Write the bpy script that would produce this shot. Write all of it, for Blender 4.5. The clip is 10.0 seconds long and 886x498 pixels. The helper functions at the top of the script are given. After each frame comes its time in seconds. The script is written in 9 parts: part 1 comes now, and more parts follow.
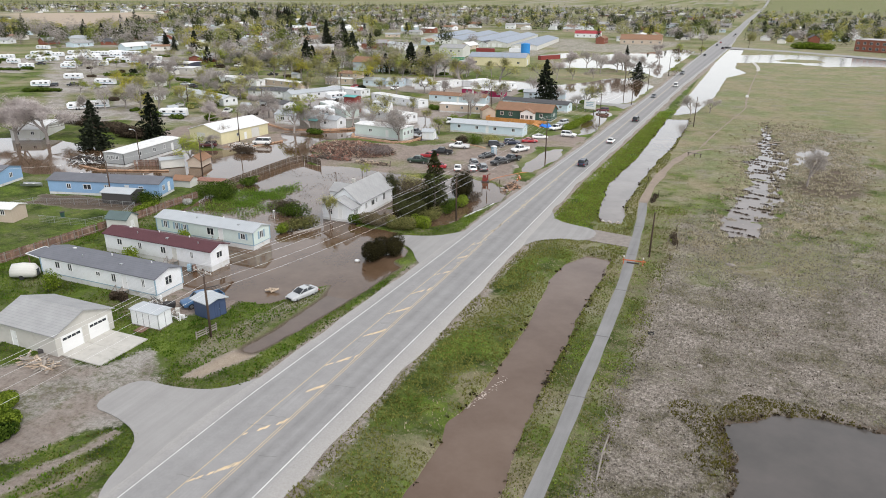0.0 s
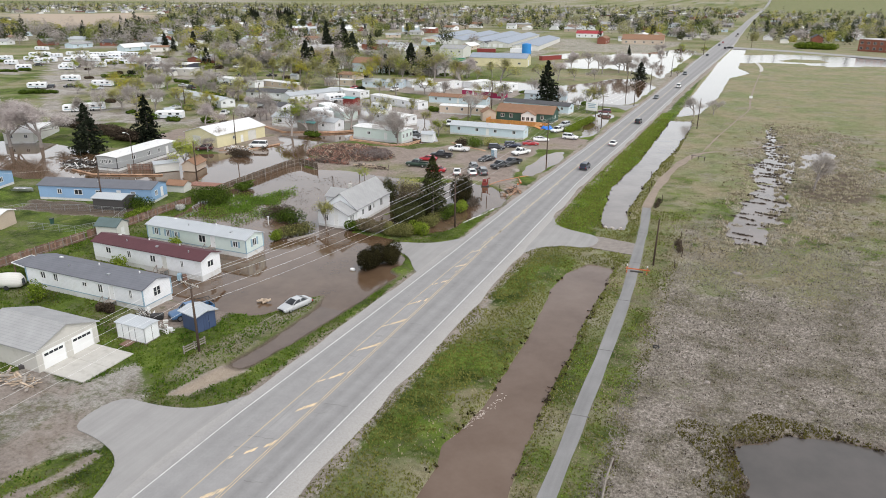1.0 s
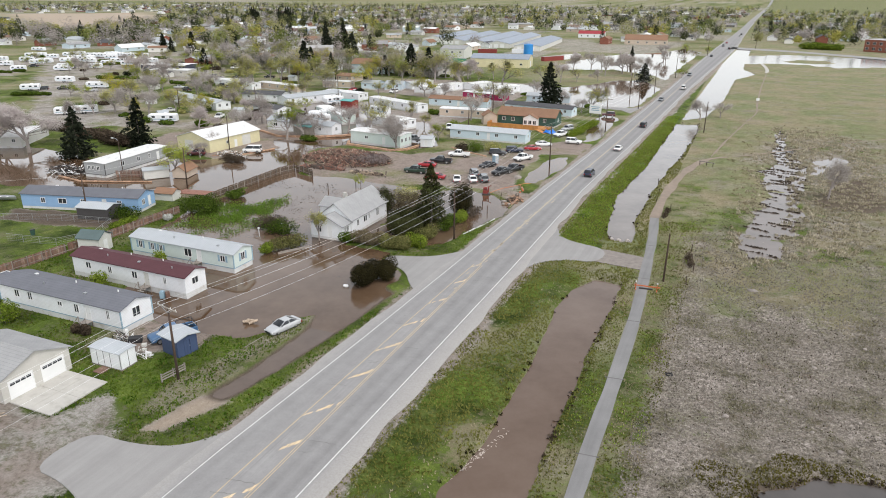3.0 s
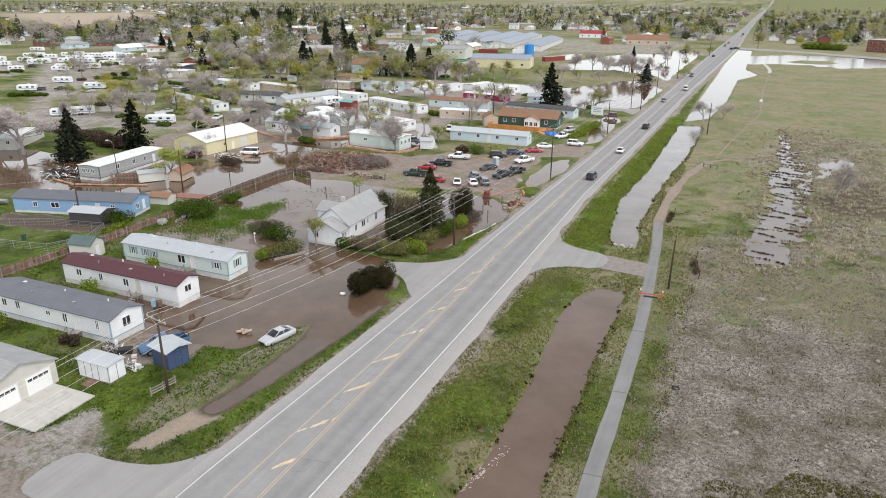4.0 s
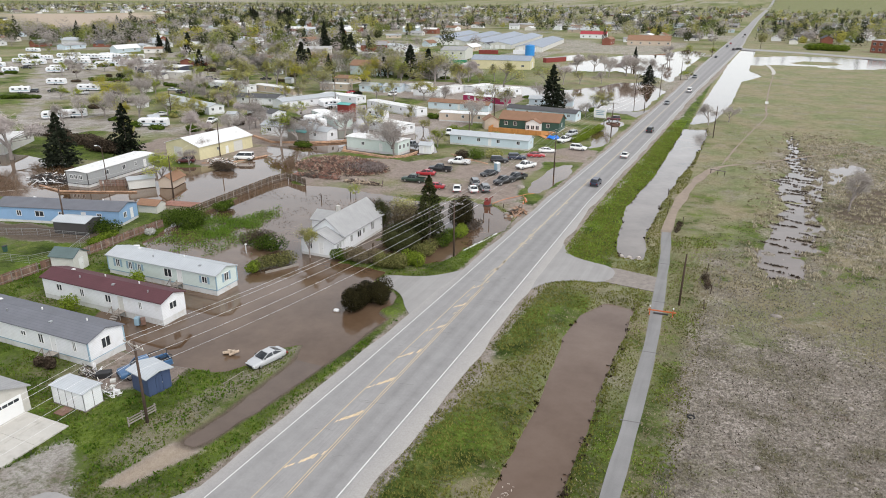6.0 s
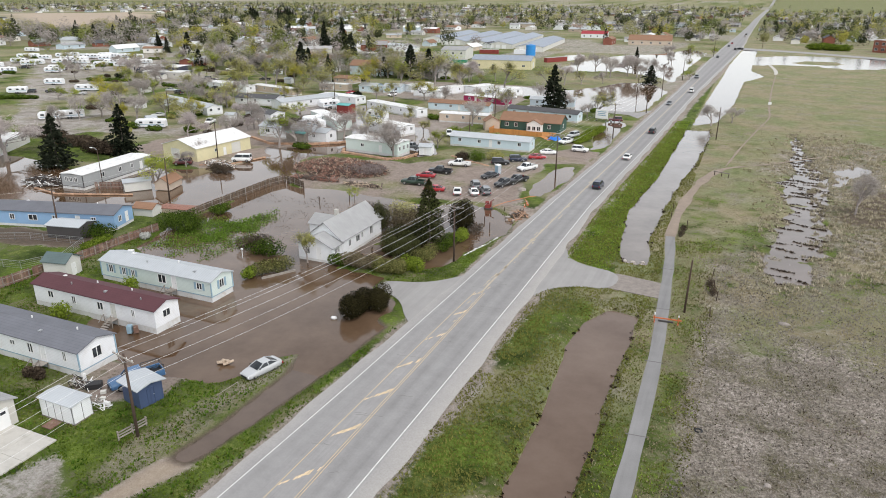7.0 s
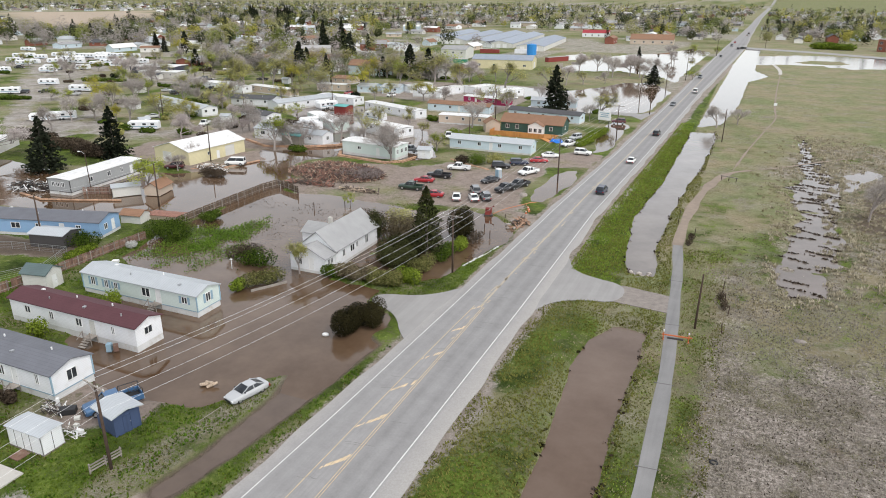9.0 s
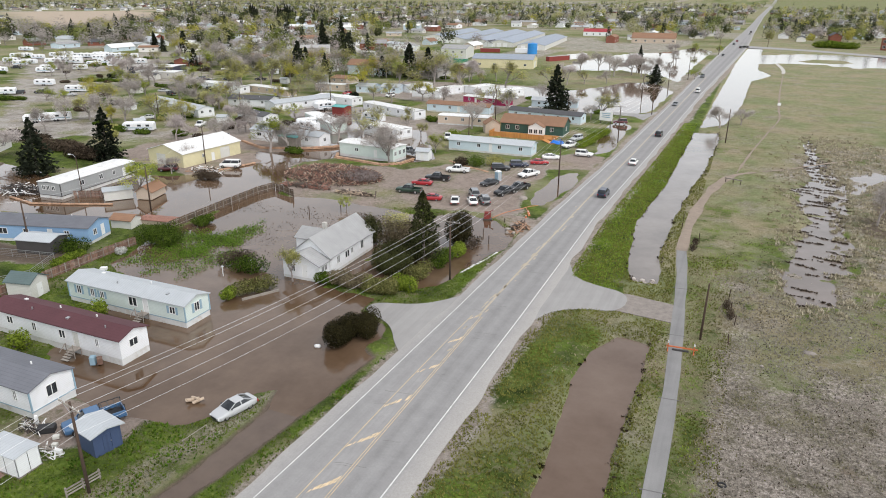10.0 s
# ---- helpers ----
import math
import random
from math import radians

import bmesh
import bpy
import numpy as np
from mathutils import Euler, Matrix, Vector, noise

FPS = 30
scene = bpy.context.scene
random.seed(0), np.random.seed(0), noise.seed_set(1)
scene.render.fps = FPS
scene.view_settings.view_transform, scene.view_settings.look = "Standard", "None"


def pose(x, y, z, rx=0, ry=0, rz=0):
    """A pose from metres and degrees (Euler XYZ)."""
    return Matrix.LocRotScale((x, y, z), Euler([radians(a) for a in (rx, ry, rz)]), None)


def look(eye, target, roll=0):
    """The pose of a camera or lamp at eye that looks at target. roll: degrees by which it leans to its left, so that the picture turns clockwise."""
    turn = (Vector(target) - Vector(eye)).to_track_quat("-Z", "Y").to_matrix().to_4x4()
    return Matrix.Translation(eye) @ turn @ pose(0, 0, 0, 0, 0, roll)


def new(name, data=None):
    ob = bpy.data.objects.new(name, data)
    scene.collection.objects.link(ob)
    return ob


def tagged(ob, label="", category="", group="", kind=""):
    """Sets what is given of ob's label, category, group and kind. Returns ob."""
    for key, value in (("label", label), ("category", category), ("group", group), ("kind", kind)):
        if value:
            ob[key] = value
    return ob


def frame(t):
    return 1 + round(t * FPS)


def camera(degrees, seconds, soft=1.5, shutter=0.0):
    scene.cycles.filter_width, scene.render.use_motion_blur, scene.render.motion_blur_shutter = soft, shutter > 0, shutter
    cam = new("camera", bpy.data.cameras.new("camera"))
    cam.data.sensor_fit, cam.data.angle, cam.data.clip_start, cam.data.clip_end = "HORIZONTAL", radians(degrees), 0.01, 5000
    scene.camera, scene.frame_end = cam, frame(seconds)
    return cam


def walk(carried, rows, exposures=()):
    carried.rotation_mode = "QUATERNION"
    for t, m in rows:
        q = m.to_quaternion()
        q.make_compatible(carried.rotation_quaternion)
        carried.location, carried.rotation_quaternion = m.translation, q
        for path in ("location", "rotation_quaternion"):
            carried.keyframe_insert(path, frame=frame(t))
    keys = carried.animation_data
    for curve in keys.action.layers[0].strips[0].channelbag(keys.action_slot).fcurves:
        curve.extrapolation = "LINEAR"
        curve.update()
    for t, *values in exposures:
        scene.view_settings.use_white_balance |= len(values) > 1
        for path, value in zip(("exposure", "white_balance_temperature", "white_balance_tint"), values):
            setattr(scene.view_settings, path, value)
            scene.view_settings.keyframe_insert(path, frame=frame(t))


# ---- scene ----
cam = camera(65.7, 10.0, soft=0.95)
PATH = [
    (0, (-6.051, -5.714, 40.012), (-6.785, -3.988, 39.319), 0.3),
    (0.5, (-6.481, -3.988, 40.078), (-7.218, -2.263, 39.385), 0.2),
    (1, (-6.883, -2.339, 40.125), (-7.621, -0.615, 39.432), 0.2),
    (1.5, (-7.312, -0.707, 40.181), (-8.051, 1.017, 39.487), 0.2),
    (2, (-7.871, 0.826, 40.253), (-8.612, 2.549, 39.559), 0.2),
    (2.5, (-8.418, 2.204, 40.288), (-9.159, 3.927, 39.594), 0.2),
    (4, (-9.852, 6.118, 40.417), (-10.595, 7.84, 39.722), 0.2),
    (4.5, (-10.38, 7.41, 40.423), (-11.122, 9.132, 39.728), 0.2),
    (5, (-10.87, 8.646, 40.445), (-11.613, 10.368, 39.751), 0.2),
    (5.5, (-11.361, 9.871, 40.47), (-12.104, 11.593, 39.776), 0.2),
    (7, (-12.687, 13.168, 40.608), (-13.431, 14.889, 39.912), 0.2),
    (7.5, (-13.095, 14.24, 40.641), (-13.84, 15.96, 39.945), 0.2),
    (8, (-13.511, 15.396, 40.654), (-14.256, 17.117, 39.958), 0.2),
    (8.5, (-13.935, 16.607, 40.644), (-14.679, 18.328, 39.947), 0.2),
    (9, (-14.327, 17.956, 40.658), (-15.072, 19.675, 39.959), 0.2),
    (9.5, (-14.695, 19.48, 40.657), (-15.441, 21.198, 39.956), 0.2),
    (10, (-15.064, 21.191, 40.678), (-15.812, 22.908, 39.976), 0.1),
]
walk(cam, [(t, look(eye, target, roll)) for t, eye, target, roll in PATH])

# ---- light: a bright overcast sky with a broad, weak sun ----
SUN_EL, SUN_AZ = 54.0, 118.0
world = bpy.data.worlds.new("world")
scene.world = world
world.use_nodes = True
wn, wl = world.node_tree.nodes, world.node_tree.links
sky = wn.new("ShaderNodeTexSky")
sky.sky_type, sky.sun_disc = "NISHITA", False
sky.sun_elevation, sky.sun_rotation = radians(SUN_EL), radians(SUN_AZ)
sky.air_density, sky.dust_density, sky.ozone_density = 1.0, 1.0, 1.0
pale = wn.new("ShaderNodeHueSaturation")
pale.inputs["Saturation"].default_value = 0.2
wl.new(sky.outputs[0], pale.inputs["Color"])
wl.new(pale.outputs[0], wn["Background"].inputs["Color"])
wn["Background"].inputs["Strength"].default_value = 0.15
sun_data = bpy.data.lights.new("sun", "SUN")
sun_data.energy, sun_data.angle, sun_data.color = 0.8, radians(25), (1.0, 0.95, 0.88)
sun = new("sun", sun_data)
sun_dir = Vector((math.sin(radians(SUN_AZ)) * math.cos(radians(SUN_EL)), math.cos(radians(SUN_AZ)) * math.cos(radians(SUN_EL)), math.sin(radians(SUN_EL))))
sun.matrix_world = look(sun_dir * 50, (0, 0, 0))
scene.view_settings.exposure = 0.8


# ---- materials ----
def nodes_of(name):
    m = bpy.data.materials.new(name)
    m.use_nodes = True
    return m, m.node_tree.nodes, m.node_tree.links, m.node_tree.nodes["Principled BSDF"]


def noise_node(n, l, pos, scale, detail=3.0, rough=0.6):
    t = n.new("ShaderNodeTexNoise")
    t.inputs["Scale"].default_value, t.inputs["Detail"].default_value, t.inputs["Roughness"].default_value = scale, detail, rough
    l.new(pos, t.inputs["Vector"])
    return t.outputs["Fac"]


def ramp_node(n, l, fac, stops):
    r = n.new("ShaderNodeValToRGB")
    el = r.color_ramp.elements
    while len(el) < len(stops):
        el.new(0.5)
    for e, (p, c) in zip(el, stops):
        e.position, e.color = p, (*c, 1)
    l.new(fac, r.inputs[0])
    return r.outputs[0]


def mix_node(n, l, fac, a, b, kind="MIX"):
    m = n.new("ShaderNodeMix")
    m.data_type, m.blend_type = "RGBA", kind
    for sock, v in ((m.inputs[0], fac), (m.inputs[6], a), (m.inputs[7], b)):
        if isinstance(v, (int, float)):
            sock.default_value = v
        elif isinstance(v, tuple):
            sock.default_value = (*v, 1)
        else:
            l.new(v, sock)
    return m.outputs[2]


def math_node(n, l, op, a, b=0.0, clamp=False):
    m = n.new("ShaderNodeMath")
    m.operation, m.use_clamp = op, clamp
    for sock, v in zip(m.inputs, (a, b)):
        if isinstance(v, (int, float)):
            sock.default_value = v
        else:
            l.new(v, sock)
    return m.outputs[0]


def bump_node(n, l, p, height, strength, distance=0.05):
    b = n.new("ShaderNodeBump")
    b.inputs["Strength"].default_value, b.inputs["Distance"].default_value = strength, distance
    l.new(height, b.inputs["Height"])
    l.new(b.outputs[0], p.inputs["Normal"])


def shade(c, k):
    return tuple(min(1.0, v * k) for v in c)


def surface(name, col, rough=0.8, metal=0.0, var=0.15, s1=0.5, s2=8.0, bump=0.15, rand=0.0, dirt=None, laps=0.0, lap_axis=2, coat=0.0):
    """A painted or natural surface: broad stains, fine grain, a little relief, and lap lines where wanted."""
    m, n, l, p = nodes_of(name)
    pos = n.new("ShaderNodeNewGeometry").outputs["Position"]
    a, b = noise_node(n, l, pos, s1), noise_node(n, l, pos, s2)
    both = math_node(n, l, "ADD", math_node(n, l, "MULTIPLY", a, 0.6), math_node(n, l, "MULTIPLY", b, 0.4))
    c = ramp_node(n, l, both, ((0.3, shade(col, 1 - var)), (0.7, shade(col, 1 + var))))
    if dirt:
        c = mix_node(n, l, math_node(n, l, "MULTIPLY", math_node(n, l, "SUBTRACT", noise_node(n, l, pos, 0.9, 6), 0.52, True), 4.0, True), c, dirt)
    if rand:
        o = n.new("ShaderNodeObjectInfo").outputs["Random"]
        k = math_node(n, l, "ADD", math_node(n, l, "MULTIPLY", o, 2 * rand), 1 - rand)
        comb = n.new("ShaderNodeCombineXYZ")
        for i in range(3):
            l.new(k, comb.inputs[i])
        c = mix_node(n, l, 1.0, c, comb.outputs[0], "MULTIPLY")
    height = b
    if laps:
        sep = n.new("ShaderNodeSeparateXYZ")
        l.new(pos, sep.inputs[0])
        saw = math_node(n, l, "FRACT", math_node(n, l, "DIVIDE", sep.outputs[lap_axis], laps))
        line = math_node(n, l, "GREATER_THAN", saw, 0.86)
        c = mix_node(n, l, math_node(n, l, "MULTIPLY", line, 0.28), c, shade(col, 0.45))
        height = math_node(n, l, "ADD", math_node(n, l, "MULTIPLY", b, 0.3), saw)
    l.new(c, p.inputs["Base Color"])
    p.inputs["Roughness"].default_value, p.inputs["Metallic"].default_value = rough, metal
    if coat:
        p.inputs["Coat Weight"].default_value, p.inputs["Coat Roughness"].default_value = coat, 0.08
    if bump:
        bump_node(n, l, p, height, bump, 0.03)
    return m


def paint(name, col):
    return surface(name, col, 0.35, 0.0, 0.06, 0.8, 20, 0.02, coat=0.6)


def leafy(name, dark, light, s=0.7, own=0.6):
    """Leaves: colour changes from clump to clump."""
    m, n, l, p = nodes_of(name)
    geo = n.new("ShaderNodeNewGeometry")
    big = noise_node(n, l, geo.outputs["Position"], s)
    r = math_node(n, l, "ADD", math_node(n, l, "MULTIPLY", geo.outputs["Random Per Island"], own), math_node(n, l, "MULTIPLY", big, 1.2 - own))
    o = n.new("ShaderNodeObjectInfo").outputs["Random"]
    r = math_node(n, l, "ADD", r, math_node(n, l, "MULTIPLY", math_node(n, l, "SUBTRACT", o, 0.5), 0.35))
    l.new(ramp_node(n, l, r, ((0.2, dark), (0.85, light))), p.inputs["Base Color"])
    p.inputs["Roughness"].default_value = 0.75
    p.inputs["Specular IOR Level"].default_value = 0.04
    thin = n.new("ShaderNodeBsdfTranslucent")
    l.new(p.inputs["Base Color"].links[0].from_socket, thin.inputs["Color"])
    both = n.new("ShaderNodeMixShader")
    both.inputs[0].default_value = 0.35
    l.new(p.outputs[0], both.inputs[1])
    l.new(thin.outputs[0], both.inputs[2])
    l.new(both.outputs[0], n["Material Output"].inputs["Surface"])
    return m


def glass(name, col, rough=0.06):
    m, n, l, p = nodes_of(name)
    pos = n.new("ShaderNodeNewGeometry").outputs["Position"]
    l.new(ramp_node(n, l, noise_node(n, l, pos, 1.3), ((0.3, shade(col, 0.5)), (0.7, shade(col, 1.5)))), p.inputs["Base Color"])
    p.inputs["Roughness"].default_value = rough
    p.inputs["IOR"].default_value = 1.5
    return m


MAT = {
    "white_siding": surface("white_siding", (0.79, 0.80, 0.815), 0.55, var=0.05, dirt=(0.70, 0.70, 0.69), bump=0.1, laps=0.2),
    "offwhite_siding": surface("offwhite_siding", (0.62, 0.61, 0.57), 0.65, var=0.07, bump=0.12, laps=0.22),
    "palegreen_siding": surface("palegreen_siding", (0.62, 0.70, 0.66), 0.6, var=0.06, bump=0.12, laps=0.2),
    "paleblue_siding": surface("paleblue_siding", (0.58, 0.68, 0.74), 0.6, var=0.06, bump=0.12, laps=0.2),
    "blue_siding": surface("blue_siding", (0.25, 0.40, 0.60), 0.6, var=0.08, bump=0.12, laps=0.2),
    "grey_siding": surface("grey_siding", (0.36, 0.37, 0.37), 0.6, var=0.08, bump=0.12, laps=0.2),
    "tan_siding": surface("tan_siding", (0.55, 0.45, 0.36), 0.65, var=0.1, bump=0.12, laps=0.2, rand=0.15),
    "cream_siding": surface("cream_siding", (0.66, 0.60, 0.38), 0.65, var=0.08, bump=0.1, laps=0.3),
    "green_siding": surface("green_siding", (0.035, 0.09, 0.07), 0.6, var=0.15, bump=0.12, laps=0.2),
    "magenta_siding": surface("magenta_siding", (0.34, 0.02, 0.09), 0.55, var=0.1, bump=0.1, laps=0.25),
    "navy_panel": surface("navy_panel", (0.05, 0.075, 0.15), 0.55, var=0.15, bump=0.2, laps=0.3, lap_axis=0),
    "red_barn": surface("red_barn", (0.22, 0.035, 0.028), 0.7, var=0.15, bump=0.15),
    "brick_wall": surface("brick_wall", (0.24, 0.085, 0.055), 0.85, var=0.25, s2=4, bump=0.2, laps=0.3),
    "dark_wall": surface("dark_wall", (0.055, 0.06, 0.085), 0.6, var=0.2),
    "town_wall": surface("town_wall", (0.58, 0.56, 0.53), 0.7, var=0.08, rand=0.35),
    "stucco": surface("stucco", (0.52, 0.50, 0.46), 0.8, var=0.08, dirt=(0.42, 0.40, 0.36), bump=0.2),
    "skirt": surface("skirt", (0.62, 0.62, 0.61), 0.8, var=0.12, dirt=(0.42, 0.36, 0.28), bump=0.2),
    "trim_white": surface("trim_white", (0.76, 0.76, 0.75), 0.5, var=0.04),
    "trim_blue": surface("trim_blue", (0.26, 0.38, 0.46), 0.55, var=0.08),
    "trim_dark": surface("trim_dark", (0.06, 0.055, 0.055), 0.6, var=0.2),
    "concrete": surface("concrete", (0.50, 0.48, 0.44), 0.85, var=0.1, dirt=(0.38, 0.36, 0.32), bump=0.15),
    "wood_grey": surface("wood_grey", (0.27, 0.24, 0.21), 0.85, var=0.3, s1=1.5, s2=14, bump=0.3, rand=0.25),
    "wood_red": surface("wood_red", (0.20, 0.115, 0.085), 0.85, var=0.35, s1=1.2, s2=12, bump=0.3, rand=0.3, dirt=(0.36, 0.28, 0.23)),
    "wood_orange": surface("wood_orange", (0.50, 0.22, 0.06), 0.7, var=0.15, bump=0.2, rand=0.1),
    "pole_wood": surface("pole_wood", (0.07, 0.045, 0.032), 0.9, var=0.3, s1=2, s2=20, bump=0.4),
    "bark": surface("bark", (0.12, 0.10, 0.085), 0.95, var=0.3, s1=2, s2=16, bump=0.5),
    "twig": surface("twig", (0.30, 0.265, 0.245), 0.95, var=0.25, s1=2, s2=16, bump=0.2, rand=0.2),
    "metal_grey": surface("metal_grey", (0.45, 0.46, 0.47), 0.4, 0.7, var=0.1),
    "rubber": surface("rubber", (0.02, 0.02, 0.021), 0.8, var=0.2),
    "rim": surface("rim", (0.55, 0.55, 0.56), 0.3, 0.8, var=0.1),
    "lamp_clear": surface("lamp_clear", (0.75, 0.76, 0.76), 0.12, var=0.05, coat=0.8),
    "lamp_red": surface("lamp_red", (0.35, 0.012, 0.012), 0.15, var=0.05, coat=0.8),
    "plastic_black": surface("plastic_black", (0.025, 0.025, 0.027), 0.55, var=0.2),
    # wire colour is lightened to paint in the sheen of the sky
    "wire": surface("wire", (0.78, 0.78, 0.78), 0.5, 0.0, var=0.05),
    "ceramic": surface("ceramic", (0.6, 0.6, 0.58), 0.3, var=0.05),
    "orange_plastic": surface("orange_plastic", (0.55, 0.14, 0.05), 0.5, var=0.08),
    "blue_tarp": surface("blue_tarp", (0.01, 0.16, 0.60), 0.45, var=0.12, bump=0.4),
    "bright_blue": surface("bright_blue", (0.02, 0.22, 0.55), 0.5, var=0.1),
    "green_paint": surface("green_paint", (0.02, 0.26, 0.14), 0.5, var=0.1),
    "teal_metal": surface("teal_metal", (0.10, 0.36, 0.34), 0.5, var=0.1),
    "stone": surface("stone", (0.34, 0.30, 0.27), 0.9, var=0.25, s1=1.5, bump=0.4, rand=0.3),
    "sandbag": surface("sandbag", (0.42, 0.26, 0.17), 0.9, var=0.2, bump=0.4, rand=0.2),
    "pane": glass("pane", (0.035, 0.04, 0.045)),
    "car_glass": glass("car_glass", (0.02, 0.024, 0.028), 0.03),
}


def roof_mat(name, col, lap, axis, metal=0.0, rough=0.85, var=0.14, dirt=None):
    return surface(name, col, rough, metal, var, 0.6, 12, 0.25, laps=lap, lap_axis=axis, dirt=dirt, rand=0.06)


MAT.update({
    "roof_grey": roof_mat("roof_grey", (0.33, 0.33, 0.33), 0.14, 2),
    "roof_slate": roof_mat("roof_slate", (0.14, 0.145, 0.165), 0.12, 2),
    "roof_maroon": roof_mat("roof_maroon", (0.092, 0.033, 0.04), 0.12, 2),
    "roof_pale": roof_mat("roof_pale", (0.43, 0.455, 0.475), 0.4, 0, 0.0, 0.6, 0.08),
    "roof_white": roof_mat("roof_white", (0.74, 0.74, 0.73), 0.9, 1, 0.0, 0.55, 0.08, (0.52, 0.51, 0.48)),
    "roof_brown": roof_mat("roof_brown", (0.25, 0.14, 0.085), 0.2, 2),
    "roof_dark": roof_mat("roof_dark", (0.08, 0.08, 0.085), 0.2, 2),
    "roof_blue": roof_mat("roof_blue", (0.27, 0.305, 0.36), 0.8, 0, 0.0, 0.55),
    "roof_green": roof_mat("roof_green", (0.10, 0.14, 0.14), 0.15, 2),
    "roof_red": roof_mat("roof_red", (0.32, 0.03, 0.04), 0.5, 0, 0.0, 0.6),
    "roof_town": surface("roof_town", (0.36, 0.35, 0.35), 0.8, var=0.1, rand=0.5),
})
CAR_PAINT = {k: paint("paint_" + k, c) for k, c in {
    "white": (0.80, 0.80, 0.79), "silver": (0.46, 0.47, 0.48), "black": (0.012, 0.013, 0.016), "navy": (0.012, 0.02, 0.05),
    "red": (0.36, 0.012, 0.02), "maroon": (0.09, 0.01, 0.016), "grey": (0.16, 0.17, 0.18), "blue": (0.05, 0.13, 0.26), "green": (0.02, 0.045, 0.03)}.items()}


# ---- tools for meshes and things ----
class Geo:
    """Collects the faces of one mesh."""

    def __init__(self):
        self.v, self.f = [], []

    def face(self, *pts):
        k = len(self.v)
        self.v.extend(pts)
        self.f.append(tuple(range(k, k + len(pts))))

    def box(self, x0, y0, z0, x1, y1, z1):
        k = len(self.v)
        self.v += [(x0, y0, z0), (x1, y0, z0), (x1, y1, z0), (x0, y1, z0), (x0, y0, z1), (x1, y0, z1), (x1, y1, z1), (x0, y1, z1)]
        self.f += [tuple(k + i for i in q) for q in ((3, 2, 1, 0), (4, 5, 6, 7), (0, 1, 5, 4), (1, 2, 6, 5), (2, 3, 7, 6), (3, 0, 4, 7))]
        return self

    def loft(self, rings, close=True, caps=True):
        k, n = len(self.v), len(rings[0])
        for r in rings:
            self.v += [tuple(p) for p in r]
        for i in range(len(rings) - 1):
            for j in range(n if close else n - 1):
                a, b = k + i * n + j, k + i * n + (j + 1) % n
                self.f.append((a, b, b + n, a + n))
        if caps:
            self.f.append(tuple(k + j for j in reversed(range(n))))
            self.f.append(tuple(k + (len(rings) - 1) * n + j for j in range(n)))
        return self

    def tube(self, pts, radii, n=6, caps=True):
        rings = []
        for i, p in enumerate(pts):
            p = Vector(p)
            d = (Vector(pts[min(i + 1, len(pts) - 1)]) - Vector(pts[max(i - 1, 0)])).normalized()
            u = d.cross(Vector((0, 0, 1)) if abs(d.z) < 0.9 else Vector((1, 0, 0))).normalized()
            w = d.cross(u)
            r = radii[i] if isinstance(radii, (list, tuple)) else radii
            rings.append([p + (u * math.cos(2 * math.pi * j / n) + w * math.sin(2 * math.pi * j / n)) * r for j in range(n)])
        return self.loft(rings, True, caps)

    def beam(self, a, b, w, h):
        """A squared timber from a to b."""
        a, b = Vector(a), Vector(b)
        d = (b - a).normalized()
        u = d.cross(Vector((0, 0, 1)) if abs(d.z) < 0.95 else Vector((1, 0, 0))).normalized()
        q = u.cross(d)
        ring = [u * (sx * w / 2) + q * (sy * h / 2) for sx, sy in ((-1, -1), (1, -1), (1, 1), (-1, 1))]
        return self.loft([[a + r for r in ring], [b + r for r in ring]])

    def prism(self, poly, z0, z1):
        return self.loft([[(x, y, z0) for x, y in poly], [(x, y, z1) for x, y in poly]])

    def mesh(self, name, mat, smooth=False):
        me = bpy.data.meshes.new(name)
        me.from_pydata([tuple(p) for p in self.v], [], self.f)
        me.materials.append(mat)
        if smooth:
            me.polygons.foreach_set("use_smooth", [True] * len(me.polygons))
        me.update()
        return me


def part(name, g, mat, parent, label="", smooth=False):
    me = g if isinstance(g, bpy.types.Mesh) else g.mesh(name, MAT[mat] if isinstance(mat, str) else mat, smooth)
    ob = new(name, me)
    ob.parent = parent
    return tagged(ob, label)


def thing(name, x, y, z, rz, label, category, group="", kind=""):
    ob = new(name)
    ob.empty_display_size = 0.3
    ob.matrix_basis = pose(x, y, z, 0, 0, rz)
    return tagged(ob, label, category, group, kind)


def solo(name, g, mat, label, category, group="", kind="", smooth=False):
    ob = new(name, g.mesh(name, MAT[mat] if isinstance(mat, str) else mat, smooth))
    return tagged(ob, label, category, group, kind)


# ---- the lie of the land ----
def lattice(ix, iy, seed):
    h = (ix * 374761393 + iy * 668265263 + seed * 2147483647) & 0xFFFFFFFF
    h = ((h ^ (h >> 13)) * 1274126177) & 0xFFFFFFFF
    return ((h ^ (h >> 16)) & 0xFFFF) / 65535.0


def value_noise(x, y, size, seed=0):
    """Smooth noise from 0 to 1 with bumps of that size in metres."""
    x, y = np.asarray(x, float) / size, np.asarray(y, float) / size
    ix, iy = np.floor(x).astype(np.int64), np.floor(y).astype(np.int64)
    fx, fy = x - ix, y - iy
    fx, fy = fx * fx * (3 - 2 * fx), fy * fy * (3 - 2 * fy)
    a, b = lattice(ix, iy, seed), lattice(ix + 1, iy, seed)
    c, d = lattice(ix, iy + 1, seed), lattice(ix + 1, iy + 1, seed)
    return (a * (1 - fx) + b * fx) * (1 - fy) + (c * (1 - fx) + d * fx) * fy


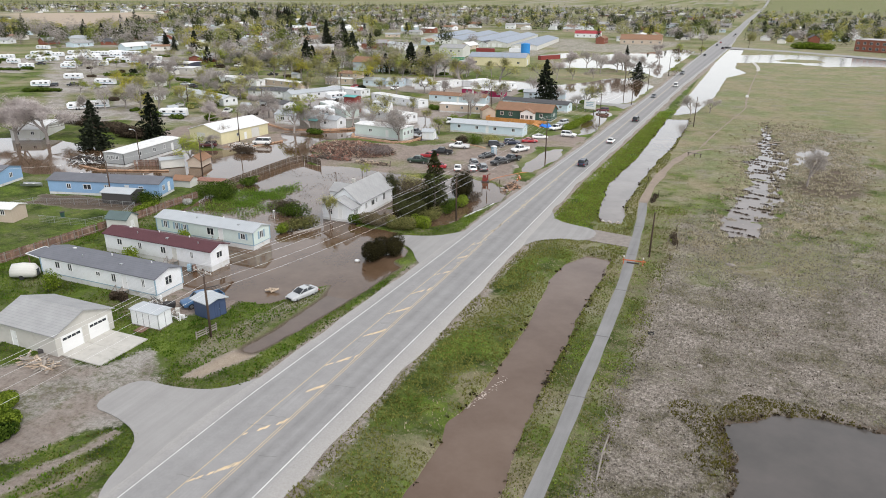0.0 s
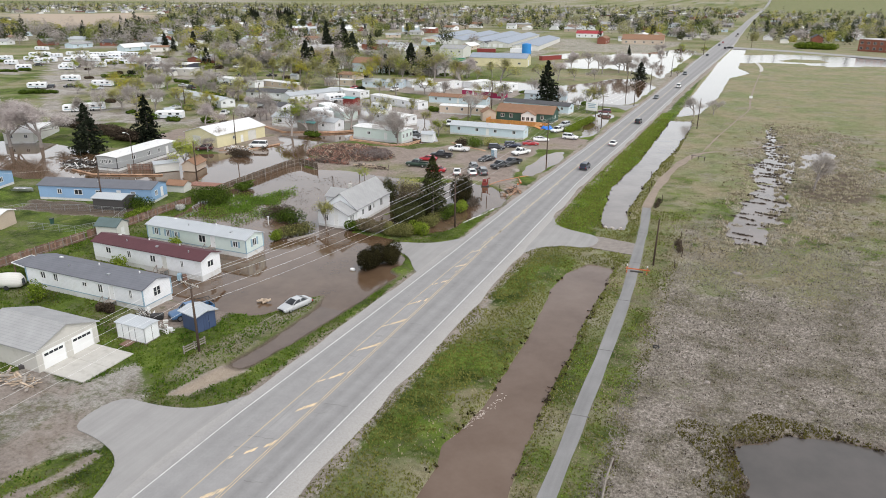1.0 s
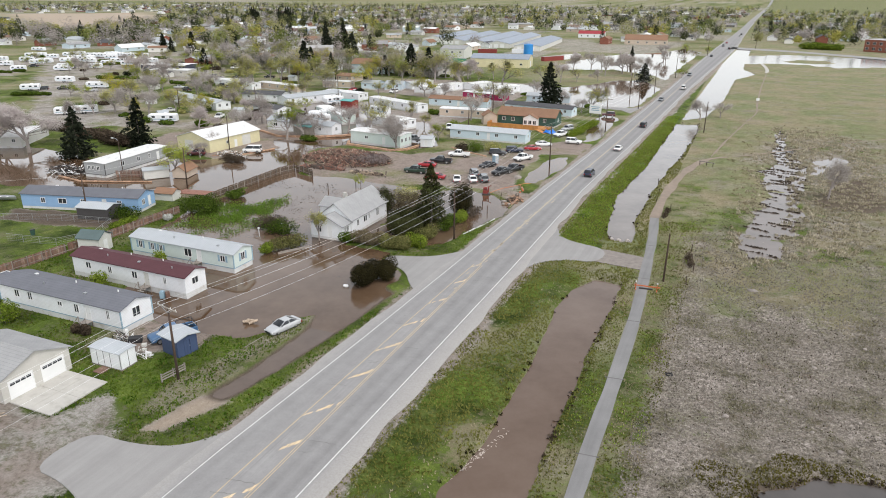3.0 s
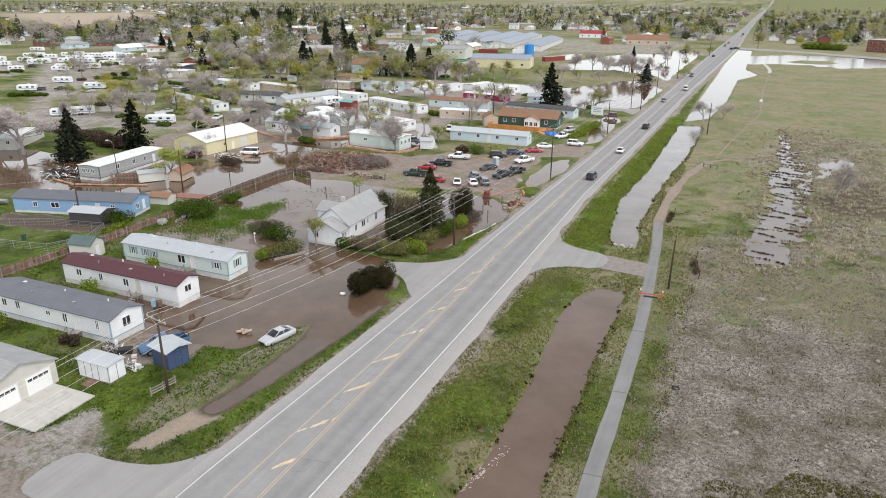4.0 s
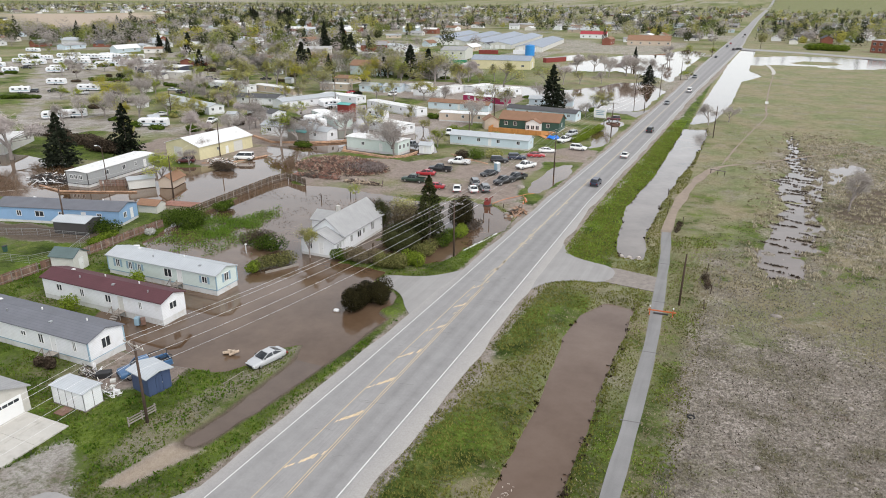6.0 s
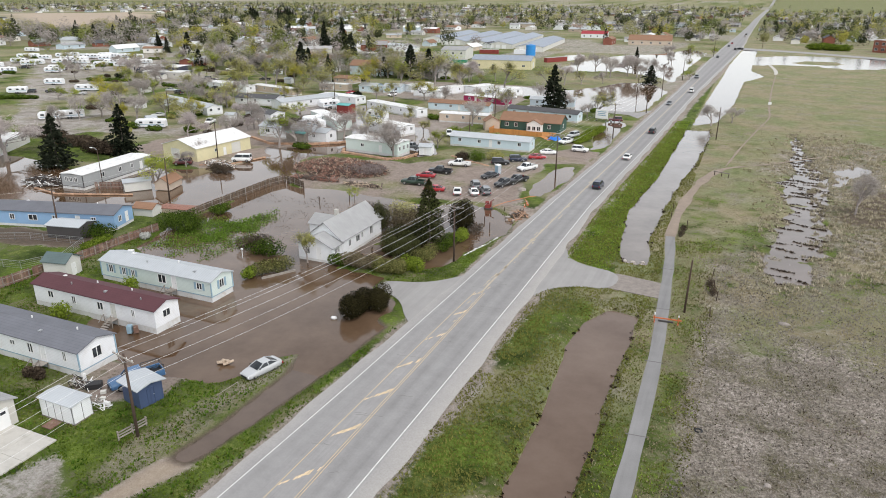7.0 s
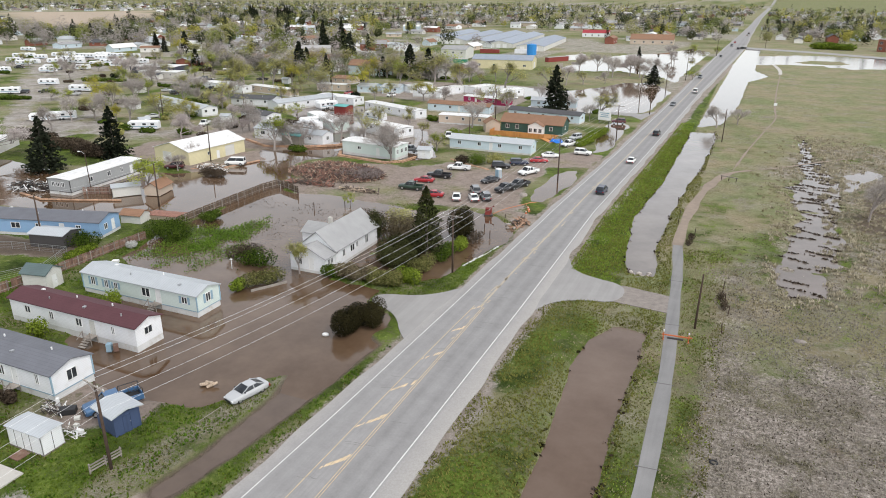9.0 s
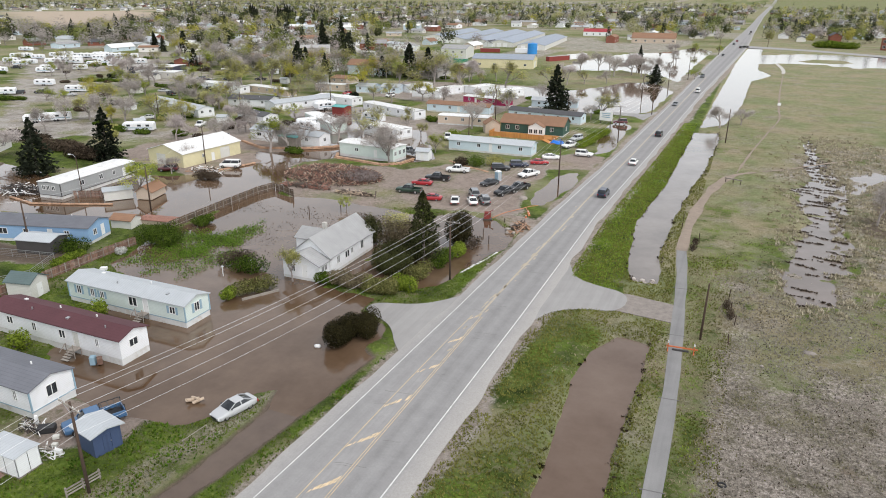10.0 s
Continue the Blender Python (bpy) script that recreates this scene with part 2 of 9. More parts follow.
def inside(poly, x, y):
    """Metres inside the polygon (outside: minus)."""
    x, y = np.asarray(x, float), np.asarray(y, float)
    best, odd = np.full(x.shape, 1e9), np.zeros(x.shape, bool)
    for (ax, ay), (bx, by) in zip(poly, poly[1:] + poly[:1]):
        dx, dy = bx - ax, by - ay
        k = np.clip(((x - ax) * dx + (y - ay) * dy) / (dx * dx + dy * dy + 1e-9), 0, 1)
        best = np.minimum(best, np.hypot(x - ax - k * dx, y - ay - k * dy))
        if dy != 0:
            odd ^= ((ay > y) != (by > y)) & (x < ax + (y - ay) * dx / dy)
    return np.where(odd, best, -best)


def step(a, b, v):
    k = np.clip((v - a) / (b - a), 0, 1)
    return k * k * (3 - 2 * k)


# the highway: centre line, half width between its edge lines, paved shoulders
ROAD_Y = (-400, 44, 70, 100, 150, 207, 262, 346, 480, 640, 840, 1062, 1432, 1950, 5000)
ROAD_C = (-47, -44.35, -43.6, -43.0, -42.45, -40.3, -38.8, -36.5, -32.5, -27.6, -23.5, -18.6, -11.5, 1.5, 86)
ROAD_H = (5.2, 5.2, 4.75, 4.4, 3.8, 3.75, 3.75, 3.8, 5.5, 7.0, 5.0, 4.0, 3.8, 3.8, 3.8)


def road_centre(y):
    return np.interp(y, ROAD_Y, ROAD_C)


def road_half(y):
    return np.interp(y, ROAD_Y, ROAD_H)


# basins that hold water
FLOOD = {
    "front": [(-77, 57.5), (-79, 63), (-68.3, 63), (-62.5, 63.6), (-60.5, 66.5), (-58.8, 71), (-57, 74), (-54.5, 79), (-53.4, 86), (-53.6, 90.2), (-58.6, 96), (-59, 99), (-64, 99.6),
              (-68, 99.5), (-69, 118), (-77, 119), (-84, 112), (-88, 97.5), (-99, 91), (-99, 86.5), (-94, 81), (-92, 77.5), (-88, 70), (-85, 66), (-82, 64)],
    "garden": [(-104.5, 93.5), (-106.8, 105), (-107.6, 111), (-107.6, 138), (-101, 136.5), (-95, 138.5), (-86, 138), (-78, 137), (-70, 136.5), (-66.5, 130), (-66, 114), (-69, 109), (-77, 101), (-81, 97.5), (-84, 93), (-88, 91), (-97, 90)],
    "street": [(-215, 120), (-198, 134), (-176, 131), (-152, 126), (-143.6, 139), (-137.6, 140), (-128, 146), (-126.8, 160), (-136, 170), (-124, 172), (-128, 190), (-129, 206), (-110.7, 174.5),
               (-117.8, 162), (-110, 149), (-106, 141), (-106.8, 133), (-110, 114), (-120, 110), (-136, 108), (-147, 106), (-158, 102), (-185, 100)],
    "homes": [(-128, 193), (-111.6, 174), (-91.6, 174), (-87, 181), (-106, 214), (-126, 221), (-146, 250), (-160, 245), (-170, 232), (-151, 211), (-132, 203)],
    "court": [(-146, 322), (-112, 332), (-92, 322), (-78, 300), (-92, 290), (-108, 312), (-140, 308)],
    "roadside": [(-67, 137.5), (-63, 141.5), (-55.2, 139), (-49.6, 133), (-48.6, 126), (-51.4, 114), (-53.2, 106.5), (-56, 104), (-60, 104.5), (-66, 114)],
    "junipers": [(-69, 103.5), (-67, 114), (-67, 128), (-60, 128), (-54.8, 126), (-54.2, 112), (-55.5, 106.5), (-60, 104), (-64, 103.3)],
    "pond": [(-52.7, 152), (-54, 173), (-52.9, 181), (-48.8, 183.5), (-47.8, 174), (-48, 160), (-49.7, 152)],
    "sign": [(-50.3, 203), (-54.7, 237), (-54.5, 263), (-47.5, 247), (-47, 226), (-46.8, 209)],
    "field_west": [(-90, 262), (-63.6, 270), (-51, 272), (-46.5, 287), (-44.6, 338), (-55.7, 372), (-69.7, 366), (-78, 340), (-92, 320)],
    "far_west": [(-118, 404), (-81.6, 421), (-55.6, 400), (-46.5, 377), (-46, 463), (-42.5, 578), (-58.4, 613), (-71.4, 560), (-98, 530), (-112, 476)],
}
STRIP = [(-58.6, 44.6), (-57, 45.2), (-54.6, 51.5), (-53.0, 62), (-51.9, 73), (-51.2, 84), (-54, 86), (-57.4, 79), (-57.8, 74), (-56.4, 69), (-56.6, 58), (-57.6, 51)]
DITCH = {
    "near": [(-27.0, -40), (-27.0, 45), (-27.8, 48.5), (-26.9, 52), (-26.3, 56), (-26.6, 73), (-27.8, 88), (-27.4, 96), (-25.2, 100.4), (-22.4, 99.8), (-22.4, 92), (-22.6, 76), (-22.4, 58), (-21.7, 47), (-21.1, 40), (-20.9, -40)],
    "middle": [(-26.9, 120.8), (-28.4, 130), (-30.3, 150), (-29.4, 164), (-28.2, 178), (-27.8, 209), (-27.8, 247), (-22.0, 248), (-21.4, 238), (-22.8, 196), (-24.6, 174), (-25.0, 155), (-25.4, 132), (-23.9, 120.8)],
    "far": [(-26.6, 258.5), (-25.6, 332), (-24.4, 404), (-21.6, 590), (-19.4, 628), (-9.4, 632), (-11.6, 500), (-12.0, 455), (-5.5, 428), (-15.0, 397), (-17.0, 312), (-19.2, 286), (-21.0, 266)],
    "hollow": [(-1.3, 20), (-0.4, 55), (-2.0, 58.5), (2.1, 62.3), (6.3, 63.6), (11.7, 63), (18, 60), (22, 40), (20, 20)],
    "cross": [(-10, 498), (-10, 562), (14, 580), (42, 582), (74, 566), (120, 530), (220, 456), (220, 418), (120, 480), (86, 500), (66, 508), (50, 494), (40, 492), (29, 500), (14, 508), (-4, 500)],
}
FURROWS = [(2.7, 249), (4.4, 250), (5.4, 229), (6.2, 206), (8.6, 200), (7.4, 174), (5.4, 150), (3.6, 137), (-0.2, 123), (-5.0, 119.5), (-6.2, 126.6), (-6.3, 132.6), (-4.7, 140), (-4.2, 147.4), (-2.6, 158.2), (-1.8, 172.7), (-3.6, 179.6), (-3.0, 187.5), (-0.2, 193.2), (0.9, 218.5)]
SEEP = [(9.4, 204), (16.9, 216), (20, 206), (13, 196), (9.4, 184)]
WATER_WEST, WATER_EAST = -0.14, -0.30
GRAVEL = {
    "drive": [(-66, 22), (-80, 37.5), (-77.9, 42.3), (-75.8, 43.2), (-69, 42.1), (-67, 48), (-63, 46.5), (-60, 41), (-58, 35)],
    "lot": [(-107, 141), (-110, 160), (-100, 168), (-88.4, 168), (-82, 176), (-66, 187), (-55.4, 203), (-46.5, 201), (-46.5, 186), (-56.5, 182), (-56, 160), (-52, 144), (-47.5, 141), (-49, 134), (-57.7, 141.5), (-68.4, 141.5), (-82, 137), (-99.7, 135)],
    "bare_yard": [(-139, 90), (-114, 96.5), (-111, 91), (-118, 87), (-137, 84)],
    "truck_yard": [(-79, 55), (-79, 64), (-66, 64.5), (-66, 60), (-70, 56)],
    "workshop": [(-168, 152), (-150, 146), (-124, 140), (-114, 150), (-118, 172), (-150, 186), (-172, 170)],
    "loop_a": [(-235, 165), (-200, 158), (-172, 166), (-165, 178), (-175, 187), (-205, 180), (-232, 190), (-262, 222), (-300, 250), (-420, 330), (-430, 310), (-330, 240), (-270, 195)],
    "loop_b": [(-205, 180), (-222, 205), (-240, 222), (-270, 240), (-280, 232), (-246, 208), (-226, 188)],
    "park": [(-420, 250), (-330, 250), (-270, 250), (-250, 262), (-260, 300), (-300, 330), (-380, 370), (-460, 360)],
}
ISLANDS = [
    [(-263, 199), (-261, 213), (-244, 228), (-237, 219), (-235, 207), (-238, 194), (-237, 180), (-246, 184)],
    [(-225, 203), (-230, 222), (-221, 214), (-213, 201), (-220, 200)],
    [(-212, 210), (-172, 203), (-170, 194), (-200, 197)],
    [(-200, 165), (-187, 166), (-172, 158), (-182, 153), (-200, 156)],
    [(-285, 256), (-245, 262), (-240, 246), (-262, 244)],
    [(-308, 262), (-324, 298), (-337, 298), (-316, 264)],
    [(-345, 252), (-400, 300), (-412, 296), (-352, 246)],
]
RUTS = [
    [(-62.5, 14), (-60.2, 24), (-59.1, 28), (-58.2, 31.5), (-57.9, 34), (-57.0, 34), (-57.1, 31.5), (-57.9, 28), (-59.0, 24), (-61.1, 14)],
    [(-58.6, 14), (-57.0, 24), (-56.0, 27), (-55.6, 30), (-54.9, 30), (-55.3, 27), (-56.2, 24), (-57.8, 14)],
]
PLOUGHED = [(-700, 560), (-1464, 1033), (-1306, 1236), (-1095, 1113), (-868, 826), (-780, 690)]


PAVED = [
    [(-38.9, 96.0), (-36.6, 101.0), (-35.2, 104.6), (-31.8, 107.0), (-26.5, 108.0), (-19.6, 107.2), (-19.6, 113.4), (-26.3, 114.6), (-32.5, 116.0), (-35.4, 118.0), (-36.8, 122.0), (-38.9, 126.0)],
    [(-49.2, 24), (-52.0, 27), (-53.3, 31.4), (-55.2, 34.4), (-59.5, 35.8), (-63.6, 36), (-63.3, 42.2), (-58.8, 42.2), (-54.5, 43.2), (-52.0, 45.4), (-49.2, 51)],
    [(-48.0, 85), (-50.8, 88), (-52.6, 91), (-54.8, 93), (-58.8, 94.4), (-58.8, 97.4), (-54, 98.6), (-51, 100.6), (-47.2, 106)],
    [(-75.3, 42.5), (-75.3, 49.6), (-69, 49.6), (-69, 42.5)],
]


def far_rise(x, y):
    """The land lifts a little towards the horizon."""
    return 36 * step(2500, 4900, np.hypot(x, y))


def ground_height(x, y):
    rough = value_noise(x, y, 2.2, 3) * 0.08 + value_noise(x, y, 0.9, 5) * 0.05
    z = rough - 0.06
    wob = (value_noise(x, y, 6, 11) - 0.5) * 2.2 + (value_noise(x, y, 1.8, 12) - 0.5) * 1.0
    for k, poly in FLOOD.items():
        z = z - 0.55 * step(-0.9, 1.8, inside(poly, x, y) + wob * 0.8)
    z = z - 0.28 * step(-0.5, 0.7, inside(STRIP, x, y) + wob * 0.3) * step(49.5, 54, y)
    for k, poly in DITCH.items():
        z = z - 0.95 * step(-2.0, 1.2, inside(poly, x, y) + wob * (0.18 if k == "near" else 0.3 if k != "hollow" else 0.8))
    f = inside(FURROWS, x, y)
    f = np.maximum(f, inside(SEEP, x, y))
    z = z - step(-1.6, 1.6, f + wob * 1.1) * (0.40 + 0.22 * (value_noise(x, y, 2.4, 23) - 0.5))
    z = z + 0.7 * step(-9, 3, inside([(8, 520), (22, 545), (39, 545), (44, 522), (32, 508), (20, 512)], x, y))
    z = z + 0.18 * np.exp(-((x + 30.6) / 1.6) ** 2) * (y < 250)
    z = z + far_rise(x, y)
    c = road_centre(y)
    d = np.abs(x - c) - road_half(y) - 1.6
    for poly in PAVED:
        flat = step(-0.9, 0.0, inside(poly, x, y))
        z = z * (1 - flat) - 0.05 * flat
    far = far_rise(x, y)
    return np.where(d < 0, far - 0.05, z * step(-0.2, 1.4, d) - 0.05 * (1 - step(-0.2, 1.4, d)))


def axis(stops):
    out = [stops[0][0]]
    for (a, _), (b, s) in zip(stops, stops[1:]):
        out += list(np.linspace(a, b, max(2, int(round((b - a) / s)) + 1))[1:])
    return np.array(out)


GX = axis([(-4500, 0), (-1500, 250), (-600, 40), (-260, 8), (-160, 1.6), (-112, 1.0), (-18, 0.55), (25, 0.8), (60, 3), (260, 12), (700, 40), (3500, 250)])
GY = axis([(-400, 0), (-40, 40), (14, 6), (135, 0.6), (200, 1.1), (265, 1.8), (420, 4), (660, 8), (1200, 30), (5000, 250)])
gx, gy = np.meshgrid(GX, GY)
px, py = gx.ravel(), gy.ravel()
pz = ground_height(px, py)


def field(polys, x, y, soft):
    out = np.zeros(x.shape)
    for q in polys:
        out = np.maximum(out, step(-soft, soft, inside(q, x, y) + (value_noise(x, y, 3, 31) - 0.5) * 2 * soft))
    return out


east = step(-1, 1, px - road_centre(py))
west = 1 - east
n_big, n_mid = value_noise(px, py, 26, 41), value_noise(px, py, 7, 42)
# cover: lush grass, bare gravel, dry grey-brown field; then mud, ploughed soil, reddish dirt
lush = np.clip(west * (0.55 + (n_mid - 0.4) * 1.2 - 0.22 * step(140, 175, py)) * (py < 330) + west * (py >= 330) * (0.35 + (n_big - 0.5)), 0, 1)
verge = east * (1 - step(-28.2, -26.4, px)) * step(30, 40, py + 60)
lush = np.maximum(lush, west * (px > -135) * (px < -52) * (py < 112) * np.clip(0.85 + (n_mid - 0.5) * 0.8, 0, 1))
lush = np.maximum(lush, verge * np.clip(0.68 + (n_mid - 0.5) * 1.3 + 0.6 * step(112, 135, py), 0, 1))
bank = east * step(-22.6, -21.2, px) * (1 - step(-15.5, -13, px)) * (1 - step(110, 140, py))
lush = np.maximum(lush, east * step(-17.2, -16.4, px) * (1 - step(-14.6, -12.2, px + (n_mid - 0.5) * 4)) * (1 - step(95, 130, py)) * np.clip(0.34 + (value_noise(px, py, 5, 49) - 0.45) * 1.5, 0, 0.62))
lush = np.maximum(lush, bank * np.clip(0.36 + (n_mid - 0.45) * 1.5, 0, 0.75))
lush = np.maximum(lush, east * (px > -14) * (1 - step(105, 150, py + (n_big - 0.5) * 40)) * np.clip((value_noise(px, py, 11, 43) - 0.62) * 2.0 + (n_mid - 0.5) * 0.9, 0, 0.38))
lush = np.maximum(lush, east * (px > -21) * step(85, 125, py) * (py < 420) * np.clip((value_noise(px, py, 14, 44) - 0.5) * 1.0 + (value_noise(px, py, 4, 45) - 0.5) * 0.9 + (value_noise(px, py, 1.7, 46) - 0.5) * 0.8 + 0.16, 0, 0.62) * (1 - 0.7 * step(190, 300, py)))
lush = np.maximum(lush, east * step(700, 1000, py) * 0.45)
dry = east * step(-17, -13, px) * np.clip(step(160, 90, py + (n_big - 0.5) * 60 + (n_mid - 0.5) * 36) + (n_mid > 0.8) * 0.15, 0, 1)
dry = np.maximum(dry, step(-8, 10, inside([(-4, 132), (22, 136), (27, 200), (22, 240), (4, 244)], px, py) + (n_mid - 0.5) * 16 + (n_big - 0.5) * 22) * 0.7)
gravel = field(GRAVEL.values(), px, py, 1.1) * np.clip(0.75 + (n_mid - 0.5), 0, 1)
gravel = np.maximum(gravel, west * (py > 330) * step(0.58, 0.7, value_noise(px, py, 40, 47)) * 0.6)
gravel = np.maximum(gravel, west * (px < -95) * (px > -168) * (py > 170) * (py < 330) * step(0.2, 0.36, value_noise(px, py, 22, 48)) * 0.9)
islands = field(ISLANDS, px, py, 1.5)
gravel, lush = gravel * (1 - islands), np.maximum(lush, islands * np.clip(0.6 + (n_mid - 0.5) * 1.2, 0, 1))
red = np.maximum(field([GRAVEL["lot"], GRAVEL["workshop"], GRAVEL["bare_yard"], GRAVEL["truck_yard"]], px, py, 1.5), 0.0)
mud = np.clip(step(0.02, -0.2, pz - np.where(px > road_centre(py), WATER_EAST, WATER_WEST)) * 1.0, 0, 1)
in_strip = step(-1.0, 0.8, inside(STRIP, px, py))
mud = np.maximum(mud, in_strip * step(50, 53, py))
silt = in_strip * step(53.5, 50.5, py)
ruts = field(RUTS, px, py, 0.45)
lush, gravel = lush * (1 - 0.8 * ruts), np.maximum(gravel, 0.8 * ruts)
red = np.maximum(red, 0.8 * ruts)
red = np.maximum(red, 0.7 * field([[(-66, 24), (-80, 36), (-80, 41), (-69, 41.5), (-62, 36.5), (-58, 30)]], px, py, 2.0) * (n_mid > 0.45))
mud = np.maximum(mud, 0.75 * field([GRAVEL["bare_yard"]], px, py, 1.2))
gravel, red = np.maximum(gravel, silt * 1.6), np.maximum(red, silt)
red = np.maximum(red, west * (px < -85) * (px > -175) * (py > 165) * (py < 340) * 0.55)
mud = np.maximum(mud, step(-6, 4, inside(FURROWS, px, py)) * 0.2)
mud = np.maximum(mud, 0.8 * east * (py < 78) * step(-4.8, -0.6, inside(DITCH["hollow"], px, py) + (n_mid - 0.5) * 4))
shore = step(-5.2, -0.8, inside(DITCH["hollow"], px, py) + (n_mid - 0.5) * 5) * east * (py < 78)
lush = np.maximum(lush, 0.55 * shore * (n_mid > 0.3))
road_gap = np.abs(px - road_centre(py)) - road_half(py)
gravel = np.maximum(gravel, 0.75 * np.where(px > road_centre(py), step(4.6, 2.9, road_gap + (n_mid - 0.5) * 1.4), step(3.0, 1.8, road_gap + (n_mid - 0.5) * 0.8)) * (py < 500))
red = np.maximum(red, 0.6 * step(4.8, 2.4, road_gap) * (py < 500))
lush = np.maximum(lush, step(-14, 14, inside([(-262, 425), (-165, 425), (-155, 520), (-272, 532)], px, py)) * 0.9)
berm = step(-1.2, 0.8, inside([(-58.2, 47), (-57.2, 58), (-56.6, 68), (-57.4, 74), (-59.2, 70), (-60.6, 62), (-62.6, 53), (-62, 47)], px, py) + (n_mid - 0.5) * 2)
lush, dry = lush * (1 - 0.6 * berm), np.maximum(dry, 0.6 * berm)
dark_soil = step(-3, 3, inside([(8, 152), (19, 156), (24, 172), (20, 186), (11, 180)], px, py) + (n_mid - 0.5) * 6)
mud, dry = np.maximum(mud, 0.7 * dark_soil), np.maximum(dry, 0.6 * dark_soil)
plough = np.maximum(step(-20, 20, inside(PLOUGHED, px, py)), silt)
ground_mesh = bpy.data.meshes.new("ground")
nx, ny = len(GX), len(GY)
idx = np.arange(nx * ny).reshape(ny, nx)
quads = np.stack([idx[:-1, :-1], idx[:-1, 1:], idx[1:, 1:], idx[1:, :-1]], -1).reshape(-1, 4)
ground_mesh.vertices.add(nx * ny)
ground_mesh.vertices.foreach_set("co", np.stack([px, py, pz], -1).ravel())
ground_mesh.loops.add(len(quads) * 4)
ground_mesh.loops.foreach_set("vertex_index", quads.ravel())
ground_mesh.polygons.add(len(quads))
ground_mesh.polygons.foreach_set("loop_start", np.arange(len(quads)) * 4)
ground_mesh.polygons.foreach_set("use_smooth", np.ones(len(quads), bool))
for key, chans in (("cover", (lush, gravel, dry)), ("soil", (mud, plough, red))):
    at = ground_mesh.attributes.new(key, "FLOAT_COLOR", "POINT")
    at.data.foreach_set("color", np.stack([*chans, np.ones(nx * ny)], -1).ravel())
ground_mesh.update(calc_edges=True)


def ground_material():
    m, n, l, p = nodes_of("land")
    pos = n.new("ShaderNodeNewGeometry").outputs["Position"]
    def wider(v, k):
        return math_node(n, l, "ADD", math_node(n, l, "MULTIPLY", math_node(n, l, "SUBTRACT", v, 0.5), k), 0.5, True)

    fine, mid, big = wider(noise_node(n, l, pos, 1.7, 6, 0.8), 1.9), wider(noise_node(n, l, pos, 0.4, 5, 0.7), 1.5), noise_node(n, l, pos, 0.06, 4)
    speck = wider(noise_node(n, l, pos, 4.0, 4, 0.8), 1.9)

    def chan(key):
        a = n.new("ShaderNodeAttribute")
        a.attribute_name = key
        s = n.new("ShaderNodeSeparateColor")
        l.new(a.outputs["Color"], s.inputs[0])
        return s.outputs

    def rough_edge(v, amount=0.9):
        k = math_node(n, l, "ADD", v, math_node(n, l, "MULTIPLY", math_node(n, l, "SUBTRACT", mid, 0.5), amount))
        k = math_node(n, l, "ADD", k, math_node(n, l, "MULTIPLY", math_node(n, l, "SUBTRACT", fine, 0.5), amount))
        return math_node(n, l, "MULTIPLY", math_node(n, l, "SUBTRACT", k, 0.3, False), 2.4, True)

    cover, soil = chan("cover"), chan("soil")
    mixed = math_node(n, l, "ADD", math_node(n, l, "MULTIPLY", fine, 0.55), math_node(n, l, "MULTIPLY", mid, 0.45))
    grain = math_node(n, l, "ADD", math_node(n, l, "MULTIPLY", speck, 0.5), math_node(n, l, "MULTIPLY", fine, 0.5))
    olive = ramp_node(n, l, mixed, ((0.24, (0.13, 0.125, 0.064)), (0.5, (0.25, 0.232, 0.14)), (0.76, (0.375, 0.34, 0.24))))
    tint = ramp_node(n, l, big, ((0.38, (0.80, 0.94, 0.74)), (0.62, (1.15, 1.06, 1.1))))
    olive = mix_node(n, l, 1.0, olive, tint, "MULTIPLY")
    green = ramp_node(n, l, mixed, ((0.28, (0.028, 0.048, 0.009)), (0.5, (0.088, 0.122, 0.024)), (0.72, (0.175, 0.20, 0.058))))
    depth = ramp_node(n, l, noise_node(n, l, pos, 0.22, 4, 0.65), ((0.36, (0.34, 0.42, 0.25)), (0.5, (0.85, 0.88, 0.8)), (0.64, (1.3, 1.25, 1.25))))
    green = mix_node(n, l, 1.0, green, depth, "MULTIPLY")
    tan = ramp_node(n, l, grain, ((0.25, (0.09, 0.08, 0.04)), (0.75, (0.27, 0.24, 0.14))))
    thin = math_node(n, l, "MULTIPLY", math_node(n, l, "SUBTRACT", noise_node(n, l, pos, 0.3, 6, 0.75), 0.52), 5.0, True)
    green = mix_node(n, l, math_node(n, l, "MULTIPLY", thin, 0.5), green, tan)
    fresh = ramp_node(n, l, mixed, ((0.26, (0.042, 0.082, 0.008)), (0.5, (0.125, 0.19, 0.022)), (0.74, (0.22, 0.285, 0.06))))
    sward = math_node(n, l, "MULTIPLY", math_node(n, l, "SUBTRACT", noise_node(n, l, pos, 0.13, 5, 0.7), 0.47), 6.0, True)
    green = mix_node(n, l, math_node(n, l, "MULTIPLY", sward, 0.75), green, fresh)
    dryc = ramp_node(n, l, grain, ((0.22, (0.045, 0.038, 0.028)), (0.5, (0.22, 0.196, 0.164)), (0.78, (0.47, 0.43, 0.385))))
    grav = ramp_node(n, l, grain, ((0.3, (0.255, 0.24, 0.218)), (0.52, (0.37, 0.35, 0.325)), (0.74, (0.49, 0.47, 0.44))))
    stain = ramp_node(n, l, noise_node(n, l, pos, 0.17, 6, 0.75), ((0.38, (0.62, 0.57, 0.52)), (0.56, (1.08, 1.06, 1.04))))
    grav = mix_node(n, l, 1.0, grav, stain, "MULTIPLY")
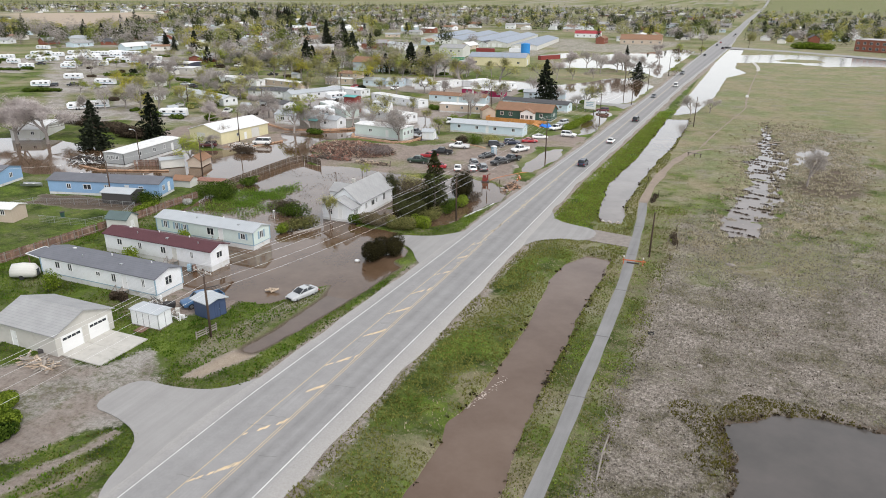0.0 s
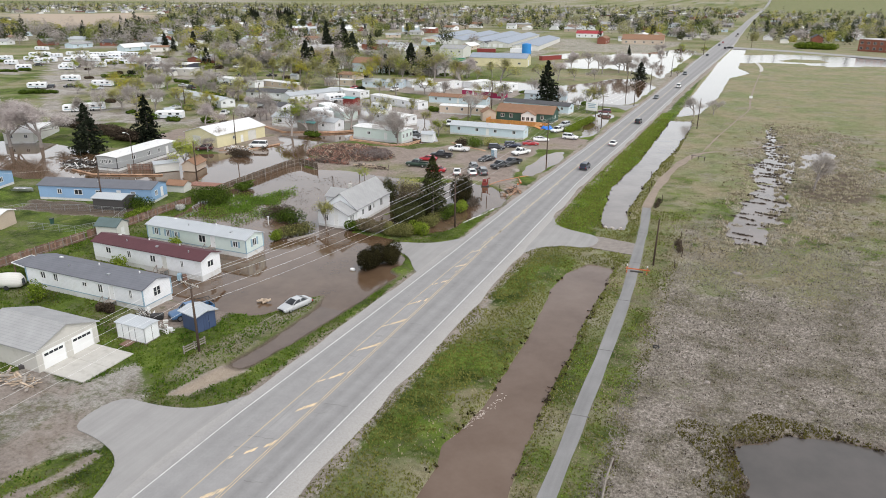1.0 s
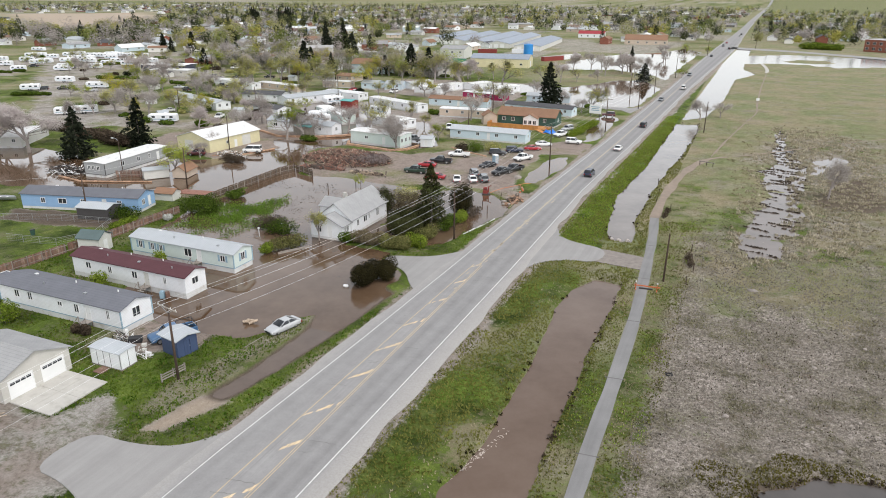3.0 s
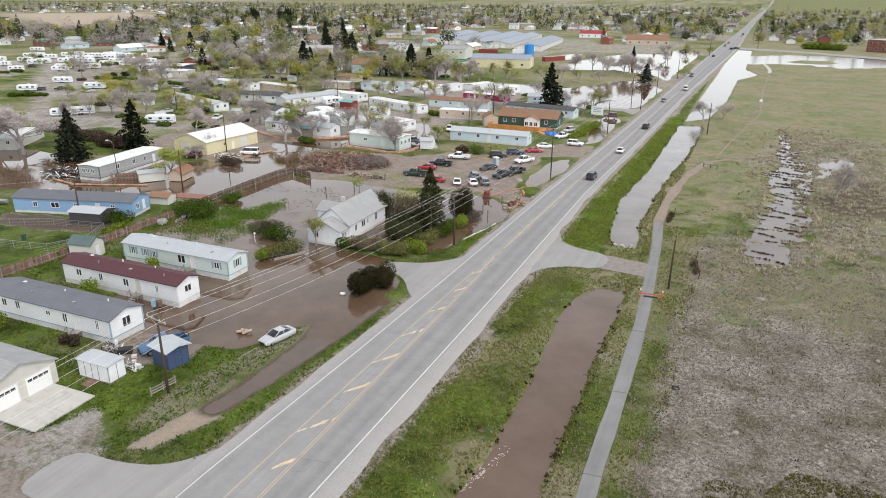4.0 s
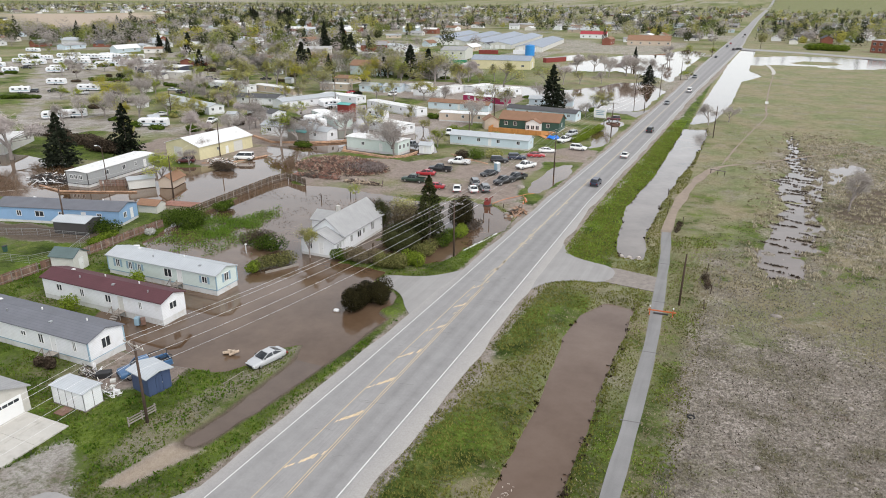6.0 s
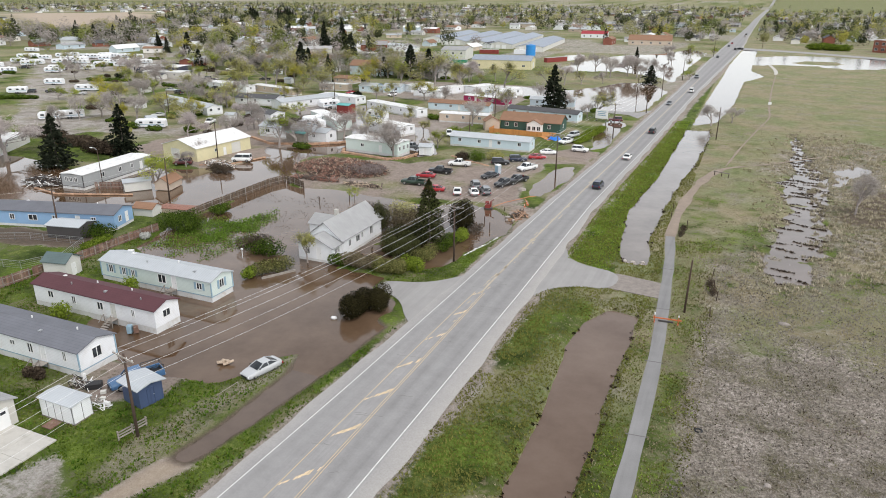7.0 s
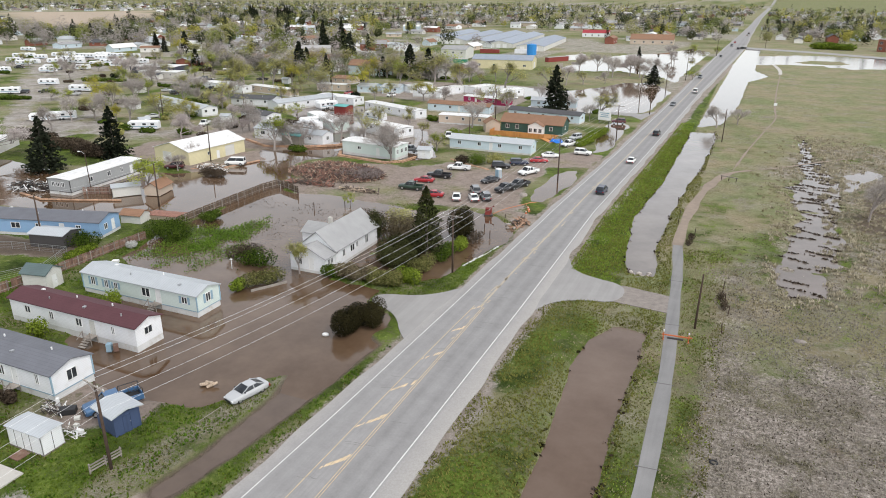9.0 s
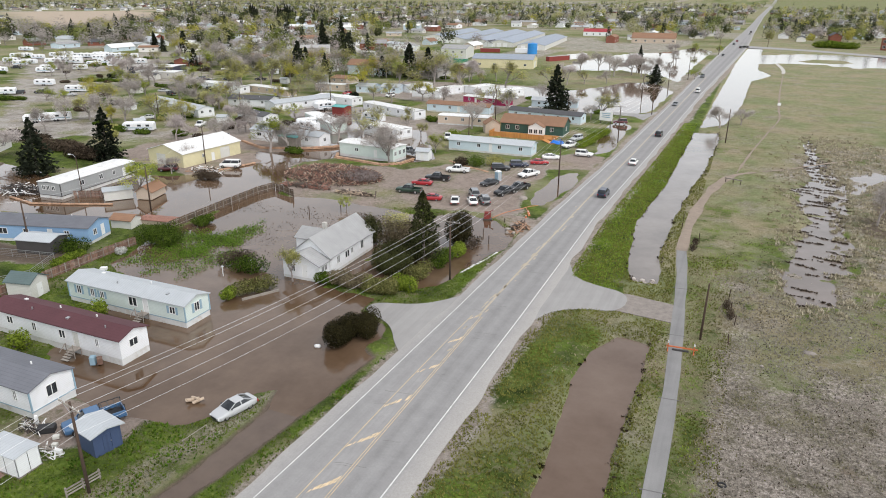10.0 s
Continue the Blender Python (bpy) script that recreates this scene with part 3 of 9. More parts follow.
    redc = ramp_node(n, l, mixed, ((0.25, (0.20, 0.155, 0.13)), (0.75, (0.40, 0.335, 0.29))))
    mudc = ramp_node(n, l, mixed, ((0.3, (0.085, 0.066, 0.05)), (0.7, (0.18, 0.14, 0.11))))
    plo = ramp_node(n, l, mixed, ((0.3, (0.36, 0.29, 0.22)), (0.7, (0.46, 0.38, 0.30))))
    patch = ramp_node(n, l, noise_node(n, l, pos, 0.16, 5, 0.7), ((0.38, (0.6, 0.6, 0.46)), (0.48, (1.08, 1.06, 1.04)), (0.62, (1.45, 1.42, 1.46))))
    dryc = mix_node(n, l, 1.0, dryc, patch, "MULTIPLY")
    mossy = math_node(n, l, "MULTIPLY", math_node(n, l, "SUBTRACT", noise_node(n, l, pos, 0.075, 6, 0.75), 0.53), 5.0, True)
    dryc = mix_node(n, l, math_node(n, l, "MULTIPLY", mossy, 0.55), dryc, ramp_node(n, l, mixed, ((0.25, (0.07, 0.07, 0.022)), (0.75, (0.25, 0.235, 0.11)))))
    rusty = math_node(n, l, "MULTIPLY", math_node(n, l, "SUBTRACT", noise_node(n, l, pos, 0.19, 4, 0.65), 0.60), 8.0, True)
    dryc = mix_node(n, l, math_node(n, l, "MULTIPLY", rusty, 0.4), dryc, (0.16, 0.105, 0.08))
    worn = math_node(n, l, "MULTIPLY", math_node(n, l, "SUBTRACT", noise_node(n, l, pos, 0.11, 6, 0.72), 0.5), 5.0, True)
    olive = mix_node(n, l, math_node(n, l, "MULTIPLY", worn, 0.8), olive, dryc)
    c = mix_node(n, l, rough_edge(cover[2], 1.3), olive, dryc)
    c = mix_node(n, l, rough_edge(cover[0], 1.2), c, green)
    grav = mix_node(n, l, soil[2], grav, redc)
    c = mix_node(n, l, rough_edge(cover[1], 0.9), c, grav)
    c = mix_node(n, l, soil[1], c, plo)
    c = mix_node(n, l, rough_edge(soil[0], 0.4), c, mudc)
    l.new(c, p.inputs["Base Color"])
    p.inputs["Roughness"].default_value = 0.95
    p.inputs["Specular IOR Level"].default_value = 0.15
    bump_node(n, l, p, grain, 1.0, 0.24)
    return m


ground_mesh.materials.append(ground_material())
tagged(new("ground", ground_mesh), "flat land of grass, gravel and dry brown field", "ground", kind="structure")


# ---- flood water ----
def water_material(name, deep, shallow, ior=1.47, rough=0.01):
    m, n, l, p = nodes_of(name)
    pos = n.new("ShaderNodeNewGeometry").outputs["Position"]
    big, rip = noise_node(n, l, pos, 0.075, 6, 0.68), noise_node(n, l, pos, 1.1, 3, 0.55)
    l.new(ramp_node(n, l, big, ((0.35, deep), (0.68, shallow))), p.inputs["Base Color"])
    l.new(math_node(n, l, "ADD", math_node(n, l, "MULTIPLY", big, 0.05), rough), p.inputs["Roughness"])
    p.inputs["IOR"].default_value = ior
    bump_node(n, l, p, rip, 0.014, 0.05)
    return m


MAT["flood"] = water_material("flood", (0.08, 0.046, 0.024), (0.15, 0.10, 0.066), 1.55)
MAT["stripwater"] = water_material("stripwater", (0.075, 0.05, 0.034), (0.14, 0.10, 0.075), 1.6)
MAT["greywater"] = water_material("greywater", (0.075, 0.068, 0.062), (0.115, 0.10, 0.092))
MAT["pinkwater"] = water_material("pinkwater", (0.16, 0.14, 0.125), (0.235, 0.205, 0.185), 1.45, 0.1)
MAT["furrowwater"] = water_material("furrowwater", (0.13, 0.105, 0.088), (0.20, 0.165, 0.145))
MAT["ditchwater"] = water_material("ditchwater", (0.108, 0.068, 0.045), (0.165, 0.116, 0.086), 1.52)


def sheet(name, x0, y0, x1, y1, z, mat, label):
    g = Geo()
    g.face((x0, y0, z), (x1, y0, z), (x1, y1, z), (x0, y1, z))
    return solo(name, g, mat, label, "water", kind="structure")


sheet("flood_water", -58.9, 35, -49.2, 70, WATER_WEST, "stripwater", "grey-brown water in the roadside strip")
sheet("flood_water", -260, 35, -58.9, 70, WATER_WEST, "flood", "brown flood water before the homes")
sheet("flood_water", -260, 70, -49.2, 640, WATER_WEST, "flood", "brown flood water standing between the homes")
sheet("flood_water", -49.2, 108, -41.5, 640, WATER_WEST, "flood", "brown flood water beside the highway")
sheet("ditch_water", -33.5, -60, -8, 111, WATER_EAST, "ditchwater", "muddy brown water filling the roadside ditch")
sheet("ditch_water", -33.5, 111, -8, 640, WATER_EAST, "pinkwater", "pale greyish water in the far roadside ditch")

sheet("field_water", -8, -60, 220, 110, WATER_EAST, "greywater", "still grey water in a hollow of the field")
sheet("field_water", -8, 110, 220, 300, WATER_EAST, "furrowwater", "shallow water between the furrows of the field")
sheet("field_water", -8, 300, 220, 640, WATER_EAST, "pinkwater", "pale water along the flooded cross street")


# ---- highway, driveways and path ----
def asphalt(name, lo, hi):
    m, n, l, p = nodes_of(name)
    pos = n.new("ShaderNodeNewGeometry").outputs["Position"]
    stretch = n.new("ShaderNodeMapping")
    stretch.inputs["Scale"].default_value = (1.0, 0.05, 1.0)
    l.new(pos, stretch.inputs["Vector"])
    a, b, s = noise_node(n, l, pos, 0.3, 4), noise_node(n, l, pos, 14, 3), noise_node(n, l, stretch.outputs[0], 0.9, 4, 0.6)
    k = math_node(n, l, "ADD", math_node(n, l, "MULTIPLY", a, 0.3), math_node(n, l, "MULTIPLY", b, 0.25))
    k = math_node(n, l, "ADD", k, math_node(n, l, "MULTIPLY", s, 0.45))
    l.new(ramp_node(n, l, k, ((0.34, lo), (0.66, hi))), p.inputs["Base Color"])
    p.inputs["Roughness"].default_value = 0.85
    bump_node(n, l, p, b, 0.15, 0.02)
    return m


def highway_asphalt():
    """Old grey asphalt: pale between the lanes, dark where wheels run, streaked along the road, cracked across."""
    m, n, l, p = nodes_of("highway_asphalt")
    pos = n.new("ShaderNodeNewGeometry").outputs["Position"]
    lane = n.new("ShaderNodeAttribute")
    lane.attribute_name = "lane"
    sep = n.new("ShaderNodeSeparateColor")
    l.new(lane.outputs["Color"], sep.inputs[0])
    stretch = n.new("ShaderNodeMapping")
    stretch.inputs["Scale"].default_value = (3.4, 0.03, 1.0)
    l.new(pos, stretch.inputs["Vector"])
    streak = noise_node(n, l, stretch.outputs[0], 1.0, 8, 0.85)
    blot, grit = noise_node(n, l, pos, 0.3, 7, 0.8), noise_node(n, l, pos, 5, 6, 0.85)
    k = math_node(n, l, "ADD", math_node(n, l, "MULTIPLY", streak, 0.5), math_node(n, l, "MULTIPLY", blot, 0.3))
    k = math_node(n, l, "ADD", k, math_node(n, l, "MULTIPLY", grit, 0.2))
    base = ramp_node(n, l, k, ((0.33, (0.20, 0.193, 0.19)), (0.5, (0.295, 0.287, 0.282)), (0.67, (0.39, 0.381, 0.374))))
    dark = ramp_node(n, l, k, ((0.34, (0.13, 0.126, 0.126)), (0.5, (0.20, 0.195, 0.193)), (0.66, (0.31, 0.303, 0.298))))
    worn = math_node(n, l, "ADD", sep.outputs[0], math_node(n, l, "MULTIPLY", math_node(n, l, "SUBTRACT", streak, 0.5), 2.6), True)
    c = mix_node(n, l, math_node(n, l, "MULTIPLY", worn, sep.outputs[2]), base, dark)
    sand = ramp_node(n, l, grit, ((0.3, (0.30, 0.282, 0.262)), (0.7, (0.44, 0.42, 0.40))))
    dusty = math_node(n, l, "ADD", sep.outputs[1], math_node(n, l, "MULTIPLY", math_node(n, l, "SUBTRACT", blot, 0.5), 1.2), True)
    c = mix_node(n, l, math_node(n, l, "MULTIPLY", dusty, sep.outputs[1]), c, sand)
    l.new(c, p.inputs["Base Color"])
    p.inputs["Roughness"].default_value = 0.85
    bump_node(n, l, p, grit, 0.15, 0.02)
    return m


MAT["asphalt"] = asphalt("asphalt", (0.25, 0.242, 0.237), (0.35, 0.342, 0.336))
MAT["highway_asphalt"] = highway_asphalt()
MAT["asphalt_drive"] = asphalt("asphalt_drive", (0.25, 0.24, 0.232), (0.345, 0.335, 0.325))
MAT["path_asphalt"] = asphalt("path_asphalt", (0.17, 0.166, 0.164), (0.265, 0.26, 0.256))
MAT["line_white"] = surface("line_white", (0.62, 0.62, 0.605), 0.7, var=0.14, s1=1.5, s2=25, dirt=(0.40, 0.39, 0.375))
MAT["line_yellow"] = surface("line_yellow", (0.68, 0.53, 0.34), 0.75, var=0.25, s1=1.2, s2=20, dirt=(0.34, 0.31, 0.27))
MAT["line_faded"] = surface("line_faded", (0.52, 0.41, 0.27), 0.8, var=0.2, s1=1.4, s2=16, dirt=(0.36, 0.325, 0.28))
MAT["line_far"] = surface("line_far", (0.43, 0.37, 0.285), 0.8, var=0.15, s1=1.0, s2=12, dirt=(0.33, 0.315, 0.295))
MAT["seam"] = surface("seam", (0.14, 0.134, 0.13), 0.8, var=0.2)


def ribbon(left, right, ys, z, thick=0.0):
    g = Geo()
    if thick:
        return g.loft([[(left(y), y, z - thick), (left(y), y, z), (right(y), y, z), (right(y), y, z - thick)] for y in ys], False, False)
    return g.loft([[(left(y), y, z), (right(y), y, z)] for y in ys], False, False)


def ragged(y, s, seed):
    return float(value_noise(np.array([y]), np.array([seed * 7.3]), 5, seed)[0] - 0.5) * s


YS = list(np.arange(-120, 300, 3.0)) + list(np.arange(300, 1000, 15.0)) + list(np.arange(1000, 4900, 150.0))
shoulder_l = lambda y: float(np.interp(y, (0, 60, 75, 100, 140, 200), (1.5, 1.6, 1.7, 1.3, 1.1, 1.0)))
shoulder_r = lambda y: float(np.interp(y, (0, 60, 100, 125, 200), (2.3, 2.2, 1.9, 1.5, 1.3)))
edge_l = lambda y: float(road_centre(y) - road_half(y))
edge_r = lambda y: float(road_centre(y) + road_half(y))
def highway_mesh():
    """The road as a slab, with, across it, how worn (R), how sandy (G) and how marked by lanes (B) it is."""
    me_v, me_f, shade_v = [], [], []
    ys = sorted({float(y) for y in YS} | {float(y) for y in np.arange(-118.5, 300, 3.0)})
    for y in ys:
        l0, r0 = edge_l(y) - shoulder_l(y) + ragged(y, 0.6, 1), edge_r(y) + shoulder_r(y) + ragged(y, 0.7, 2)
        el, er, ml, mr = edge_l(y), edge_r(y), median_l(y), median_r(y)
        z = 0.05 + float(far_rise(np.array([el]), np.array([y]))[0])
        lane_l, lane_r = ml - el, er - mr
        row = [(l0, 0, 0.8), (el - 0.25, 0, 0.45), (el, 0.1, 0.1), (el + 0.22 * lane_l, 0.42, 0), (el + 0.45 * lane_l, 0.15, 0), (el + 0.7 * lane_l, 0.42, 0), (ml, 0.05, 0),
               ((ml + mr) / 2, 0.0, 0.15), (mr, 0.15, 0), (mr + 0.14 * lane_r, 0.45, 0), (mr + 0.26 * lane_r, 0.8, 0), (mr + 0.48 * lane_r, 0.25, 0), (mr + 0.72 * lane_r, 0.8, 0), (mr + 0.86 * lane_r, 0.4, 0),
               (er, 0.2, 0.2), (er + 0.35, 0.05, 0.75), (r0, 0, 1.0)]
        near = 0.85 if y < 700 else 0.4
        k = len(me_v)
        me_v += [(row[0][0], y, z - 0.25)] + [(x, y, z) for x, w, d in row] + [(row[-1][0], y, z - 0.25)]
        shade_v += [(0, 1, near, 1)] + [(w, d, near, 1) for x, w, d in row] + [(0, 1, near, 1)]
        n = len(row) + 2
        if k:
            me_f += [(k - n + j, k - n + j + 1, k + j + 1, k + j) for j in range(n - 1)]
    me = bpy.data.meshes.new("highway")
    me.from_pydata(me_v, [], me_f)
    at = me.attributes.new("lane", "FLOAT_COLOR", "POINT")
    at.data.foreach_set("color", [c for q in shade_v for c in q])
    me.materials.append(MAT["highway_asphalt"])
    me.update()
    return me


median_r = lambda y: float(np.interp(y, (-120, 44, 70, 90, 110, 160), (-42.8, -43.05, -43.25, -43.3, -43.4, -42.4)) if y < 160 else road_centre(y) - 0.33)
median_l = lambda y: float(np.interp(y, (-120, 44, 60, 77, 92, 110, 160), (-46.4, -45.8, -45.55, -45.3, -44.9, -44.2, -42.8)) if y < 160 else road_centre(y) - 0.73)
tagged(new("highway", highway_mesh()), "worn grey two-lane asphalt highway", "road", kind="structure")
NEAR = [y for y in YS if y < 700]


def stripe(off, w, ys, mat, label):
    return solo("road_line", ribbon(lambda y: off(y) - w / 2, lambda y: off(y) + w / 2, ys, 0.062), mat, label, "road marking", kind="structure")


stripe(edge_l, 0.12, NEAR, "line_white", "worn white edge line on the highway")
stripe(edge_r, 0.14, NEAR, "line_white", "worn white edge line on the highway")
MED = [y for y in YS if y < 101]
stripe(median_l, 0.10, MED, "line_faded", "faded yellow median line")
stripe(lambda y: median_r(y) - 0.13, 0.09, MED, "line_faded", "faded yellow centre line")
stripe(lambda y: median_r(y) + 0.13, 0.09, MED, "line_faded", "faded yellow centre line")
FAR = [y for y in YS if 98 < y < 420]
stripe(lambda y: median_l(y) * 0.3 + median_r(y) * 0.7 - 0.05, 0.3, FAR, "line_far", "worn yellowish centre line")
g = Geo()
rnd = random.Random(3)
for k in range(-12, 10):
    y = 39.3 + 7.25 * k
    xa, xb = median_l(y) + 0.1, median_r(y + 3) - 0.2
    u = 0.0
    while u < 1.0:
        w = rnd.uniform(0.05, 0.16)
        v = min(1.0, u + w)
        if rnd.random() < 0.6 + 0.4 * u:
            h0, h1, q = rnd.uniform(0.16, 0.34) * (0.7 + u), rnd.uniform(0.16, 0.34) * (0.7 + u), rnd.uniform(-0.1, 0.1)
            x0, x1 = xa + (xb - xa) * u, xa + (xb - xa) * v
            y0, y1 = y + (x0 + 45) * 1.5 + q, y + (x1 + 45) * 1.5 + q
            g.face((x0, y0 - h0, 0.062), ((x0 + x1) / 2, (y0 + y1) / 2 - h1 * 1.2, 0.062), (x1, y1 - h0, 0.062), (x1, y1 + h1, 0.062), ((x0 + x1) / 2, (y0 + y1) / 2 + h0, 0.062), (x0, y0 + h1, 0.062))
        u = v + rnd.uniform(0.0, 0.05)
solo("median_hatching", g, "line_yellow", "faded yellow diagonal hatching on the median", "road marking", kind="structure")
g = Geo()
for k in range(60):
    y = rnd.uniform(84, 175)
    x = median_r(y) * 0.75 + median_l(y) * 0.25 + rnd.gauss(0, 0.3)
    h, w = rnd.uniform(0.3, 1.1), rnd.uniform(0.06, 0.2)
    g.face((x - w, y - h, 0.063), (x + w * 0.4, y - h * 0.7, 0.063), (x + w, y + h, 0.063), (x - w * 0.6, y + h * 0.6, 0.063))
solo("worn_paint", g, "line_far", "worn patches of yellow paint along the centre", "road marking", kind="structure")
g = Geo()
rnd = random.Random(5)
for k in range(34):
    y = 22 + k * 4.1 + rnd.uniform(-2, 2)
    x, w = rnd.uniform(-48.5, -41.5), rnd.uniform(1.0, 3.4)
    pts = [(x + w * i / 6, y + rnd.uniform(-0.1, 0.1) + i * 0.08) for i in range(7)]
    for (ax, ay), (bx, by) in zip(pts, pts[1:]):
        g.face((ax, ay - 0.02, 0.064), (bx, by - 0.02, 0.064), (bx, by + 0.02, 0.064), (ax, ay + 0.02, 0.064))
solo("road_cracks", g, "seam", "dark sealed cracks across the asphalt", "road crack", kind="stuff")


def rounded(poly):
    """The outline with its corners cut round, twice over."""
    for k in range(2):
        out = []
        for (ax, ay), (bx, by) in zip(poly, poly[1:] + poly[:1]):
            out += [(ax * 0.75 + bx * 0.25, ay * 0.75 + by * 0.25), (ax * 0.25 + bx * 0.75, ay * 0.25 + by * 0.75)]
        poly = out
    return poly


MAT["trail_gravel"] = surface("trail_gravel", (0.24, 0.21, 0.188), 0.95, var=0.3, s1=1.2, s2=9, bump=0.3)


def slab(name, poly, z, mat, label, category="driveway", thick=0.2):
    return solo(name, Geo().prism(poly, z - thick, z), mat, label, category, kind="structure")


slab("side_road", rounded(PAVED[1]), 0.045, "asphalt_drive", "grey asphalt turn-off beside the highway")
slab("driveway", rounded(PAVED[2]), 0.045, "asphalt_drive", "pale gravelly drive between flood and highway")
slab("crossing_drive", rounded([q for q in PAVED[0] if q[0] < -26]), 0.045, "asphalt_drive", "grey asphalt crossing over the ditch")
slab("crossing_drive", [(-27.2, 108.3), (-26.3, 108.1), (-19.4, 107.4), (-19.9, 113.2), (-26.3, 114.4), (-27.4, 114.3)], 0.03, "trail_gravel", "gravelly end of the ditch crossing")
slab("sign_drive", [(-46.0, 262), (-50, 268), (-60, 270), (-60, 275), (-48, 275), (-43.5, 282)], 0.045, "asphalt_drive", "grey drive beside the flooded sign")
slab("cross_street", [(-27, 630), (4, 618), (26, 606), (74, 566), (200, 478), (420, 330), (430, 344), (207, 492), (80, 580), (31, 621), (8, 634), (-22, 652)], 0.05, "asphalt", "grey street crossing the highway", "road")
PATH_PTS = [(-17.7, -60), (-17.4, 40), (-17.6, 60), (-17.7, 73), (-18.1, 90), (-18.7, 101), (-19.4, 112), (-20.2, 124), (-21.4, 136), (-21.5, 150), (-20.7, 165), (-19.2, 178), (-17.4, 187), (-14.8, 194.5), (-10.7, 199)]


def along(pts, width, z, mat, name, label, n=8, wob=0.0):
    ctrl = [Vector((x, y, 0)) for x, y in pts]
    fine = []
    for i in range(len(ctrl) - 1):
        p0, p1, p2, p3 = ctrl[max(i - 1, 0)], ctrl[i], ctrl[i + 1], ctrl[min(i + 2, len(ctrl) - 1)]
        for j in range(n):
            t = j / n
            fine.append(0.5 * ((2 * p1) + (p2 - p0) * t + (2 * p0 - 5 * p1 + 4 * p2 - p3) * t * t + (3 * p1 - p0 - 3 * p2 + p3) * t ** 3))
    fine.append(ctrl[-1])
    rows = []
    for i, p in enumerate(fine):
        d = (fine[min(i + 1, len(fine) - 1)] - fine[max(i - 1, 0)]).normalized()
        s = Vector((-d.y, d.x, 0)) * (width / 2 + ragged(p.y, wob, 9))
        zz = z if not callable(z) else z(p)
        rows.append([(p.x + s.x, p.y + s.y, zz), (p.x - s.x, p.y - s.y, zz)])
    g = Geo().loft(rows, False, False)
    return solo(name, g, mat, label, "path", kind="structure")


along([q for q in PATH_PTS if q[1] < 140], 1.6, 0.055, "path_asphalt", "footpath", "narrow grey asphalt footpath through the grass", wob=0.2)
MAT["trail"] = surface("trail", (0.27, 0.215, 0.17), 0.95, var=0.2, bump=0.3)
along([q for q in PATH_PTS if q[1] >= 134], 1.8, 0.07, "trail", "dirt_trail", "bare brown dirt trail through the field", wob=0.9)
along([(-11.2, 198.6), (-4, 205), (3, 213), (15, 226), (27.6, 240), (60, 268)], 0.8, 0.075, "trail", "dirt_trail", "faint narrow trail through the field", wob=0.6)
along([(-14.6, 197), (-13.5, 207), (-11.5, 224.6), (-7.2, 256.7), (-3.7, 283), (-3.4, 308), (-2, 360), (0.5, 420), (1.2, 444)], 0.55, 0.08, "trail", "dirt_trail", "faint narrow trail through the field", wob=0.4)
along([(1.0, 438), (1.6, 450), (1.0, 470), (-1.3, 498)], 1.9, 0.085, "concrete", "footpath", "pale end of the trail at the flooded street", wob=0.3)
g = Geo()
for y, x in ((72.9, -17.7), (88.5, -18.05), (58.0, -17.55), (119.5, -19.9), (104.0, -18.9)):
    g.beam((x - 1.1, y - 0.1, 0.05), (x + 1.0, y + 0.1, 0.05), 0.12, 0.03)
solo("path_joint", g, "seam", "dark expansion joints across the footpath", "path joint", kind="stuff")


# ---- homes and other buildings ----
CACHE = {}
BUILT = []


def cached(key, make):
    if key not in CACHE:
        CACHE[key] = make()
    return CACHE[key]


def wall_geo(g, o, d, nrm, length, h, holes, t=0.14, z0=0.0):
    """One wall from o along d, its outside towards nrm, with openings (u, z, w, h) cut through."""
    us = sorted({0.0, length, *[q[0] for q in holes], *[q[0] + q[2] for q in holes]})
    zs = sorted({z0, h, *[q[1] for q in holes], *[q[1] + q[3] for q in holes]})
    for i in range(len(us) - 1):
        run = None
        for j in range(len(zs) - 1):
            cu, cz = (us[i] + us[i + 1]) / 2, (zs[j] + zs[j + 1]) / 2
            solid = not any(q[0] < cu < q[0] + q[2] and q[1] < cz < q[1] + q[3] for q in holes)
            if solid and run is None:
                run = zs[j]
            if run is not None and (not solid or j == len(zs) - 2):
                top = zs[j + 1] if solid else zs[j]
                a, b = o + d * us[i], o + d * us[i + 1]
                i0, i1 = a - nrm * t, b - nrm * t
                g.loft([[(a.x, a.y, run), (b.x, b.y, run), (i1.x, i1.y, run), (i0.x, i0.y, run)],
                        [(a.x, a.y, top), (b.x, b.y, top), (i1.x, i1.y, top), (i0.x, i0.y, top)]])
                run = None


def window_meshes(w, h, frame_mat, pane_mat):
    def make():
        f = Geo()
        b = 0.08
        for q in ((0, 0, w, b), (0, h - b, w, h), (0, b, b, h - b), (w - b, b, w, h - b), (w / 2 - 0.03, b, w / 2 + 0.03, h - b)):
            f.box(q[0], -0.05, q[1], q[2], 0.06, q[3])
        p = Geo().box(b, 0.015, b, w - b, 0.03, h - b)
        return f.mesh("window", MAT[frame_mat]), p.mesh("pane", MAT[pane_mat])
    return cached(("win", round(w, 2), round(h, 2), frame_mat, pane_mat), make)


def place(ob, o, d, u, z):
    """Sets a flat piece into a wall: its x along d, its y into the house."""
    inward = Vector((-d.y, d.x, 0))
    p = o + d * u
    ob.matrix_basis = Matrix(((d.x, inward.x, 0, p.x), (d.y, inward.y, 0, p.y), (0, 0, 1, z), (0, 0, 0, 1)))
    return ob


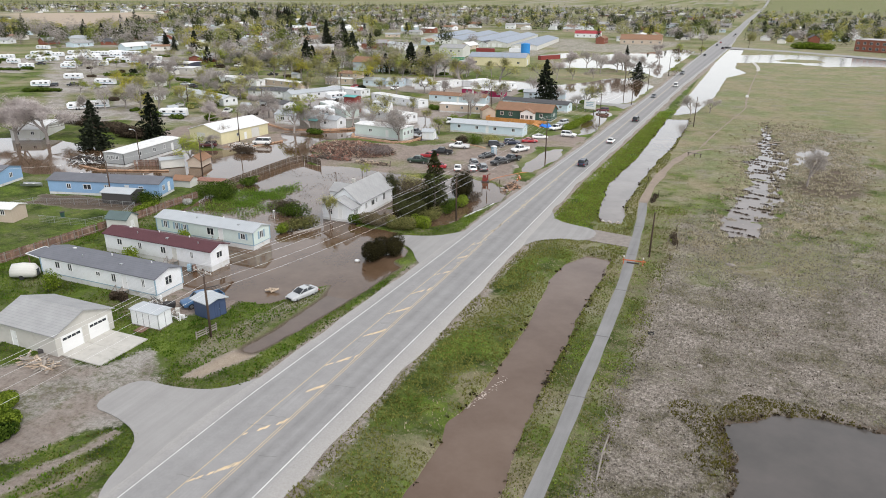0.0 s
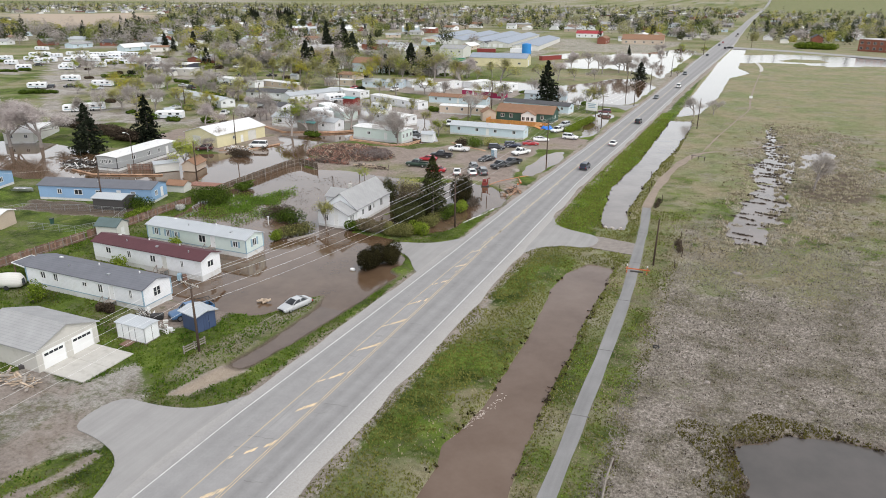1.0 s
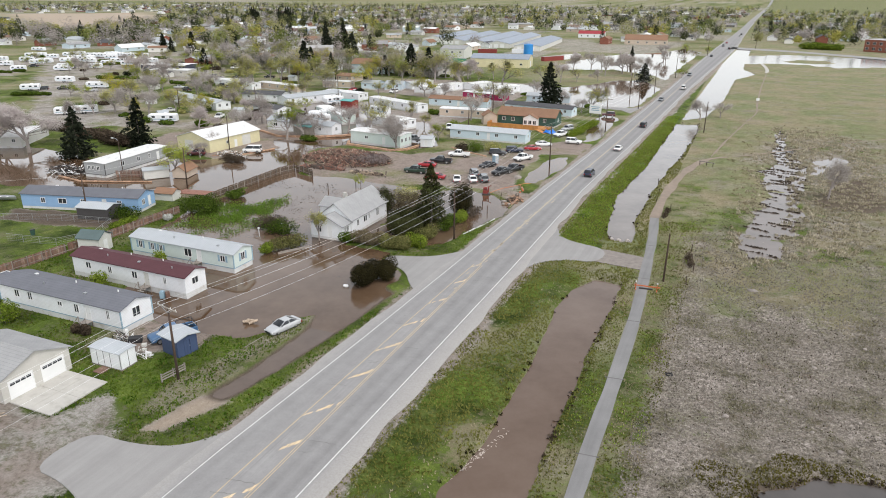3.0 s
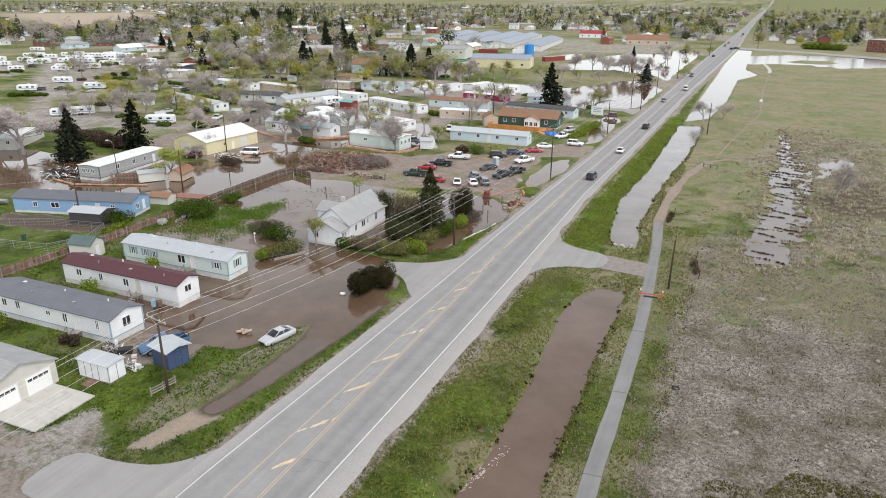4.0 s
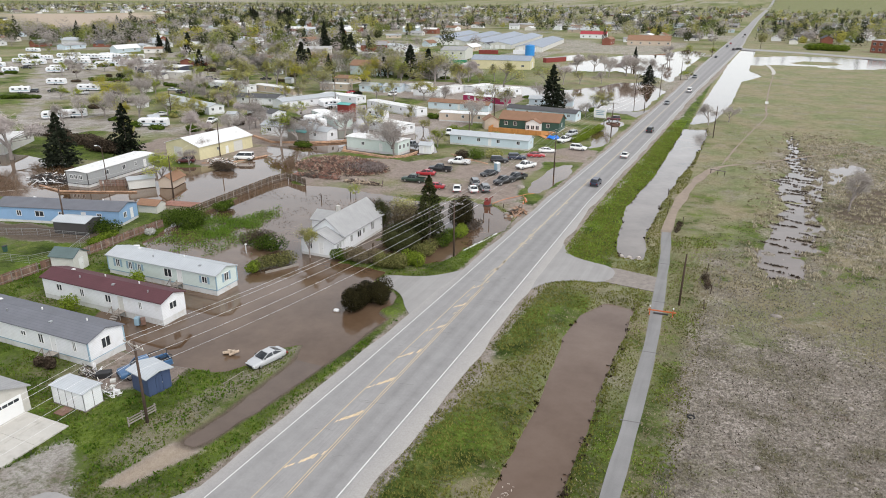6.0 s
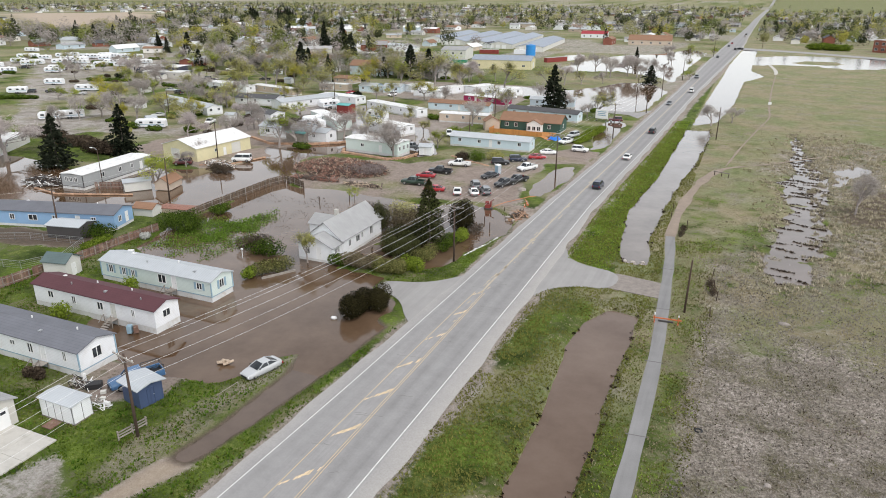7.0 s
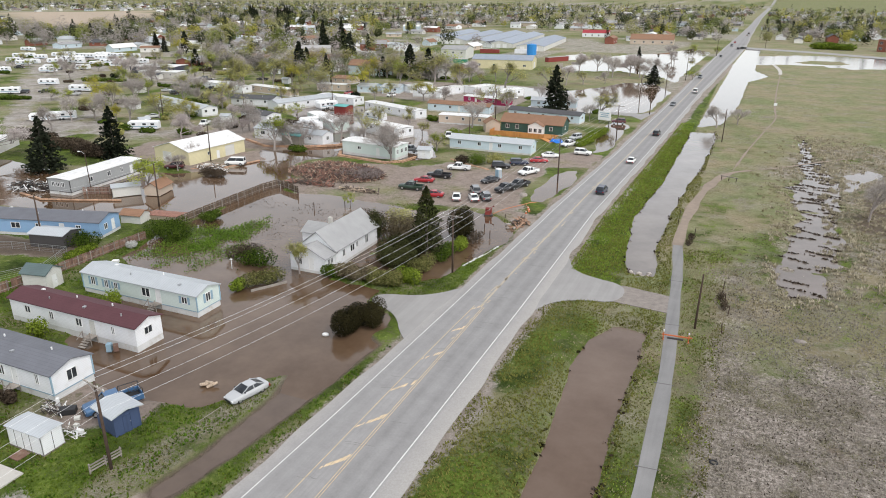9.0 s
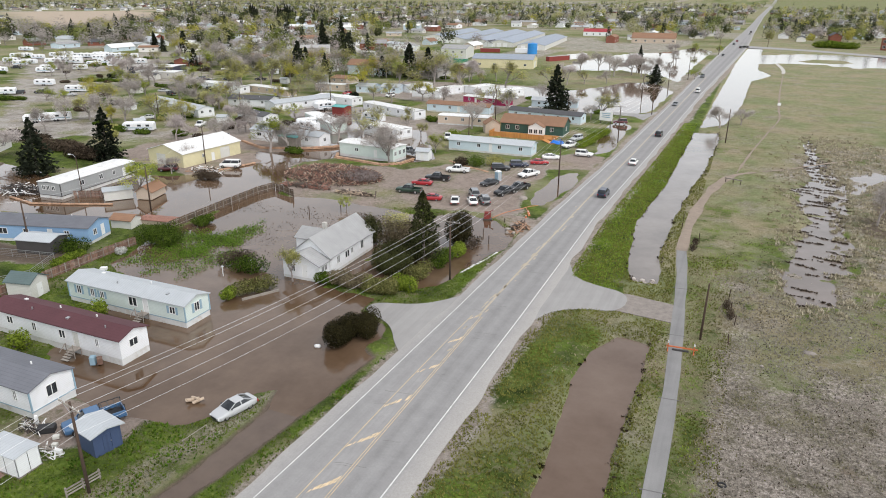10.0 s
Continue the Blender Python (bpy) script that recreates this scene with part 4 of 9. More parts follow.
def building(name, x, y, rz, L, W, h, wall, roof, label, category="mobile home", rise=0.9, ridge="x", windows=(), doors=(), skirt=0.0, over=0.25,
             frame="trim_white", pane="pane", trim="", shutters="", vents=0, steps=(), group="", z=0.0, corner=""):
    """A building with its middle at x, y; windows and doors: side letter (S, N, E, W), metres along it, sill, width, height."""
    th = thing(name, x, y, z, rz, label, category, group)
    BUILT.append((x, y, max(L, W) / 2, min(L, W) / 2, rz + (90 if W > L else 0)))
    a, b = L / 2, W / 2
    sides = {"S": (Vector((-a, -b, 0)), Vector((1, 0, 0)), L), "E": (Vector((a, -b, 0)), Vector((0, 1, 0)), W),
             "N": (Vector((a, b, 0)), Vector((-1, 0, 0)), L), "W": (Vector((-a, b, 0)), Vector((0, -1, 0)), W)}
    g = Geo()
    for s, (o, d, n) in sides.items():
        holes = [q[1:5] for q in (*windows, *doors) if q[0] == s]
        nrm = Vector((d.y, -d.x, 0))
        if s in "EW":
            o2, n2 = o + d * 0.14, n - 0.28
            holes = [(u - 0.14, zz, w, hh) for u, zz, w, hh in holes]
        else:
            o2, n2 = o, n
        wall_geo(g, o2, d, nrm, n2, h, holes, z0=skirt)
    rz_ = h + rise
    if rise > 0.35:
        for e in (-1, 1):
            if ridge == "x":
                tri = [(e * a, -b, h), (e * a, b, h), (e * a, 0, rz_ - 0.06)]
                off = (-e * 0.14, 0, 0)
            else:
                tri = [(-a, e * b, h), (a, e * b, h), (0, e * b, rz_ - 0.06)]
                off = (0, -e * 0.14, 0)
            g.loft([tri, [tuple(p[i] + off[i] for i in range(3)) for p in tri]])
    part("wall", g, wall, th)
    if skirt:
        s = Geo()
        for o, d, n in sides.values():
            wall_geo(s, o - Vector((d.y, -d.x, 0)) * 0.03, d, Vector((d.y, -d.x, 0)), n, skirt, [], 0.08, -0.6)
        part("skirting", s, "skirt", th, "dirty pale skirting")
    r = Geo()
    k, t = over, 0.12
    run, half, length = (b, b + k, a + k) if ridge == "x" else (a, a + k, b + k)
    drop = h - rise * k / run
    sx = (lambda p, q, zz: (p, q, zz)) if ridge == "x" else (lambda p, q, zz: (q, p, zz))
    prof = [(-half, drop), (0, rz_), (half, drop), (half, drop + t), (0, rz_ + t), (-half, drop + t)]
    r.loft([[sx(-length, q, zz + 0.02) for q, zz in prof], [sx(length, q, zz + 0.02) for q, zz in prof]])
    ro = part("roof", r, roof, th)
    for e in range(vents):
        v = Geo()
        u = (e + 0.5) / vents * 1.7 * a - 0.85 * a
        side = -0.45 if e % 2 else 0.3
        zz = h + rise * (1 - abs(side)) + 0.1
        px_, py_ = (u, side * b) if ridge == "x" else (side * a, u * b / a)
        if e % 3 == 0:
            v.box(px_ - 0.2, py_ - 0.2, zz - 0.15, px_ + 0.2, py_ + 0.2, zz + 0.16)
        else:
            v.tube([(px_, py_, zz - 0.2), (px_, py_, zz + 0.35)], 0.09, 8)
        part("roof_vent", v, "metal_grey" if e % 2 else "trim_white", ro)
    if trim:
        for ex in (-1, 1):
            for ey in (-1, 1):
                part("corner_trim", Geo().box(ex * a - 0.07 + ex * 0.02, ey * b - 0.07 + ey * 0.02, skirt, ex * a + 0.07 + ex * 0.02, ey * b + 0.07 + ey * 0.02, h - 0.02), trim, th)
        tg = Geo().box(-a - 0.02, -b - 0.02, skirt - 0.02, a + 0.02, -b + 0.02, skirt + 0.1)
        tg.box(a - 0.02, -b + 0.02, skirt - 0.02, a + 0.02, b - 0.02, skirt + 0.1)
        part("band", tg, trim, th)
    for s, u, zz, w, hh in windows:
        o, d, n = sides[s]
        fm, pm = window_meshes(w, hh, frame, pane)
        win = place(part("window", fm, None, th), o, d, u, zz)
        part("pane", pm, None, win)
        if shutters and w < 1.4:
            for su in (u - 0.42, u + w + 0.05):
                sg = cached(("shutter", round(hh, 2), shutters), lambda: Geo().box(0, -0.05, 0, 0.37, -0.004, hh).mesh("shutter", MAT[shutters]))
                place(part("shutter", sg, None, th), o, d, su, zz)
    for q in doors:
        s, u, zz, w, hh = q[:5]
        mat = q[5] if len(q) > 5 else "trim_white"
        o, d, n = sides[s]
        def make():
            dg = Geo().box(0.04, 0.03, 0.02, w - 0.04, 0.08, hh - 0.02)
            dg.box(0, -0.03, 0, 0.05, 0.1, hh).box(w - 0.05, -0.03, 0, w, 0.1, hh).box(0, -0.03, hh - 0.05, w, 0.1, hh)
            return dg.mesh("door", MAT[mat])
        do = place(part("door", cached(("door", round(w, 2), round(hh, 2), mat), make), None, th), o, d, u, zz)
        if w < 1.5:
            part("door_handle", cached("knob", lambda: Geo().box(0.72, -0.02, 0.95, 0.8, 0.03, 1.05).mesh("door_handle", MAT["metal_grey"])), None, do)
    for s, u in steps:
        o, d, n = sides[s]
        st = place(part("landing", Geo().box(-0.1, -1.1, 0.78, 1.2, -0.02, 0.84), "wood_grey", th, "weathered wooden landing"), o, d, u, 0)
        for i in range(4):
            part("tread", Geo().box(0, -1.1 - i * 0.28 - 0.14, 0.62 - i * 0.2, 1.1, -1.1 - i * 0.28 + 0.16, 0.67 - i * 0.2), "wood_grey", st)
        for px_ in (-0.06, 1.16):
            for py_ in (-1.05, -0.1):
                part("post", Geo().box(px_ - 0.04, py_ - 0.04, -0.4, px_ + 0.04, py_ + 0.04, 1.7 if py_ < -0.5 else 0.78), "wood_grey", st)
            part("handrail", Geo().beam((px_, -1.05, 1.65), (px_, -2.0, 0.9), 0.05, 0.09), "wood_grey", st)
    return th


def spread(side, n, length, sill=1.4, w=0.9, h=1.1, start=0.0):
    """n windows evenly along a side."""
    return [(side, start + (i + 0.5) * (length - start) / n - w / 2, sill, w, h) for i in range(n)]


# the near homes
building("mobile_home", -87.8, 61.3, 0, 22.4, 5.0, 3.2, "white_siding", "roof_slate", "white mobile home with slate-grey shingle roof and blue-grey trim", rise=0.75, skirt=0.75, trim="trim_blue", vents=5,
         windows=[("S", 3.0, 1.75, 1.0, 1.1), ("S", 5.6, 1.75, 0.9, 1.2), ("S", 11.2, 1.9, 0.9, 0.7), ("S", 14.2, 1.5, 0.9, 1.3), ("S", 19.9, 1.6, 0.6, 1.3), ("E", 1.8, 1.5, 1.3, 1.35), ("N", 5, 1.7, 1, 1)],
         doors=[("S", 16.2, 0.8, 0.95, 2.05)], steps=[("S", 16.1)])
building("mobile_home", -88.0, 72.5, 0, 21.9, 4.1, 3.15, "white_siding", "roof_maroon", "white mobile home with maroon shingle roof in flood water", rise=0.7, skirt=0.7, vents=6, trim="",
         windows=[("S", 2.7, 1.6, 1.1, 1.05), ("S", 7.2, 1.5, 0.8, 1.15), ("S", 11.9, 1.5, 1.1, 1.15), ("S", 17.9, 1.55, 0.6, 1.1), ("E", 1.3, 1.6, 1.3, 1.05), ("N", 6, 1.6, 1, 1), ("N", 14, 1.6, 1, 1)],
         doors=[("S", 14.3, 0.75, 0.9, 2.05, "offwhite_siding")], steps=[("S", 14.2)], frame="trim_white")
building("mobile_home", -87.6, 83.05, 0, 20.9, 4.4, 3.0, "palegreen_siding", "roof_pale", "pale green mobile home with blue shutters and pale metal roof", rise=0.7, skirt=0.65, trim="trim_blue", vents=4, shutters="trim_blue",
         windows=[("S", 1.6, 1.4, 0.85, 1.25), ("S", 4.2, 1.4, 0.75, 1.2), ("S", 6.0, 1.5, 0.75, 1.0), ("S", 11.2, 1.35, 1.5, 1.35), ("S", 18.3, 1.5, 1.0, 1.05), ("E", 1.7, 1.45, 0.95, 1.3)],
         doors=[("S", 13.7, 0.7, 0.95, 2.1)], steps=[("S", 13.4)])
# garage with two doors
garage = building("garage", -80.4, 46.1, 0, 10.2, 8.2, 2.75, "stucco", "roof_grey", "off-white stucco garage with grey shingle roof", "garage", rise=1.5, over=0.3, windows=[], doors=[("E", 0.75, 0.0, 2.9, 2.25), ("E", 4.55, 0.0, 2.9, 2.25), ("S", 2.6, 0.0, 0.95, 2.05)])
for u in (0.75, 4.55):
    gl = Geo()
    for i in range(4):
        gl.box(5.06, -4.1 + u + 0.25 + i * 0.62, 1.62, 5.09, -4.1 + u + 0.78 + i * 0.62, 1.92)
    part("door_window", gl, "pane", garage, "row of small dark panes")
tagged(garage, "off-white stucco garage with two white doors and grey roof")
ap = thing("garage_apron", -72.2, 46.0, 0, 0, "pale concrete slab in front of the garage", "driveway", kind="structure")
for i in range(2):
    for j in range(2):
        part("concrete_panel", Geo().box(-3.1 + i * 3.12, -3.55 + j * 3.56, -0.15, -0.02 + i * 3.12, -0.02 + j * 3.56, 0.09), "concrete", ap)
tarp = Geo()
tarp.loft([[(-87.6 + i * 0.5, 43.5 + j * 0.9, 1.0 + 1.3 * math.sin(math.pi * (i + 0.5) / 5) * (1 - 0.1 * j) + 0.1 * math.sin(j * 3 + i)) for i in range(5)] for j in range(8)], False, False)
solo("boat_cover", tarp, "trim_white", "white tarpaulin over a boat behind the garage", "tarpaulin", smooth=True)
# sheds
sh = thing("shed", -71.85, 53.1, 0, 0, "white metal garden shed with pale flat roof", "shed")
g = Geo()
for q in ((Vector((-2.3, -1.15, 0)), Vector((1, 0, 0)), 4.6), (Vector((2.3, -1.15, 0)), Vector((0, 1, 0)), 2.3), (Vector((2.3, 1.15, 0)), Vector((-1, 0, 0)), 4.6), (Vector((-2.3, 1.15, 0)), Vector((0, -1, 0)), 2.3)):
    wall_geo(g, q[0], q[1], Vector((q[1].y, -q[1].x, 0)), q[2], 2.15, [], 0.05, 0.1)
part("wall", g, "white_siding", sh)
g = Geo()
g.loft([[(-2.45, y, 2.14 + 0.12 * (1 - abs(y) / 1.3)) for y in (-1.3, 0, 1.3)] + [(-2.45, y, 2.2 + 0.12 * (1 - abs(y) / 1.3)) for y in (1.3, 0, -1.3)], [(2.45, y, 2.14 + 0.12 * (1 - abs(y) / 1.3)) for y in (-1.3, 0, 1.3)] + [(2.45, y, 2.2 + 0.12 * (1 - abs(y) / 1.3)) for y in (1.3, 0, -1.3)]])
part("roof", g, "roof_pale", sh)
for i, u in enumerate((-1.3, -0.25, 0.75)):
    part("seam", Geo().box(u, -1.17, 0.1, u + 0.05, -1.14, 2.1), "trim_dark", sh)
part("seam", Geo().box(2.29, 0.0, 0.1, 2.32, 0.05, 2.1), "trim_dark", sh)
part("base", Geo().box(-2.35, -1.2, -0.1, 2.35, 1.2, 0.12), "wood_grey", sh)
part("ramp", Geo().box(-0.6, -2.6, 0.0, 0.7, -1.25, 0.09), "wood_red", sh, "brown plank ramp")
building("shed", -66.9, 58.4, -12, 3.1, 2.7, 2.35, "navy_panel", "roof_pale", "navy blue shed with pale metal roof", "shed", rise=0.3, over=0.35, doors=[("E", 0.9, 0.1, 0.85, 1.9, "navy_panel")])
building("shed", -105.2, 79.8, 12, 4.0, 3.2, 2.5, "offwhite_siding", "roof_green", "pale shed with dark green roof", "shed", rise=0.9, doors=[("E", 1.1, 0.05, 1.0, 1.95)])
building("shed", -131.0, 75.4, 15, 7.5, 3.8, 2.6, "tan_siding", "roof_white", "beige outbuilding with white roof", "shed", rise=0.5, windows=spread("S", 2, 7.5))
# blue homes
building("mobile_home", -127.2, 97.6, 15.6, 25.0, 6.0, 3.0, "blue_siding", "roof_slate", "blue mobile home with grey shingle roof", rise=0.9, skirt=0.5, vents=3,
         windows=[("S", 4.2, 1.3, 1.0, 1.1), ("S", 8.0, 1.3, 1.8, 1.1), ("S", 12.8, 1.3, 1.1, 1.1), ("S", 20.5, 1.3, 1.0, 1.1), ("E", 1.3, 1.3, 1.0, 1.1)], doors=[("S", 17.4, 0.6, 0.95, 2.0), ("E", 3.5, 0.6, 0.95, 2.0)])
# solid dark walls paint in the shade inside the lean-to
building("carport", -119.5, 93.2, 12, 6.5, 4.0, 2.3, "trim_dark", "roof_pale", "low lean-to with shade painted as dark walls and pale sheet roof beside the blue home", "lean-to", rise=0.5)
building("mobile_home", -166.0, 91.0, 15, 25.0, 7.0, 3.0, "blue_siding", "roof_slate", "blue mobile home with grey roof", rise=0.9, skirt=0.5, windows=[("S", 20, 1.3, 1.0, 1.1), ("E", 3, 1.3, 1, 1.1)])
# the white house in the flood
house = building("house", -72.85, 109.9, 0, 6.6, 13.4, 3.0, "white_siding", "roof_grey", "white clapboard house with pale grey roof in flood water", "house", rise=2.6, ridge="y", skirt=0.3, over=0.35,
                 windows=[("E", 2.0, 1.2, 0.8, 1.2), ("E", 4.4, 1.2, 1.3, 1.2), ("E", 6.2, 1.4, 0.7, 1.0), ("E", 9.2, 1.1, 1.0, 1.5), ("N", 2.5, 1.2, 1, 1.2), ("W", 5, 1.2, 1, 1.2)])
building("house_porch", -72.85, 101.75, 0, 6.4, 2.9, 2.6, "white_siding", "roof_grey", "enclosed white front porch of the house", "porch", rise=1.5, ridge="y", skirt=0.3, over=0.35,
         windows=[("E", 0.7, 1.2, 0.7, 1.0), ("E", 1.5, 1.2, 0.7, 1.0), ("S", 1.4, 1.0, 0.8, 1.2)], doors=[("S", 3.4, 0.35, 0.95, 2.0)])
building("house_wing", -78.2, 112.0, 0, 4.0, 4.6, 2.6, "white_siding", "roof_grey", "small grey-roofed wing behind the white house", "house wing", rise=1.2, skirt=0.3, windows=[("W", 1.8, 1.2, 1.0, 1.0)])
ch = Geo().box(-76.3, 111.8, 3.0, -75.7, 112.4, 5.0)
solo("chimney", ch, "stucco", "pale rendered chimney beside the roof", "chimney")
# grey trailer, yellow workshop
building("mobile_home", -147.0, 126.3, 5, 6.0, 21.5, 3.2, "grey_siding", "roof_white", "grey trailer home with flat white roof", rise=0.22, ridge="y", skirt=0.5, over=0.15, trim="trim_dark",
         windows=[("E", 5.0, 1.6, 1.3, 1.1), ("E", 10.5, 1.6, 1.1, 1.1), ("E", 14.5, 1.6, 0.8, 1.1), ("S", 1.0, 1.6, 0.9, 1.0), ("S", 2.2, 1.6, 0.9, 1.0), ("S", 3.6, 1.6, 0.9, 1.0)], doors=[("E", 17.5, 0.6, 0.95, 2.0)])
building("workshop", -144.5, 157.0, -6, 12.5, 19.0, 3.4, "cream_siding", "roof_white", "cream metal workshop with white roof", "workshop", rise=1.8, ridge="y", over=0.3,
         windows=[("E", 6, 1.5, 1.0, 0.9)], doors=[("E", 9.0, 0.05, 1.0, 2.1), ("E", 12.0, 0.05, 3.2, 2.8, "offwhite_siding"), ("S", 3, 0.05, 3.2, 2.7, "offwhite_siding")])
# homes of the trailer court
building("mobile_home", -103.3, 177.2, -6, 17.0, 6.0, 3.4, "palegreen_siding", "roof_white", "pale mobile home with flat white roof in the flood", rise=0.25, skirt=0.5, windows=[("S", 5, 1.6, 1.1, 0.9), ("S", 14.8, 1.4, 1.2, 1.2), *spread("E", 3, 6, 1.4, 1.0, 1.2)], doors=[("S", 11, 0.6, 1, 2.0)], vents=3)
building("mobile_home", -134.0, 183.6, -4, 25.0, 5.0, 3.0, "white_siding", "roof_pale", "white mobile home with pale gable roof", rise=0.9, skirt=0.4, windows=[("S", 2.5, 1.4, 1.6, 1), ("S", 7, 1.4, 1, 1), ("S", 20, 1.4, 1, 1), ("E", 1.8, 1.4, 1.1, 1.1)], doors=[("S", 11.5, 0.5, 1, 2)], vents=2)
building("awning", -131.5, 180.2, -4, 6.5, 2.6, 2.5, "wood_grey", "teal_metal", "teal metal awning on posts before the home", "awning", rise=0.25)
COURT = [
    (-138.0, 208.5, -36, 24, 5, "palegreen_siding", "roof_white", "pale mobile home with teal trim and white roof"),
    (-163.0, 206.5, -16, 14, 6, "white_siding", "roof_dark", "white mobile home with dark grey roof"),
    (-168.5, 239.0, 68, 26, 7, "white_siding", "roof_pale", "long white mobile home with pale roof"),
    (-160.0, 252.5, -12, 19, 6, "white_siding", "roof_white", "white mobile home with flat white roof"),
    (-187.0, 235.0, 10, 17, 8, "white_siding", "roof_dark", "white mobile home with dark patched roof"),
    (-200.0, 263.5, -14, 26, 5, "tan_siding", "roof_white", "reddish mobile home with white roof"),
    (-224.0, 263.5, -16, 27, 5, "white_siding", "roof_white", "white mobile home with flat white roof"),
    (-129.0, 238.5, -24, 29, 5, "white_siding", "roof_white", "white mobile home with flat white roof"),
    (-113.0, 204.0, -20, 15, 6, "white_siding", "roof_white", "white mobile home behind bare trees"),
    (-98.5, 230.5, 4, 17, 5, "tan_siding", "roof_white", "tan mobile home with white roof"),
    (-109.0, 252.0, 0, 24, 5, "paleblue_siding", "roof_brown", "blue-grey mobile home with tan roof"),
    (-76.5, 195.5, 0, 23.5, 5.0, "paleblue_siding", "roof_pale", "pale blue mobile home with pale roof"),
    (-76.0, 248.5, -8, 26, 5, "paleblue_siding", "roof_dark", "pale blue mobile home with dark roof"),
    (-80.5, 276.5, 8, 17, 5, "paleblue_siding", "roof_pale", "pale blue mobile home in standing water"),
    (-165.5, 285.5, 4, 8, 8, "paleblue_siding", "roof_pale", "small pale blue home with pale roof"),
    (-155.0, 288.0, 10, 8, 9, "paleblue_siding", "roof_pale", "small grey-blue home with gable roof"),
    (-148.0, 297.0, 70, 14, 6, "white_siding", "roof_white", "white trailer with bright white roof"),
    (-135.5, 282.5, -4, 13, 5, "white_siding", "roof_white", "white trailer with bright white roof"),
    (-131.5, 294.0, 70, 14, 6, "white_siding", "roof_white", "white trailer with bright white roof"),
    (-121.0, 304.0, 70, 13, 6, "white_siding", "roof_white", "white trailer with bright white roof"),
    (-107.0, 296.0, 60, 16, 6, "white_siding", "roof_white", "white trailer with bright white roof"),
    (-110.0, 273.5, -12, 11, 5, "magenta_siding", "roof_white", "magenta trailer home with white roof"),
    (-100.5, 272.0, -4, 8, 5, "magenta_siding", "roof_white", "magenta trailer home with white roof"),
    (-190.5, 307.0, -6, 9, 10, "tan_siding", "roof_brown", "tan house with brown gable roof"),
    (-182.5, 283.5, 6, 14, 5, "tan_siding", "roof_white", "tan trailer with white roof"),
    (-202.0, 213.0, -20, 36, 6, "white_siding", "roof_pale", "long white mobile home with pale roof"),
    (-232.0, 268.0, 0, 16, 5, "white_siding", "roof_white", "white mobile home with flat white roof"),
    (-200.0, 137.0, 30, 8, 18, "offwhite_siding", "roof_white", "pale mobile home behind a bare tree"),
]
for i, (x, y, rz, L, W, wall, roof, label) in enumerate(COURT):
    flat = roof == "roof_white"
    building("mobile_home", x, y, rz, L, W, 2.8, wall, roof, label, rise=0.22 if flat else 0.9, skirt=0.45, over=0.12 if flat else 0.3, vents=1 + i % 3, group="homes of the trailer court",
             windows=[*spread("S", max(2, int(L // 5)), L, 1.4, 1.0, 1.0), *spread("E", 1 + (W > 5.5), W, 1.4, 1.0, 1.0)], doors=[("S", L * 0.52 - 0.5, 0.5, 0.95, 2.0)] if int(L // 5) % 2 == 0 else [("W", 1.5, 0.5, 0.95, 2.0)])
building("garage", -306.0, 306.0, 12, 26, 14, 3.6, "dark_wall", "roof_white", "dark blue flat-roofed building with white roof", "building", rise=0.25, over=0.2, windows=spread("S", 3, 26))
building("garage", -288.0, 290.0, 10, 22, 9, 3.0, "stucco", "roof_white", "low pale building with white flat roof", "building", rise=0.2, windows=spread("S", 3, 22))
building("shed", -145.0, 230.0, -4, 5.0, 4.5, 3.0, "red_barn", "teal_metal", "small red shed with green roof", "shed", rise=0.4, doors=[("S", 1.8, 0.1, 1.1, 2, "red_barn")])
building("shed", -89.5, 179.5, 8, 3.4, 3.0, 2.3, "white_siding", "roof_pale", "small white garden shed", "shed", rise=0.6, doors=[("S", 1.2, 0.1, 0.9, 1.9)])
building("shed", -221.5, 208.0, 10, 3.4, 2.6, 2.0, "white_siding", "roof_white", "small white shed beside a shrub", "shed", rise=0.5)
building("house", -73.5, 226.5, 0, 19.5, 8.0, 3.2, "green_siding", "roof_brown", "dark green house with brown roof and white porch", "house", rise=2.0, skirt=0.3, over=0.4, windows=[("S", 1.5, 1.3, 1.2, 1.2), ("S", 4.6, 1.3, 1.2, 1.2), ("S", 9.0, 1.3, 1.2, 1.2), ("S", 15.5, 1.3, 1.0, 1.2), ("E", 3.2, 1.3, 1.2, 1.2)], doors=[("S", 12.2, 0.4, 1.0, 2.1)])
building("porch", -71.5, 221.2, 0, 4.6, 2.4, 2.9, "trim_white", "roof_brown", "white glazed porch on the green house", "porch", rise=1.2, ridge="y", windows=spread("S", 3, 4.6, 0.9, 1.1, 1.3))
deck = thing("deck", -73.5, 217.5, 0, 0, "orange-stained timber deck with plank railing", "deck")
part("deck_floor", Geo().box(-11, -2.0, 0.3, 9, 4.2, 0.42), "wood_orange", deck)
for i in range(66):
    x = -11 + i * 0.31
    if not 6.0 < x < 8.0:
        part("plank", cached("deck_plank", lambda: Geo().box(0, -2.1, 0.0, 0.28, -2.03, 1.5).mesh("plank", MAT["wood_orange"])), None, deck).location.x = x
for i in range(20):
    part("plank", cached("deck_plank_w", lambda: Geo().box(-11.06, 0, 0.0, -11.0, 0.28, 1.6).mesh("plank", MAT["wood_orange"])), None, deck).location.y = -2.0 + i * 0.31
part("ramp", Geo().beam((6.0, -2.4, 0.4), (9.8, -6.0, -0.05), 1.6, 0.1), "wood_orange", deck)
